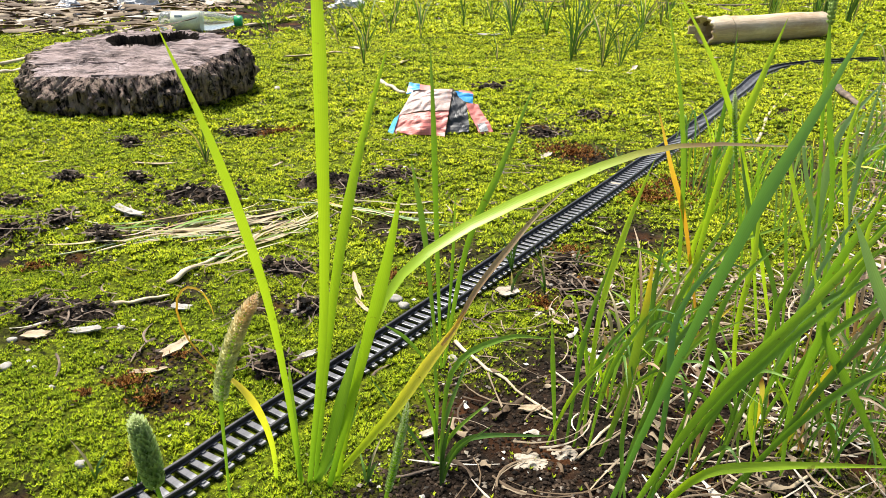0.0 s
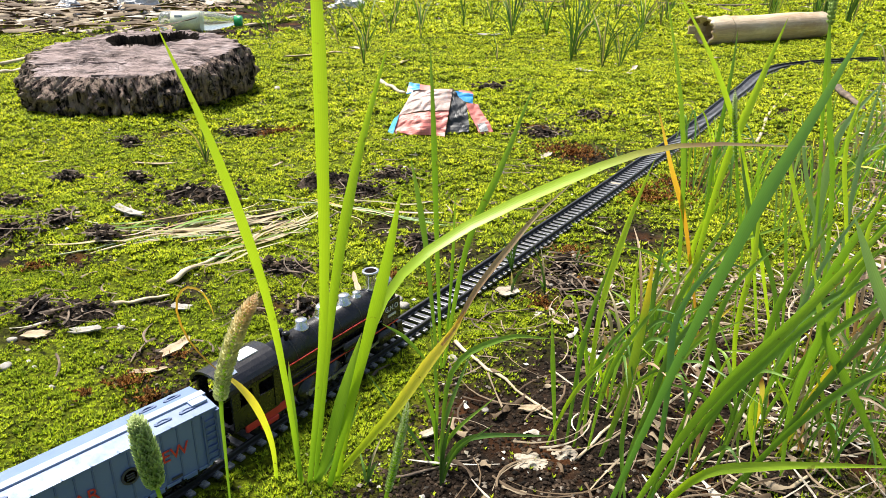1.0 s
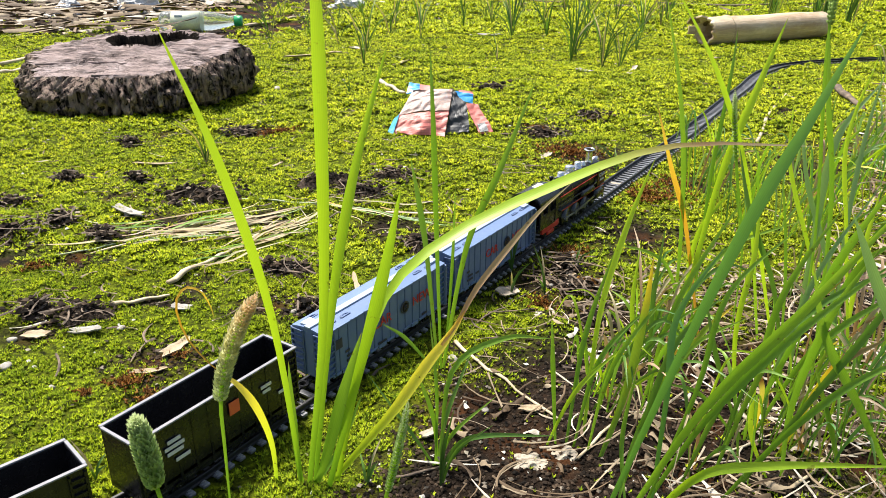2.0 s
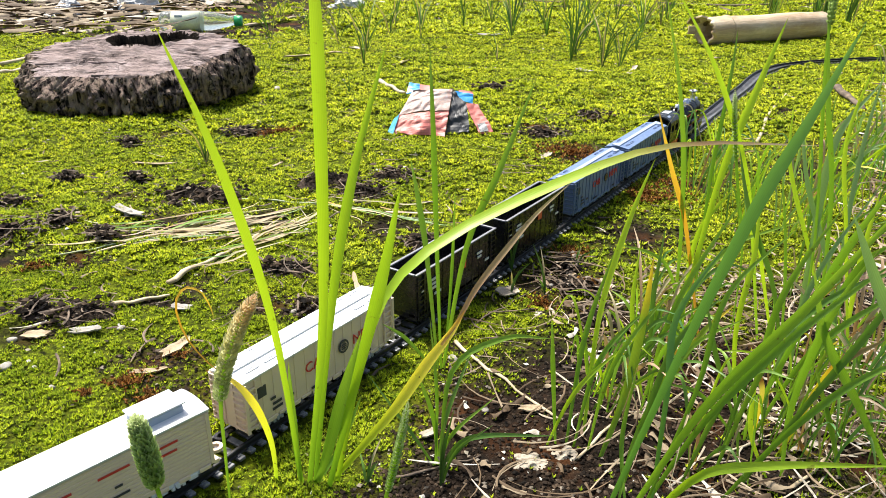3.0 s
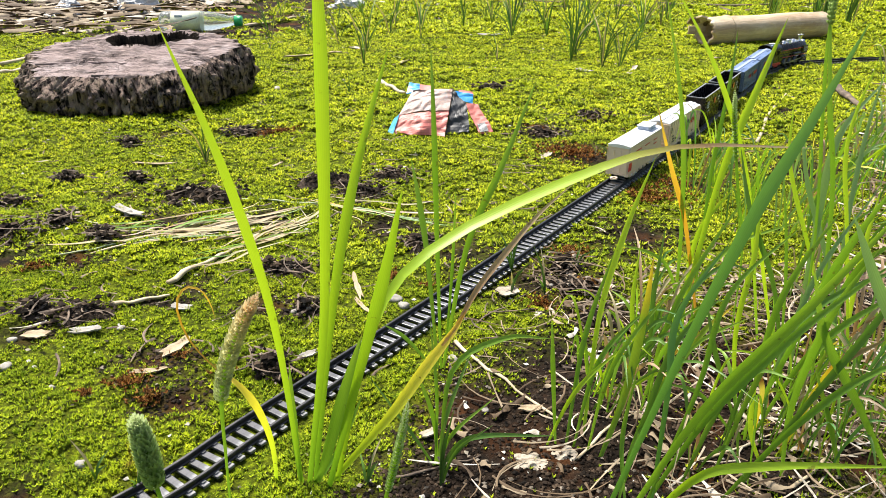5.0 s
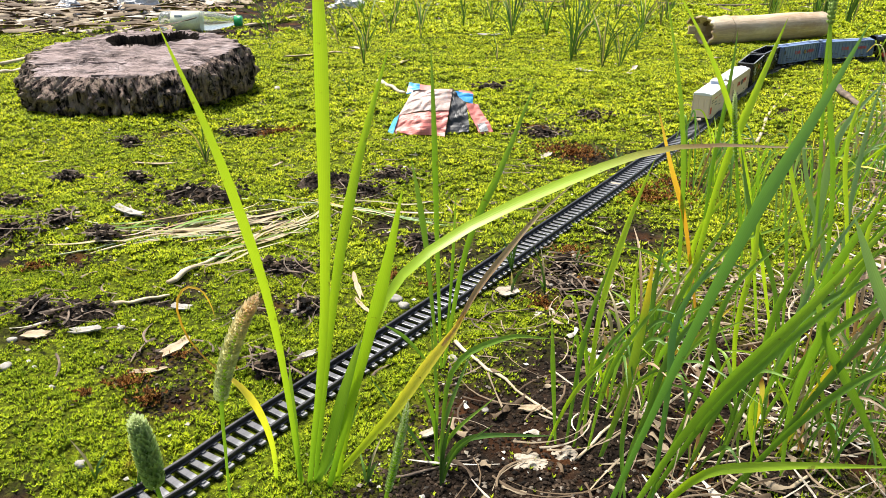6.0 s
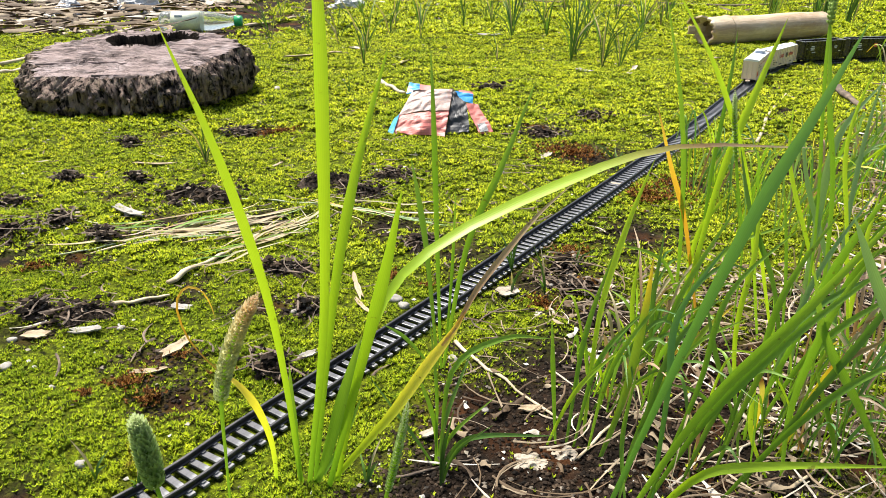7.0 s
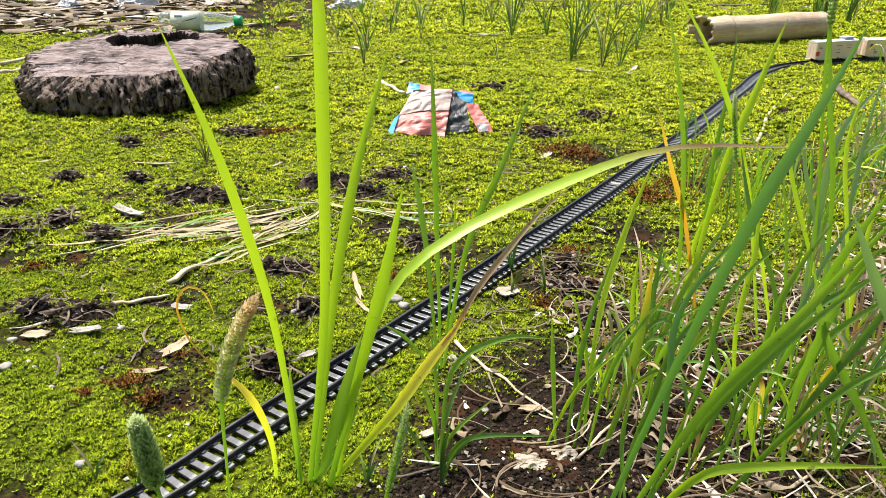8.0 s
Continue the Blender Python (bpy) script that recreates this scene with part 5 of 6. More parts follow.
# ---- cut bamboo culm ----
def make_bamboo():
    skin = surface("dry_bamboo_skin", (0.42, 0.27, 0.15), (0.74, 0.58, 0.40), 16, 0.5, relief=0.5, dist=0.002, stretch=(0.25, 2.0, 2.0), wear=(0.72, 0.62, 0.47))
    inner = surface("bamboo_inside", (0.12, 0.08, 0.05), (0.35, 0.25, 0.15), 30, 0.8, relief=0.6)
    thing = tagged(new("bamboo_culm"), "dry cut bamboo pole section with a split end on moss", "bamboo")
    bm = bmesh.new()
    seg, L, rings = 40, 0.385, []
    rng = np.random.default_rng(3)
    jag = rng.uniform(0, 1, seg)
    prof = []
    for j in range(40):
        x = L * j / 39
        r = 0.0335 + 0.003 * math.exp(-((x - 0.060) / 0.006) ** 2) - 0.003 * math.exp(-((x - 0.071) / 0.004) ** 2) + 0.001 * math.sin(x * 30)
        prof.append((x, r))
    outer = [[bm.verts.new((x - (0.012 * jag[i] * (1 - j / 4) if j < 4 else 0), r * math.cos(2 * math.pi * i / seg), r * math.sin(2 * math.pi * i / seg))) for i in range(seg)] for j, (x, r) in enumerate(prof)]
    inn = [[bm.verts.new((v.co.x + 0.0005, v.co.y * 0.80, v.co.z * 0.80)) for v in ring] for ring in outer]
    for group, flip in ((outer, False), (inn, True)):
        for a, b in zip(group, group[1:]):
            for i in range(seg):
                j = (i + 1) % seg
                bm.faces.new((a[i], b[i], b[j], a[j]) if not flip else (a[i], a[j], b[j], b[i]))
    for a, b in ((outer[0], inn[0]), (outer[-1], inn[-1])):
        for i in range(seg):
            j = (i + 1) % seg
            bm.faces.new((a[i], a[j], b[j], b[i]))
    part("culm", bm, skin, thing, "pale tan bamboo wall", True)
    part("node_wall", lathe([(0.0, 0.062), (0.028, 0.062), (0.028, 0.066), (0.0, 0.066)], 24, "x"), inner, thing)
    part("node_ring", lathe([(0.0335, 0.056), (0.0372, 0.058), (0.0372, 0.0605), (0.0338, 0.0625)], 32, "x"), inner, thing, "dark scarred node ring", True)
    for k, (a, ln) in enumerate(((200, 0.034), (235, 0.022), (160, 0.026))):
        f = part("split_flap", box(-ln, 0.02, -0.010, 0.010, -0.0025, 0.0025, bevel=0.001), skin if k else inner, thing, "splintered strip at the broken end")
        f.matrix_basis = Matrix.Rotation(radians(a - 90), 4, "X") @ Matrix.Translation((0.0, 0, 0.031)) @ Matrix.Rotation(radians(14), 4, "Y")
    x0, y0 = 0.652, 1.955
    thing.matrix_basis = Matrix.Translation((x0, y0, 0.034)) @ Matrix.Rotation(math.atan2(0.164, 0.379), 4, "Z") @ Matrix.Rotation(radians(200), 4, "X")


make_bamboo()


# ---- torn snack packet ----
def make_packet():
    red = surface("packet_red_print", (0.55, 0.13, 0.11), (0.62, 0.23, 0.19), 60, 0.5, relief=0.3, dist=0.001)
    pale = surface("packet_pale_print", (0.46, 0.24, 0.20), (0.50, 0.44, 0.38), 170, 0.5, relief=0.4, dist=0.001, wear=(0.30, 0.35, 0.40))
    black = surface("packet_dark_lining", (0.012, 0.013, 0.016), (0.04, 0.044, 0.05), 40, 0.5)
    blue = surface("packet_blue_print", (0.03, 0.28, 0.65), (0.08, 0.42, 0.75), 60, 0.3)
    thing = tagged(new("snack_packet"), "torn crumpled red and white foil snack packet on moss", "packet")

    def sheet(name, nx, ny, f, mat, label, parent):
        """Crumpled sheet with real thickness."""
        bm = bmesh.new()
        lay = []
        for off in (0.0, -0.0006):
            lay.append([[bm.verts.new(Vector(f(i / nx, j / ny)) + Vector((0, 0, off))) for i in range(nx + 1)] for j in range(ny + 1)])
        for g, layer in enumerate(lay):
            for j in range(ny):
                for i in range(nx):
                    q = (layer[j][i], layer[j][i + 1], layer[j + 1][i + 1], layer[j + 1][i])
                    bm.faces.new(q if g == 0 else q[::-1])
        for j in range(ny):
            for i in (0, nx):
                bm.faces.new((lay[0][j][i], lay[0][j + 1][i], lay[1][j + 1][i], lay[1][j][i]))
        for i in range(nx):
            for j in (0, ny):
                bm.faces.new((lay[0][j][i], lay[0][j][i + 1], lay[1][j][i + 1], lay[1][j][i]))
        return part(name, bm, mat, parent, label)

    def crumple(x, y, k):
        """Sharp folds and finer wrinkles."""
        return 0.005 * (abs(2 * float(vnoise(x + 0.6 * y, y - 0.3 * x, 0.030, k)) - 1) - 0.4) + 0.003 * (abs(2 * float(vnoise(x - 0.5 * y, y, 0.012, k + 1)) - 1) - 0.4)

    def panel(name, corners, mat, label, seed, nx=22, ny=16, rough=1.0, bulge=0.0):
        """A crumpled four-cornered panel: near left, near right, far right, far left."""
        a, b, c, d = (Vector(q) for q in corners)

        def f(u, v):
            p = (a * (1 - u) + b * u) * (1 - v) + (d * (1 - u) + c * u) * v
            k = crumple(p.x + 3, p.y + p.z + 3, seed) * rough
            lift = bulge * math.sin(math.pi * u) * math.sin(math.pi * min(1, v * 0.9 + 0.1))
            edge = 0.004 * math.sin(9 * u + seed) * (1 - v) if name == "front_lower" else 0.0
            return (p.x + 0.4 * k, p.y - 0.5 * k + edge, max(0.001, p.z + 0.7 * k + lift))
        return sheet(name, nx, ny, f, mat, label, thing)

    panel("front_lower", ((-0.066, -0.018, 0.004), (0.008, -0.022, 0.003), (0.014, 0.014, 0.032), (-0.058, 0.012, 0.026)), red, "faded red lower front of the packet", 51, bulge=0.006)
    panel("front_upper", ((-0.058, 0.0118, 0.0262), (0.014, 0.0138, 0.0322), (0.020, 0.050, 0.056), (-0.040, 0.052, 0.052)), pale, "pale printed upper front of the packet", 51, bulge=0.006)
    panel("hem", ((-0.076, -0.012, 0.002), (-0.066, -0.0182, 0.0042), (-0.058, 0.0118, 0.0262), (-0.067, 0.014, 0.018)), blue, "blue crimped edge", 53, 6, 12, 0.5)
    panel("back", ((-0.040, 0.0522, 0.052), (0.020, 0.0502, 0.056), (0.036, 0.086, 0.004), (-0.054, 0.088, 0.004)), pale, "pale back of the packet", 54)
    panel("torn_opening", ((0.010, -0.012, 0.004), (0.044, -0.006, 0.006), (0.040, 0.030, 0.040), (0.020, 0.050, 0.055)), black, "dark inside of the torn packet", 55, 14, 14, 1.2)
    panel("red_strip", ((0.058, -0.012, 0.004), (0.078, -0.004, 0.006), (0.056, 0.040, 0.036), (0.038, 0.032, 0.038)), red, "torn red strip folded outward", 56, 10, 16, 0.6)
    panel("grey_print", ((0.0592, -0.0105, 0.0062), (0.0715, -0.0055, 0.0078), (0.0655, 0.0065, 0.0165), (0.0545, 0.0005, 0.0155)), surface("packet_grey_print", (0.12, 0.12, 0.12), (0.6, 0.6, 0.6), 500, 0.4), "small grey printed block", 56, 5, 5, 0.6)
    panel("corner_tip", ((-0.050, 0.056, 0.046), (-0.030, 0.056, 0.048), (-0.030, 0.074, 0.058), (-0.046, 0.076, 0.060)), blue, "blue crimped corner", 57, 8, 8, 0.6)
    panel("corner_edge", ((-0.034, 0.058, 0.050), (-0.010, 0.058, 0.052), (-0.012, 0.074, 0.056), (-0.038, 0.076, 0.058)), red, "red crimped edge", 58, 8, 6, 0.6)
    panel("corner_tip", ((0.022, 0.050, 0.040), (0.050, 0.048, 0.034), (0.050, 0.064, 0.044), (0.024, 0.064, 0.050)), blue, "blue crimped corner", 59, 8, 8, 0.6)
    panel("corner_edge", ((0.028, 0.062, 0.046), (0.051, 0.062, 0.042), (0.050, 0.074, 0.046), (0.030, 0.074, 0.050)), red, "red crimped edge", 60, 8, 6, 0.6)
    thing.matrix_basis = pose(-0.006, 1.082, gz(-0.006, 1.08) + 0.001, 0, 0, 0)


make_packet()

# ---- litter on the moss ----
CHIP = surface("dry_wood_chip", (0.32, 0.23, 0.13), (0.52, 0.41, 0.27), 120, 0.75, relief=0.6, dist=0.0008, stretch=(0.3, 1.5, 1))
GREYBIT = surface("grey_weathered_chip", (0.2, 0.18, 0.15), (0.42, 0.39, 0.35), 120, 0.8, relief=0.6, dist=0.0008, stretch=(0.3, 1.5, 1))
PALELEAF = surface("bleached_dead_leaf", (0.32, 0.26, 0.19), (0.52, 0.45, 0.35), 90, 0.7, relief=0.5, dist=0.0008)
REED = surface("dry_reed", (0.34, 0.25, 0.14), (0.6, 0.5, 0.33), 40, 0.7, relief=0.6, dist=0.0008, stretch=(0.2, 2, 2), wear=(0.66, 0.58, 0.44))
GREENREED = surface("half_dry_stem", (0.2, 0.26, 0.12), (0.42, 0.46, 0.27), 40, 0.6, relief=0.4, dist=0.0006, stretch=(0.2, 2, 2))
TWIG = surface("dark_twig", (0.05, 0.035, 0.025), (0.22, 0.16, 0.11), 60, 0.85, relief=0.8, dist=0.0008)
CLOD = surface("dark_soil_clod", (0.010, 0.008, 0.006), (0.09, 0.062, 0.045), 130, 0.92, relief=1.0, dist=0.003, spec=0.15, wear=(0.15, 0.11, 0.08))
STONE = surface("small_stone", (0.22, 0.2, 0.17), (0.45, 0.42, 0.37), 150, 0.7, relief=0.5, dist=0.0008)
PLASTICBAG = surface("dirty_clear_plastic", (0.45, 0.45, 0.46), (0.72, 0.73, 0.75), 30, 0.25, relief=0.8, dist=0.004)
litter_rng = random.Random(5)
HEAPS = []


def chip(x0, y0, x1, y1, width, mat):
    """A flat curled flake between two ends."""
    kinds = {CHIP: ("wood_chip", "pale dry wood chip lying on moss", "wood chip"), GREYBIT: ("bark_chip", "grey weathered chip lying on moss", "bark chip"), PALELEAF: ("dead_leaf", "bleached dead leaf piece on moss", "leaf")}
    name, label, cat = kinds[mat]
    L = max(math.hypot(x1 - x0, y1 - y0), 0.006)
    n, k = 7, 4
    bm = bmesh.new()
    curl, ph = litter_rng.uniform(0.02, 0.12), litter_rng.uniform(0, 6)
    lay = []
    for off in (0, -1):
        rows = []
        for i in range(n):
            u = i / (n - 1)
            w = width * (0.74 + 0.26 * math.sin(math.pi * u) + 0.10 * math.sin(9 * u + ph) + 0.14 * math.sin(23 * u + 2 * ph))
            th = min(0.0010, width * 0.14)
            rows.append([bm.verts.new((L * (u - 0.5) + 0.11 * L * math.sin(5 * v + ph) * (1 if i in (0, n - 1) else 0), (v - 0.5) * w, 0.0016 + curl * L * (2 * u - 1) ** 2 * 0.5 + width * 0.12 * (2 * v - 1) ** 2 + off * th)) for v in [j / (k - 1) for j in range(k)]])
        lay.append(rows)
    for g, rows in enumerate(lay):
        for i in range(n - 1):
            for j in range(k - 1):
                q = (rows[i][j], rows[i + 1][j], rows[i + 1][j + 1], rows[i][j + 1])
                bm.faces.new(q if g else q[::-1])
    for i in range(n - 1):
        for j in (0, k - 1):
            bm.faces.new((lay[0][i][j], lay[0][i + 1][j], lay[1][i + 1][j], lay[1][i][j]))
    for j in range(k - 1):
        for i in (0, n - 1):
            bm.faces.new((lay[0][i][j], lay[0][i][j + 1], lay[1][i][j + 1], lay[1][i][j]))
    ob = part(name, bm, mat)
    tagged(ob, label, cat, cat + " litter")
    x, y = (x0 + x1) / 2, (y0 + y1) / 2
    ob.matrix_basis = Matrix.Translation((x, y, gz(x, y) + 0.0012)) @ Matrix.Rotation(math.atan2(y1 - y0, x1 - x0), 4, "Z") @ Matrix.Rotation(litter_rng.uniform(-0.15, 0.15), 4, "X")


def stick(x0, y0, x1, y1, r, mat):
    """A slightly crooked tapered stem lying on the ground."""
    kinds = {REED: ("dry_reed", "dry tan reed stem lying on the moss", "reed"), GREENREED: ("cut_grass_stem", "half-dry grey-green stem lying on the moss", "stem"), TWIG: ("twig", "dark dead twig lying on the ground", "twig"), PALELEAF: ("pale_stick", "bleached pale stick on the ground", "stick")}
    name, label, cat = kinds[mat]
    L = math.hypot(x1 - x0, y1 - y0)
    ux, uy = (x1 - x0) / L, (y1 - y0) / L
    n, seg = 12, 7
    bm = bmesh.new()
    bend, ph = litter_rng.uniform(-0.035, 0.035) * L, litter_rng.uniform(0, 6)
    rings = []
    for i in range(n):
        u = i / (n - 1)
        side = bend * math.sin(math.pi * u) + min(0.004 * L, 0.0012) * math.sin(9 * u + ph)
        x, y = x0 + ux * L * u - uy * side, y0 + uy * L * u + ux * side
        rr = r * (1.0 - 0.45 * u) * (1 + 0.15 * math.sin(14 * u + ph))
        z = gz(x, y) + rr * 0.8 + 0.001
        rings.append([bm.verts.new((x - uy * rr * math.cos(a) - x0, y + ux * rr * math.cos(a) - y0, z + 0.7 * rr * math.sin(a))) for a in [2 * math.pi * j / seg for j in range(seg)]])
    for a, b in zip(rings, rings[1:]):
        for j in range(seg):
            bm.faces.new((a[j], b[j], b[(j + 1) % seg], a[(j + 1) % seg]))
    bm.faces.new(rings[0])
    bm.faces.new(rings[-1][::-1])
    ob = part(name, bm, mat, smooth=True)
    ob.location = (x0, y0, 0)
    tagged(ob, label, cat, cat + " litter")


def clod(x, y, r):
    """A ragged heap of dark soil and dead moss."""
    HEAPS.append((x, y, r))
    bm = bmesh.new()
    k = litter_rng.uniform(0, 50)
    seg, lev = 64, 20
    rings = []
    for j in range(lev + 1):
        q = j / lev
        ring = []
        for i in range(seg):
            a = 2 * math.pi * i / seg
            rim = 0.45 + 0.75 * float(vnoise(k + math.cos(a), k + math.sin(a), 0.55, 41)) + 0.35 * float(vnoise(k + math.cos(a) * 3, math.sin(a) * 3, 0.5, 42))
            px, py = 1.2 * r * q * rim * math.cos(a), r * q * rim * math.sin(a)
            z = r * 0.26 * (1 - q ** 2) * (0.15 + 1.25 * float(vnoise(px + k, py, r * 0.3, 43)) ** 1.5) + (1 - q ** 2) * (r * 0.34 * (float(vnoise(px + k, py, r * 0.13, 44)) - 0.3) + r * 0.30 * (float(vnoise(px + k, py, r * 0.06, 45)) - 0.4))
            ring.append(bm.verts.new((px, py, max(z, -0.003) if q < 1 else -0.003)))
        rings.append(ring)
    for a, b in zip(rings, rings[1:]):
        for i in range(seg):
            bm.faces.new((a[i], a[(i + 1) % seg], b[(i + 1) % seg], b[i]))
    bmesh.ops.remove_doubles(bm, verts=rings[0], dist=1e-6)
    bm.faces.new([v for v in rings[-1]][::-1])
    ob = part("soil_clod", bm, CLOD)
    ob.matrix_basis = Matrix.Translation((x, y, gz(x, y) + 0.0005)) @ Matrix.Rotation(litter_rng.uniform(-0.5, 0.5), 4, "Z")
    tagged(ob, "ragged dark clod of soil and dead moss", "soil clod", "soil clods")


def pebble(x, y, r):
    bm = bmesh.new()
    k = litter_rng.uniform(0, 90)
    for v in bmesh.ops.create_icosphere(bm, subdivisions=2, radius=r)["verts"]:
        v.co *= 0.8 + 0.45 * noise.noise(v.co * (0.9 / r) + Vector((k, 0, 0)))
        v.co.z *= 0.6
        v.co.x *= 1.25
    ob = part("pebble", bm, STONE, smooth=True)
    ob.matrix_basis = Matrix.Translation((x, y, gz(x, y) + r * 0.22)) @ Matrix.Rotation(k, 4, "Z")
    tagged(ob, "small pale pebble lying in the moss", "pebble", "pebbles")


def wiry(x, y, height, count):
    """A small sprout of thin upright blades."""
    ob = plant(x, y, "thin wiry dark green grass sprout in the moss", "grass sprouts")
    for i in range(int(count * 1.7)):
        a, lean = litter_rng.uniform(0, 6.28), litter_rng.uniform(0.12, 0.75)
        h = height * litter_rng.uniform(0.5, 1.6)
        dx, dy = math.cos(a) * lean * h, math.sin(a) * lean * h
        z = ob.location.z
        blade(ob, litter_rng.choice(("wiry", "wiry", "wiry", "dark", "straw")), 0.0013 + 0.011 * height,
              (x, y, z), (x + dx * 0.3, y + dy * 0.3, z + h * 0.5), (x + dx, y + dy, z + h * (1 - 0.25 * lean)))


chip(-0.197, 0.461, -0.185, 0.484, 0.009, CHIP)
chip(-0.209, 0.438, -0.188, 0.442, 0.0045, CHIP)
chip(-0.312, 0.495, -0.294, 0.496, 0.009, CHIP)
chip(-0.276, 0.495, -0.257, 0.500, 0.011, GREYBIT)
chip(-0.078, 0.600, -0.066, 0.554, 0.0045, CHIP)
chip(-0.071, 0.551, -0.058, 0.528, 0.004, CHIP)
chip(0.046, 0.565, 0.062, 0.571, 0.014, PALELEAF)
chip(-0.335, 1.667, -0.237, 1.735, 0.022, CHIP)
chip(-0.345, 0.753, -0.307, 0.726, 0.014, GREYBIT)
chip(-0.214, 0.535, -0.198, 0.531, 0.01, GREYBIT)
chip(-0.012, 0.365, -0.004, 0.371, 0.006, PALELEAF)
chip(0.048, 0.395, 0.061, 0.395, 0.006, CHIP)
chip(0.092, 2.043, 0.151, 2.045, 0.02, GREYBIT)
chip(0.355, 1.510, 0.399, 1.603, 0.012, PALELEAF)
chip(-0.393, 0.939, -0.339, 0.940, 0.007, CHIP)
chip(0.128, 0.951, 0.142, 0.977, 0.008, PALELEAF)
chip(-0.227, 1.891, -0.195, 1.848, 0.02, PALELEAF)
chip(0.194, 0.860, 0.209, 0.850, 0.006, PALELEAF)
chip(-0.101, 0.461, -0.090, 0.469, 0.006, GREYBIT)
chip(0.592, 1.710, 0.612, 1.726, 0.018, PALELEAF)
chip(-0.221, 0.910, -0.205, 0.934, 0.006, CHIP)
chip(0.270, 1.568, 0.293, 1.538, 0.015, GREYBIT)
chip(-0.101, 1.624, -0.080, 1.680, 0.012, CHIP)
stick(-0.263, 0.539, -0.224, 0.559, 0.0024, REED)
stick(-0.232, 0.579, -0.187, 0.675, 0.003, REED)
stick(-0.187, 0.675, -0.167, 0.756, 0.0022, REED)
stick(-0.351, 0.631, -0.256, 0.707, 0.0011, GREENREED)
stick(-0.324, 0.640, -0.179, 0.744, 0.0012, REED)
stick(-0.227, 0.805, -0.008, 0.741, 0.0013, GREENREED)
stick(-0.112, 0.766, -0.055, 0.830, 0.0016, TWIG)
stick(-0.140, 0.720, -0.059, 0.798, 0.0014, TWIG)
stick(-0.273, 0.689, -0.170, 0.755, 0.0018, REED)
stick(-0.285, 0.661, -0.203, 0.719, 0.0013, REED)
stick(-0.073, 0.462, -0.087, 0.450, 0.0012, TWIG)
stick(0.009, 0.486, 0.072, 0.385, 0.0016, REED)
stick(0.030, 0.529, 0.104, 0.549, 0.001, TWIG)
stick(0.020, 0.511, 0.086, 0.591, 0.001, TWIG)
stick(-0.930, 1.619, -0.797, 2.241, 0.006, REED)
stick(-0.874, 1.513, -0.854, 1.607, 0.006, REED)
stick(-0.121, 1.444, -0.067, 1.335, 0.006, PALELEAF)
stick(0.336, 3.081, 0.757, 2.775, 0.006, TWIG)
stick(0.777, 2.889, 1.416, 2.875, 0.008, TWIG)
stick(-0.574, 2.249, -0.407, 2.531, 0.006, REED)
stick(-0.544, 1.758, -0.408, 1.979, 0.003, REED)
stick(-0.319, 0.500, -0.298, 0.517, 0.0012, TWIG)
stick(-0.026, 0.333, 0.022, 0.353, 0.001, TWIG)
stick(0.076, 0.348, 0.147, 0.421, 0.0011, REED)
stick(0.187, 0.409, 0.192, 0.374, 0.002, PALELEAF)
stick(0.148, 0.353, 0.214, 0.386, 0.001, REED)
stick(0.191, 0.330, 0.266, 0.386, 0.0012, REED)
stick(0.249, 0.905, 0.279, 0.840, 0.0012, TWIG)
stick(0.500, 1.225, 0.569, 1.357, 0.0016, TWIG)
stick(0.712, 1.384, 0.685, 1.229, 0.008, TWIG)
stick(0.444, 1.052, 0.609, 1.357, 0.003, REED)
clod(-0.286, 0.814, 0.03)
clod(-0.258, 0.804, 0.026)
clod(-0.136, 0.856, 0.028)
clod(-0.092, 0.816, 0.022)
clod(-0.143, 0.617, 0.02)
clod(-0.299, 1.097, 0.02)
clod(0.230, 1.175, 0.022)
clod(-0.448, 0.869, 0.012)
clod(-0.424, 0.687, 0.022)
clod(-0.317, 0.529, 0.016)
clod(-0.279, 0.525, 0.016)
clod(-0.109, 0.536, 0.01)
clod(-0.116, 0.447, 0.011)
clod(-0.325, 0.674, 0.012)
clod(-0.382, 0.710, 0.012)
clod(-0.024, 0.677, 0.016)
clod(-0.462, 0.766, 0.015)
clod(-0.064, 0.878, 0.02)
clod(0.110, 0.626, 0.012)
clod(0.113, 0.580, 0.012)
clod(0.143, 1.078, 0.02)
clod(-0.433, 1.024, 0.012)
clod(-0.365, 0.863, 0.008)
clod(0.122, 0.525, 0.012)
clod(0.088, 1.396, 0.02)
pebble(-0.204, 0.348, 0.0042)
pebble(-0.259, 0.427, 0.003)
pebble(-0.228, 0.415, 0.0022)
pebble(-0.243, 0.504, 0.0036)
pebble(-0.358, 0.668, 0.0045)
pebble(-0.136, 0.712, 0.004)
pebble(-0.109, 0.537, 0.0055)
pebble(-0.116, 0.535, 0.005)
pebble(-0.325, 0.843, 0.004)
pebble(-0.116, 0.690, 0.004)
pebble(-0.039, 0.558, 0.006)
pebble(-0.031, 0.543, 0.005)
pebble(-0.332, 0.534, 0.0025)
pebble(0.185, 0.592, 0.005)
pebble(0.007, 0.462, 0.004)
pebble(0.027, 0.396, 0.003)
pebble(0.113, 0.614, 0.004)
pebble(-0.326, 0.742, 0.007)
pebble(-0.318, 0.490, 0.004)
pebble(-0.303, 0.452, 0.005)
pebble(-0.301, 1.378, 0.008)
pebble(-0.389, 0.666, 0.003)
pebble(0.093, 0.591, 0.003)
wiry(0.190, 2.212, 0.16, 7)
wiry(0.269, 2.721, 0.16, 6)
wiry(0.337, 1.648, 0.13, 7)
wiry(0.301, 1.779, 0.12, 6)
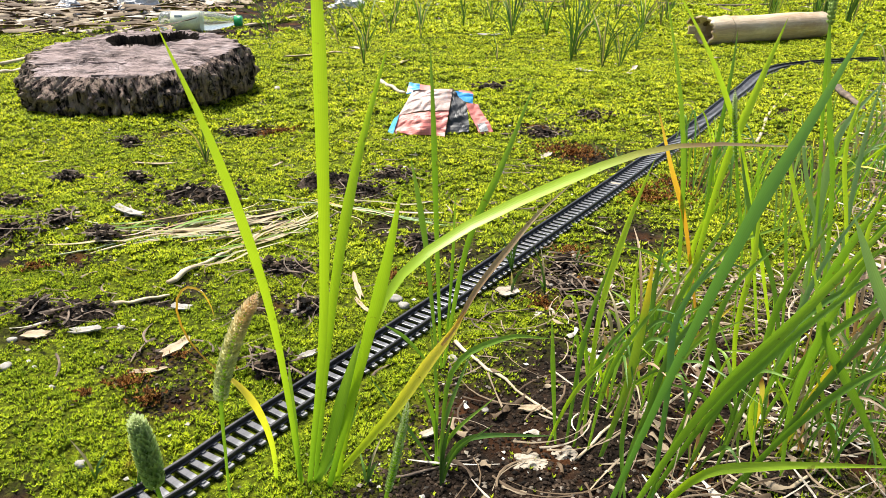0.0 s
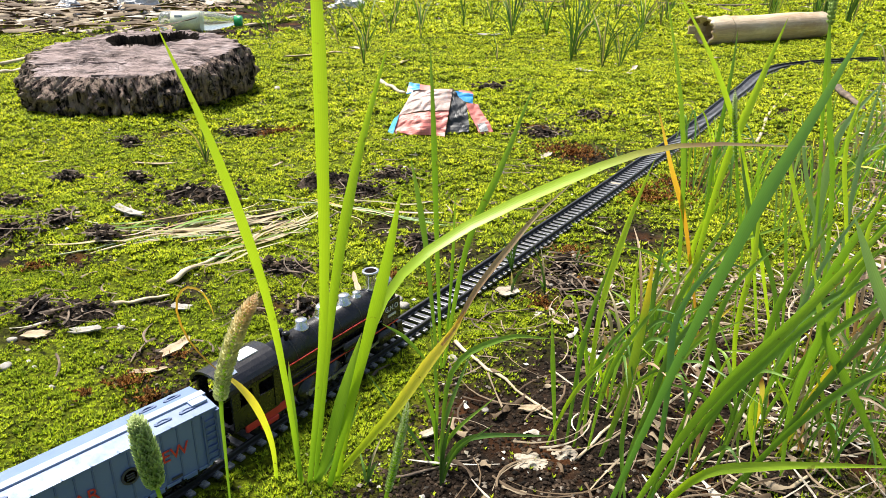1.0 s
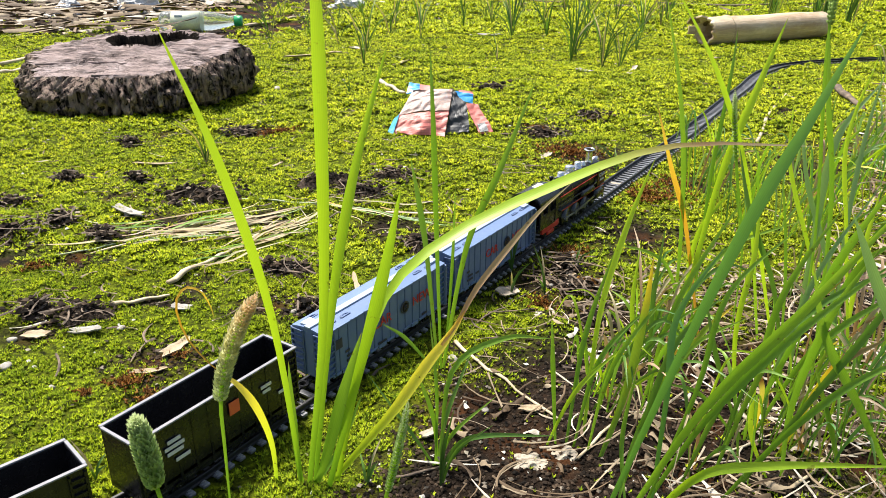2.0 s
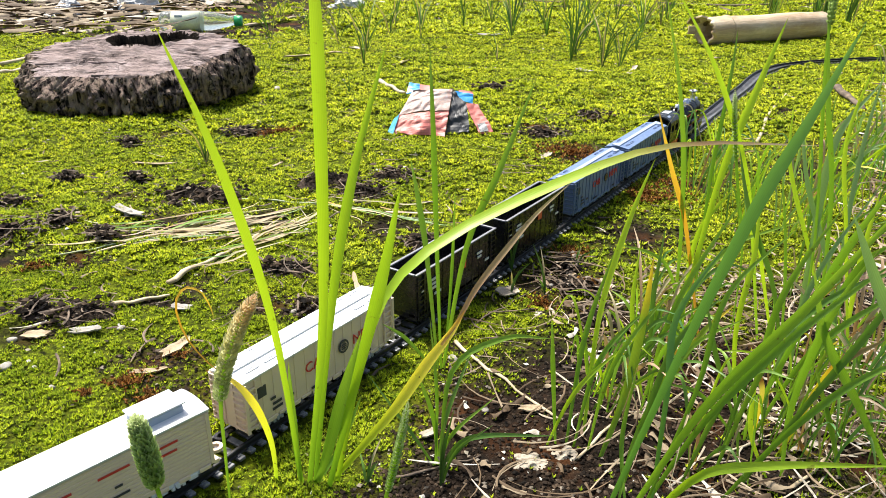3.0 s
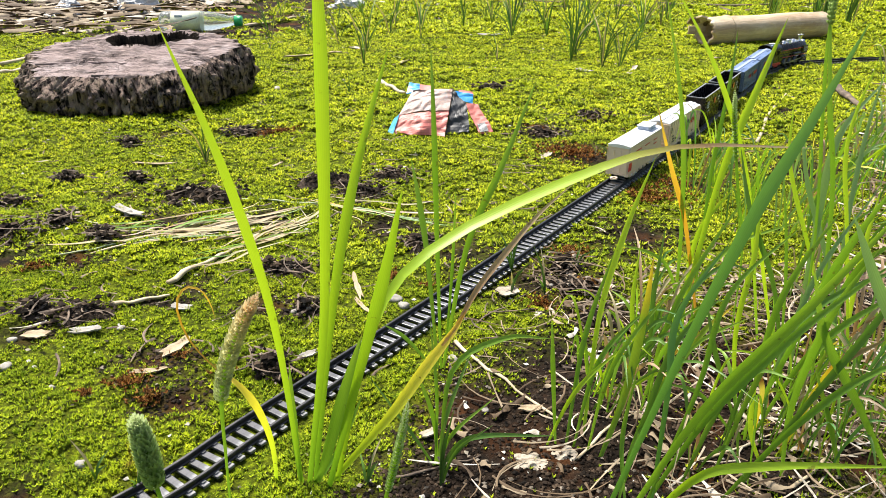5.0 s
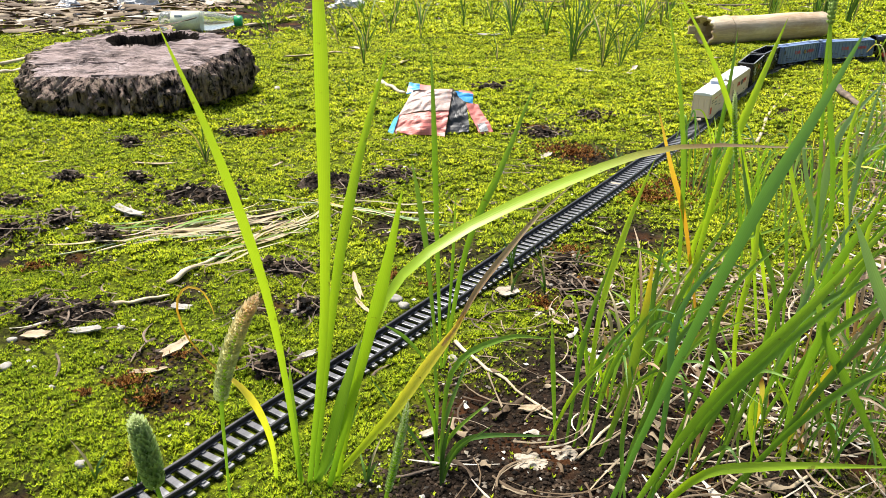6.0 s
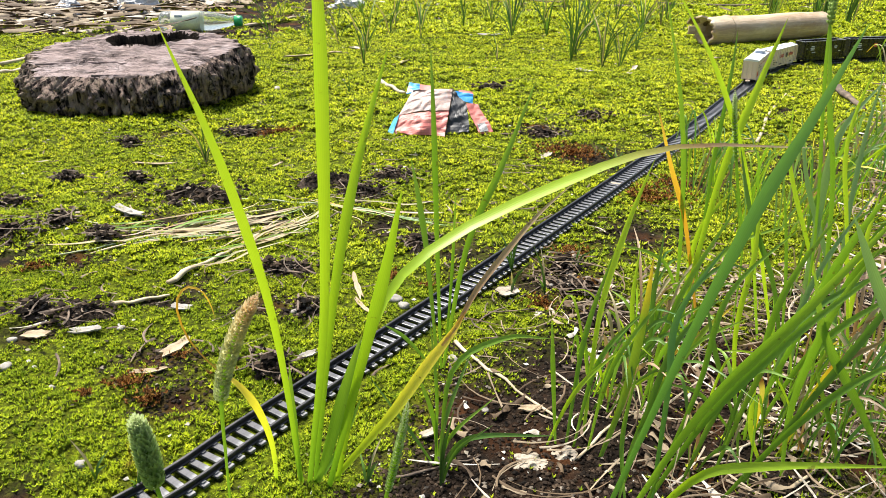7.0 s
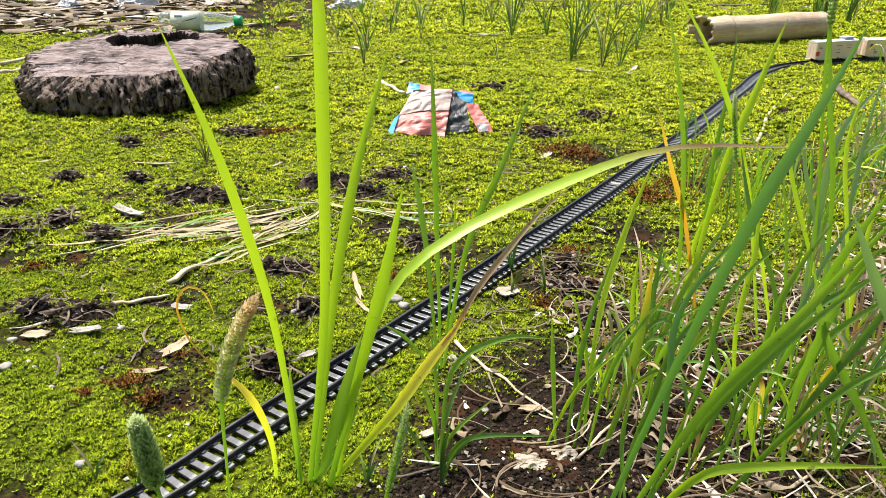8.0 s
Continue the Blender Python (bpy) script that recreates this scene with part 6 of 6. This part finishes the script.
wiry(-0.167, 1.623, 0.13, 4)
wiry(-0.058, 1.989, 0.1, 4)
wiry(0.269, 2.048, 0.1, 5)
wiry(0.360, 2.001, 0.12, 5)
wiry(0.131, 2.474, 0.1, 4)
wiry(-0.437, 1.978, 0.09, 4)
wiry(-0.305, 0.945, 0.05, 7)
wiry(0.450, 1.823, 0.07, 3)
wiry(-0.264, 2.536, 0.12, 4)
wiry(0.403, 2.640, 0.12, 5)
wiry(0.056, 2.268, 0.07, 4)
wiry(-0.165, 1.342, 0.03, 3)
wiry(-0.347, 2.138, 0.06, 3)
wiry(0.544, 2.164, 0.12, 5)
wiry(0.647, 2.352, 0.12, 5)
wiry(-0.139, 2.262, 0.1, 4)
wiry(0.061, 0.613, 0.035, 4)
wiry(0.216, 0.916, 0.03, 4)
wiry(0.085, 0.569, 0.03, 3)
wiry(-0.001, 0.329, 0.04, 4)
wiry(-0.192, 0.337, 0.018, 4)
wiry(-0.165, 0.328, 0.022, 4)
wiry(-0.041, 0.329, 0.02, 4)
wiry(0.294, 0.917, 0.025, 5)
wiry(0.117, 1.699, 0.05, 3)
wiry(0.526, 2.416, 0.12, 4)
wiry(-0.487, 2.382, 0.1, 4)
wiry(0.175, 2.026, 0.140, 6)
wiry(0.284, 1.733, 0.150, 7)
wiry(0.375, 1.650, 0.100, 5)
wiry(-0.180, 1.833, 0.120, 5)
wiry(-0.146, 2.123, 0.100, 4)
wiry(0.144, 2.377, 0.100, 5)
wiry(0.282, 2.252, 0.120, 6)
wiry(0.539, 2.143, 0.120, 6)
wiry(-0.362, 2.116, 0.080, 4)
wiry(-0.260, 1.937, 0.090, 4)
wiry(0.683, 2.423, 0.140, 6)
wiry(0.465, 2.564, 0.140, 6)
wiry(0.063, 2.581, 0.120, 5)
wiry(-0.067, 2.291, 0.100, 4)
wiry(-0.400, 1.802, 0.040, 3)
wiry(0.120, 0.626, 0.020, 4)
wiry(0.057, 0.569, 0.025, 4)


def bundle(x0, y0, x1, y1, count, seed):
    """A loose sheaf of cut dry grass lying on the moss."""
    rng = random.Random(seed)
    thing = tagged(new("dry_grass_sheaf"), "loose sheaf of cut half-dry grass lying on moss", "dry grass", "dry grass sheaves")
    thing.location = (x0, y0, 0)
    L = math.hypot(x1 - x0, y1 - y0)
    base = math.atan2(y1 - y0, x1 - x0)
    for i in range(count):
        u, a = rng.uniform(-0.05, 0.5), base + rng.gauss(0, 0.24)
        ln = L * rng.uniform(0.35, 0.75)
        ox, oy = (x1 - x0) * u + rng.gauss(0, 0.008), (y1 - y0) * u + rng.gauss(0, 0.012)
        pts = []
        for k in (0, 0.35, 0.7, 1.0):
            px, py = ox + ln * k * math.cos(a + 0.25 * rng.uniform(-1, 1) * k), oy + ln * k * math.sin(a)
            pts.append((px, py, gz(x0 + px, y0 + py) + 0.002 + rng.uniform(0, 0.007)))
        me = blade_mesh(pts, rng.uniform(0.0012, 0.0032), 0.3, 9, 0.0, (0.1, -0.3, 1.0))
        me.materials.append(LEAF[rng.choice(("straw", "straw", "brown", "straw", "dark", "mid"))])
        linked("straw", me, thing)


bundle(-0.300, 0.676, -0.155, 0.752, 26, 3)
bundle(-0.232, 0.622, -0.130, 0.742, 18, 4)
bundle(-0.147, 0.782, 0.010, 0.737, 9, 5)
bundle(-0.360, 0.664, -0.250, 0.700, 7, 6)
for sx, sy, ex, ey, sw in ((-0.262, 0.690, -0.196, 0.726, 0.008), (-0.232, 0.700, -0.176, 0.738, 0.007), (-0.214, 0.676, -0.160, 0.722, 0.006), (-0.246, 0.668, -0.190, 0.700, 0.005), (-0.180, 0.716, -0.140, 0.744, 0.007)):
    chip(sx, sy, ex, ey, sw, CHIP)


# ---- fuzzy seed heads ----
def seed_material(name, stops):
    m, nt, p = blank(name, 0.7, 0, 0.2)
    uv = nt.nodes.new("ShaderNodeUVMap")
    sep = nt.nodes.new("ShaderNodeSeparateXYZ")
    nt.links.new(uv.outputs["UV"], sep.inputs[0])
    geo = nt.nodes.new("ShaderNodeNewGeometry")
    col = mixed(nt, 1.0, ramp(nt, sep.outputs["Y"], stops), ramp(nt, geo.outputs["Random Per Island"], [(0.0, (0.6, 0.62, 0.55)), (1.0, (1.15, 1.1, 1.1))]), "MULTIPLY")
    nt.links.new(col, p.inputs["Base Color"])
    tr = nt.nodes.new("ShaderNodeBsdfTranslucent")
    nt.links.new(col, tr.inputs["Color"])
    mx = nt.nodes.new("ShaderNodeMixShader")
    mx.inputs[0].default_value = 0.45
    nt.links.new(p.outputs[0], mx.inputs[1])
    nt.links.new(tr.outputs[0], mx.inputs[2])
    nt.links.new(mx.outputs[0], nt.nodes["Material Output"].inputs["Surface"])
    return m


SEED_GREEN = seed_material("seed_head_green", [(0.0, (0.55, 0.72, 0.25)), (0.6, (0.66, 0.8, 0.38)), (1.0, (0.72, 0.8, 0.48))])
SEED_BROWN = seed_material("seed_head_brown", [(0.0, (0.70, 0.78, 0.40)), (0.5, (0.85, 0.82, 0.48)), (0.8, (0.92, 0.78, 0.5)), (1.0, (0.9, 0.72, 0.5))])


def seed_head(root, pts, r, start, mat, rows=56, label="fuzzy green seed spike"):
    """Overlapping scales round the upper part of a stem."""
    o = np.array(root.location)
    P = spline([np.array(p) - o for p in pts], 60)
    verts, faces, uvs = [], [], []
    for i in range(rows):
        f = start + (1 - start) * i / (rows - 1)
        p = P[min(59, int(f * 59))]
        t = P[min(59, int(f * 59) + 1)] - P[max(0, int(f * 59) - 1)]
        t /= np.linalg.norm(t)
        a0 = np.cross(t, (0.3, 1, 0.1))
        a0 /= np.linalg.norm(a0)
        b0 = np.cross(t, a0)
        u = i / (rows - 1)
        rr = r * (0.55 + 0.45 * math.sin(math.pi * min(1, 0.25 + 0.75 * u))) * (1.0 if u < 0.85 else (1 - u) / 0.15 * 0.7 + 0.3)
        for k in range(10):
            a = 2 * math.pi * k / 10 + i * 0.45 + litter_rng.uniform(-0.2, 0.2)
            d = math.cos(a) * a0 + math.sin(a) * b0
            s = np.cross(d, t)
            ln = rr * 1.5 * litter_rng.uniform(0.8, 1.2)
            base = p + d * rr * 0.12
            quad = (base, base + d * rr * 0.7 + t * ln * 0.35 + s * rr * 0.32, base + d * rr * 1.05 + t * ln * 0.8, base + d * rr * 0.7 + t * ln * 0.35 - s * rr * 0.32)
            n = len(verts)
            verts += quad
            faces.append((n, n + 1, n + 2, n + 3))
            uvs += [(0.5, u)] * 4
    me = mesh_of("seed_spike", verts, faces, [mat])
    me.uv_layers.new(name="UVMap").data.foreach_set("uv", np.array(uvs, dtype=np.float32).ravel())
    linked("seed_spike", me, root, None, label)


def seed_plant(mat, r, start, label, *pts):
    x, y = pts[0][0], pts[0][1]
    root = plant(x, y, label, "seeding grass stalks")
    P = ((x, y, root.location.z),) + pts[1:]
    blade(root, "mid", 0.0022, *P)
    seed_head(root, P, r, start, mat, label="fuzzy seed spike")
    return root


stalk_a = seed_plant(SEED_GREEN, 0.0047, 0.45, "grass stalk with a pale green fuzzy seed head", (-0.107, 0.252, 0), (-0.1163, 0.250, 0.0593), (-0.1191, 0.250, 0.0837), (-0.1215, 0.250, 0.1060))
seed_plant(SEED_GREEN, 0.0022, 0.45, "grass stalk with a small pale green seed head", (-0.034, 0.302, 0), (-0.0294, 0.300, 0.0157), (-0.0216, 0.300, 0.0490), (-0.0158, 0.300, 0.0792))
stalk_b = seed_plant(SEED_BROWN, 0.0040, 0.47, "grass stalk with a drying brown seed head", (-0.107, 0.302, 0), (-0.1050, 0.300, 0.0485), (-0.1030, 0.300, 0.0838), (-0.0932, 0.300, 0.1138), (-0.0817, 0.300, 0.1347))
seed_plant(SEED_GREEN, 0.0020, 0.80, "tall grass stalk with a ragged seed head", (0.216, 0.400, 0), (0.2120, 0.400, 0.1098), (0.2012, 0.400, 0.1910), (0.1959, 0.400, 0.2315), (0.1975, 0.405, 0.2616))
seed_plant(SEED_GREEN, 0.0019, 0.62, "tall grass stalk with a pale seed head", (0.216, 0.500, 0), (0.2138, 0.500, 0.0686), (0.2026, 0.500, 0.1194), (0.1943, 0.500, 0.1601), (0.1907, 0.500, 0.1853))


# ---- the thicket beside the track ----
def thicket(x, y, count, height, spread, width, kinds, seed):
    rng = random.Random(seed)
    root = plant(x, y, "dense clump of green and yellowing grass on bare soil", "grass clumps")
    z = root.location.z
    for i in range(count):
        a = rng.uniform(0, 6.28)
        bx, by = x + rng.uniform(-1, 1) * 0.018, y + rng.uniform(-1, 1) * 0.018
        h = height * rng.uniform(0.45, 1.1)
        lean = spread * rng.uniform(0.1, 1.0)
        dx, dy = math.cos(a) * lean * h + 0.22 * h, math.sin(a) * lean * h
        droop = rng.uniform(0.45, 1.0)
        blade(root, rng.choice(kinds), width * rng.uniform(0.6, 1.3), (bx, by, z), (bx + dx * 0.25, by + dy * 0.25, z + h * 0.5), (bx + dx * 0.6, by + dy * 0.6, z + h * 0.85), (bx + dx, by + dy, z + h * droop))


GREENS = ("mid", "dark", "bright", "mid", "dark", "blue", "straw", "yellowtip", "brown")
DRYISH = ("pale", "bright", "mid", "straw", "straw", "pale", "yellowtip")
thicket_rng = random.Random(21)
for i in range(13):
    thicket(thicket_rng.uniform(0.10, 0.31), thicket_rng.uniform(0.34, 0.52), 11, 0.080, 1.1, 0.0021, GREENS, 100 + i)
for i in range(12):
    thicket(thicket_rng.uniform(0.26, 0.50), thicket_rng.uniform(0.55, 0.85), 14, 0.11, 0.75, 0.0022, DRYISH + GREENS, 200 + i)
for i in range(13):
    ty = thicket_rng.uniform(0.85, 1.5)
    thicket(0.58 * ty + thicket_rng.uniform(-0.02, 0.14), ty, 16, 0.11, 0.8, 0.0027, DRYISH, 300 + i)
for i in range(16):
    thicket(thicket_rng.uniform(0.75, 1.9), thicket_rng.uniform(2.25, 3.2), 14, 0.22, 0.55, 0.0048, ("wiry", "dark", "wiry", "pale", "straw"), 400 + i)


# ---- loose stuff ----
def strips(name, n, place, length, width, mat, label, category, seed, lift=0.012):
    """Many thin curved dry straws in one mesh."""
    rng = np.random.default_rng(seed)
    V, F = [], []
    for i in range(n):
        x, y = place(rng)
        a, L = rng.uniform(0, 6.28), length * rng.uniform(0.4, 1.3)
        bend = rng.uniform(-0.8, 0.8)
        z0 = gz(x, y) + rng.uniform(0.0005, lift)
        up = rng.uniform(-0.15, 0.25)
        w = width * rng.uniform(0.5, 1.4)
        k = len(V)
        for j in range(7):
            u = j / 6 - 0.5
            b = a + bend * u
            px, py = x + L * u * math.cos(b), y + L * u * math.sin(b)
            nx, ny = -math.sin(b) * w / 2, math.cos(b) * w / 2
            pz = max(z0 + up * L * (u + 0.3) * 0.5, 0.0)
            tw = w * 0.35 * math.sin(6 * u + i)
            V += [(px - nx, py - ny, pz - tw), (px, py, pz + w * 0.3), (px + nx, py + ny, pz + tw)]
        for j in range(6):
            q = k + 3 * j
            F += [(q, q + 1, q + 4, q + 3), (q + 1, q + 2, q + 5, q + 4)]
    tagged(new(name, mesh_of(name, V, F, [mat], True)), label, category, kind="stuff")


def straw_material():
    m, nt, p = blank("loose_straw", 0.75, 0, 0.3)
    geo = nt.nodes.new("ShaderNodeNewGeometry")
    col = ramp(nt, geo.outputs["Random Per Island"], [(0.0, (0.07, 0.045, 0.025)), (0.45, (0.17, 0.115, 0.065)), (0.78, (0.34, 0.27, 0.18)), (1.0, (0.60, 0.55, 0.47))])
    nt.links.new(mixed(nt, 0.4, col, ramp(nt, noise_node(nt, 300, 3), [(0.3, (0.4, 0.4, 0.4)), (0.7, (1, 1, 1))]), "MULTIPLY"), p.inputs["Base Color"])
    return m


STRAW_MIX = straw_material()


def near_right(rng):
    while True:
        x, y = rng.uniform(0.0, 0.40), rng.uniform(0.30, 0.62)
        if side_of_line(x, y) > 0.045 and rng.uniform() < 0.12 + 2.6 * max(0, x - 0.06) + 1.2 * max(0, 0.42 - y):
            return x, y


def mid_right(rng):
    y = rng.uniform(0.55, 1.5)
    return 0.60 * y - 0.02 + abs(rng.normal(0, 0.14)), y


def far_left(rng):
    return rng.uniform(-2.0, -0.72), rng.uniform(2.05, 3.1)


def far_back(rng):
    return rng.uniform(-1.0, 2.4), rng.uniform(2.7, 4.3)


def anywhere(rng):
    y = rng.uniform(0.5, 2.6)
    return rng.uniform(-0.62, 0.5) * y, y


strips("straw_litter", 820, near_right, 0.05, 0.0009, STRAW_MIX, "tangled dry straw and dead grass on bare soil", "straw", 61)
strips("dead_leaf_litter", 420, near_right, 0.016, 0.0028, STRAW_MIX, "broken bits of dead leaf on bare soil", "dead leaves", 66, 0.006)
strips("straw_litter", 520, mid_right, 0.09, 0.0019, STRAW_MIX, "tangled dry straw under the grass clumps", "straw", 62, 0.02)
strips("dead_leaf_litter", 520, far_left, 0.20, 0.010, STRAW_MIX, "heaped dry bamboo leaves and sheaths", "dead leaves", 63, 0.035)
strips("dead_leaf_litter", 300, far_back, 0.10, 0.007, STRAW_MIX, "scattered dead leaves and twigs", "dead leaves", 64, 0.012)
strips("straw_litter", 360, anywhere, 0.03, 0.0012, STRAW_MIX, "loose bits of straw on the moss", "straw", 65, 0.003)


def open_moss(rng):
    y = 0.45 + 2.6 * rng.uniform() ** 1.2
    return rng.uniform(-0.62, 0.52) * y, y


strips("twig_litter", 700, open_moss, 0.028, 0.0013, TWIG, "dark dead bits of twig and leaf on the moss", "twigs", 67, 0.003)


def crumbs(name, n, size, place, stops, label, category, seed, lift=0.0):
    """Small rough grains, each an irregular octahedron."""
    rng = np.random.default_rng(seed)
    pts = place(rng, n)
    z = ground_z(pts[:, 0], pts[:, 1])
    s = size * rng.uniform(0.4, 1.5, n) * (0.6 + 0.5 * pts[:, 1])
    o = np.array([(1, 0, 0), (0, 1, 0), (-1, 0, 0), (0, -1, 0), (0, 0, 1), (0, 0, -1)], float)
    V = o[None] * rng.uniform(0.45, 1.3, (n, 6, 1)) * s[:, None, None]
    V[:, :, 2] *= 0.6
    yaw = rng.uniform(0, 6.28, n)
    c, q = np.cos(yaw)[:, None], np.sin(yaw)[:, None]
    X, Y = V[:, :, 0] * c - V[:, :, 1] * q, V[:, :, 0] * q + V[:, :, 1] * c
    V = np.stack([X + pts[:, :1], Y + pts[:, 1:], V[:, :, 2] + (z + s * 0.35 + lift * rng.uniform(0, 1, n) ** 2)[:, None]], -1)
    f = np.array([(0, 1, 4), (1, 2, 4), (2, 3, 4), (3, 0, 4), (1, 0, 5), (2, 1, 5), (3, 2, 5), (0, 3, 5)])
    m, nt, p = blank(name + "_grains", 0.9, 0, 0.12)
    geo = nt.nodes.new("ShaderNodeNewGeometry")
    nt.links.new(ramp(nt, geo.outputs["Random Per Island"], stops), p.inputs["Base Color"])
    me = mesh_of(name, V.reshape(-1, 3), (f[None] + 6 * np.arange(n)[:, None, None]).reshape(-1, 3).tolist(), [m])
    tagged(new(name, me), label, category, kind="stuff")


def bare_ground(rng, n):
    y = 0.3 + 1.5 * rng.uniform(size=n * 12) ** 1.7
    x = rng.uniform(-0.62, 0.66, n * 12) * y
    pick = np.flatnonzero((soil(x, y) > 0.3) & (off_line(x, y) > 0.017))[:n]
    return np.resize(np.stack([x[pick], y[pick]], -1), (n, 2))


def off_track(rng, n):
    y = 0.32 + 2.4 * rng.uniform(size=n * 3) ** 1.3
    x = rng.uniform(-0.64, 0.66, n * 3) * y
    pick = np.flatnonzero(off_line(x, y) > 0.02)[:n]
    return np.resize(np.stack([x[pick], y[pick]], -1), (n, 2))


crumbs("soil_crumbs", 15000, 0.0017, bare_ground, [(0.0, (0.006, 0.005, 0.004)), (0.6, (0.028, 0.019, 0.013)), (0.96, (0.08, 0.055, 0.036)), (1.0, (0.28, 0.24, 0.19))], "crumbled dark soil grains", "soil", 71)
def heaps(rng, n):
    """Crumbs strewn over and round the clods."""
    k = rng.integers(0, len(HEAPS), n)
    h = np.array(HEAPS)[k]
    q, a = np.abs(rng.normal(0, 0.55, n)), rng.uniform(0, 6.283, n)
    return np.stack([h[:, 0] + 1.5 * h[:, 2] * q * np.cos(a), h[:, 1] + 1.1 * h[:, 2] * q * np.sin(a)], -1)


def heap_straws(rng):
    h = HEAPS[rng.integers(0, len(HEAPS))]
    return h[0] + rng.normal(0, 0.7) * h[2], h[1] + rng.normal(0, 0.55) * h[2]


crumbs("clod_crumbs", 5200, 0.0030, heaps, [(0.0, (0.006, 0.005, 0.004)), (0.6, (0.03, 0.021, 0.015)), (0.93, (0.085, 0.06, 0.04)), (1.0, (0.3, 0.25, 0.2))], "dark crumbs of soil round the clods", "soil", 73, 0.011)
strips("clod_fibres", 420, heap_straws, 0.030, 0.0013, TWIG, "dark dead moss fibres on the clods", "dead moss", 68, 0.012)
crumbs("grit", 1300, 0.0018, off_track, [(0.0, (0.05, 0.04, 0.03)), (0.4, (0.3, 0.26, 0.2)), (1.0, (0.72, 0.7, 0.64))], "pale grit and small stones in the moss", "grit", 72)


# ---- heap by the stump: plastic bags ----
def bag(x, y, sx, sy, sz, label, mat, name="plastic_bag"):
    bm = bmesh.new()
    k = litter_rng.uniform(0, 90)
    for v in bmesh.ops.create_icosphere(bm, subdivisions=4, radius=1.0)["verts"]:
        d = 0.75 + 0.5 * noise.noise(v.co * 1.3 + Vector((k, 0, 0))) + 0.25 * abs(noise.noise(v.co * 4 + Vector((0, k, 0))))
        v.co = Vector((v.co.x * sx * d, v.co.y * sy * d, max(0.0, v.co.z * sz * d + sz * 0.2)))
    ob = part(name, bm, mat)
    ob.location = (x, y, gz(x, y) - 0.003)
    tagged(ob, label, name.split("_")[-1])


bag(-1.011, 2.601, 0.099, 0.059, 0.059, "crumpled dirty clear plastic bag on dead leaves", PLASTICBAG)
bag(-1.210, 2.577, 0.050, 0.050, 0.050, "crumpled white plastic scrap on dead leaves", PLASTICBAG)
bag(-0.350, 2.835, 0.074, 0.046, 0.037, "grey plastic scrap on the ground", PLASTICBAG)
bag(0.048, 0.346, 0.012, 0.010, 0.006, "bleached papery clump of dead leaves", PALELEAF, "leaf_clump")
bag(0.071, 0.352, 0.009, 0.008, 0.005, "bleached papery clump of dead leaves", PALELEAF, "leaf_clump")
bag(-1.301, 2.189, 0.051, 0.041, 0.062, "grey stone beside dead leaves", STONE, "field_stone")


def spline_at(ts, vs, t):
    """Smooth value at t through the points (ts, vs)."""
    g = np.gradient(np.array(vs), np.array(ts))
    i = min(max(int(np.searchsorted(ts, t)) - 1, 0), len(ts) - 2)
    h = ts[i + 1] - ts[i]
    u = (t - ts[i]) / h
    return (2 * u ** 3 - 3 * u * u + 1) * vs[i] + (u ** 3 - 2 * u * u + u) * h * g[i] + (3 * u * u - 2 * u ** 3) * vs[i + 1] + (u ** 3 - u * u) * h * g[i + 1]


def motions():
    # metres run along the line by the last wagon
    times = (-0.5, 0.0, 0.5, 1.0, 1.5, 3.0, 3.5, 4.0, 4.5, 6.0, 6.5, 7.0, 7.5, 8.0, 8.5)
    runs = (-0.200, -0.014, 0.173, 0.362, 0.545, 1.094, 1.271, 1.455, 1.640, 2.157, 2.338, 2.515, 2.685, 2.853, 3.020)

    def rows(offset, base):
        out = []
        for i in range(0, 33):
            t = i * 0.25
            s = float(spline_at(times, runs, t)) + offset
            a, b = on_line(s - base), on_line(s + base)
            m = (a + b) / 2
            out.append((t, Matrix.Translation((m[0], m[1], RAIL_TOP)) @ Matrix.Rotation(math.atan2(b[1] - a[1], b[0] - a[0]), 4, "Z")))
        return out
    for ob, offset, base in TRAIN:
        walk(ob, rows(offset, base))
    sway = ((0.0, 0.0), (1.5, -0.05), (3.2, -0.2), (4.2, -0.15), (5.2, 0.15), (6.2, 0.15), (7.0, 0.1), (7.6, 0.35), (8.0, 0.15))
    for root, gain in ((p1, 1.0), (p2, 0.5), (p6, 0.8), (p7, 0.7), (stalk_b, 0.8)):
        at = root.location.copy()
        walk(root, [(t, Matrix.Translation(at) @ Matrix.Rotation(radians(gain * a), 4, "Y")) for t, a in sway])


BLUE_LABEL = "blue-grey plastic toy boxcar with red lettering"
wagon_a = boxcar(BLUE, BLUE, BLUE_PALE, BLUE_SHADED, RED, DARKPRINT, BLUE_LABEL, BLUE_SHADED)
wagon_b = copy_thing(wagon_a, Matrix())
wagon_c = gondola()
wagon_d = copy_thing(wagon_c, Matrix())
wagon_e = boxcar(CREAM, WHITE, WHITE, CREAM, RED, DARKPRINT, "cream plastic toy boxcar with white roof and red lettering", WHITE)
wagon_f = caboose()
engine = locomotive()
TRAIN = [(wagon_f, 0.0, 0.035), (wagon_e, 0.148, 0.045), (wagon_d, 0.301, 0.035), (wagon_c, 0.432, 0.035), (wagon_b, 0.579, 0.045), (wagon_a, 0.726, 0.045), (engine, 0.884, 0.03)]

motions()
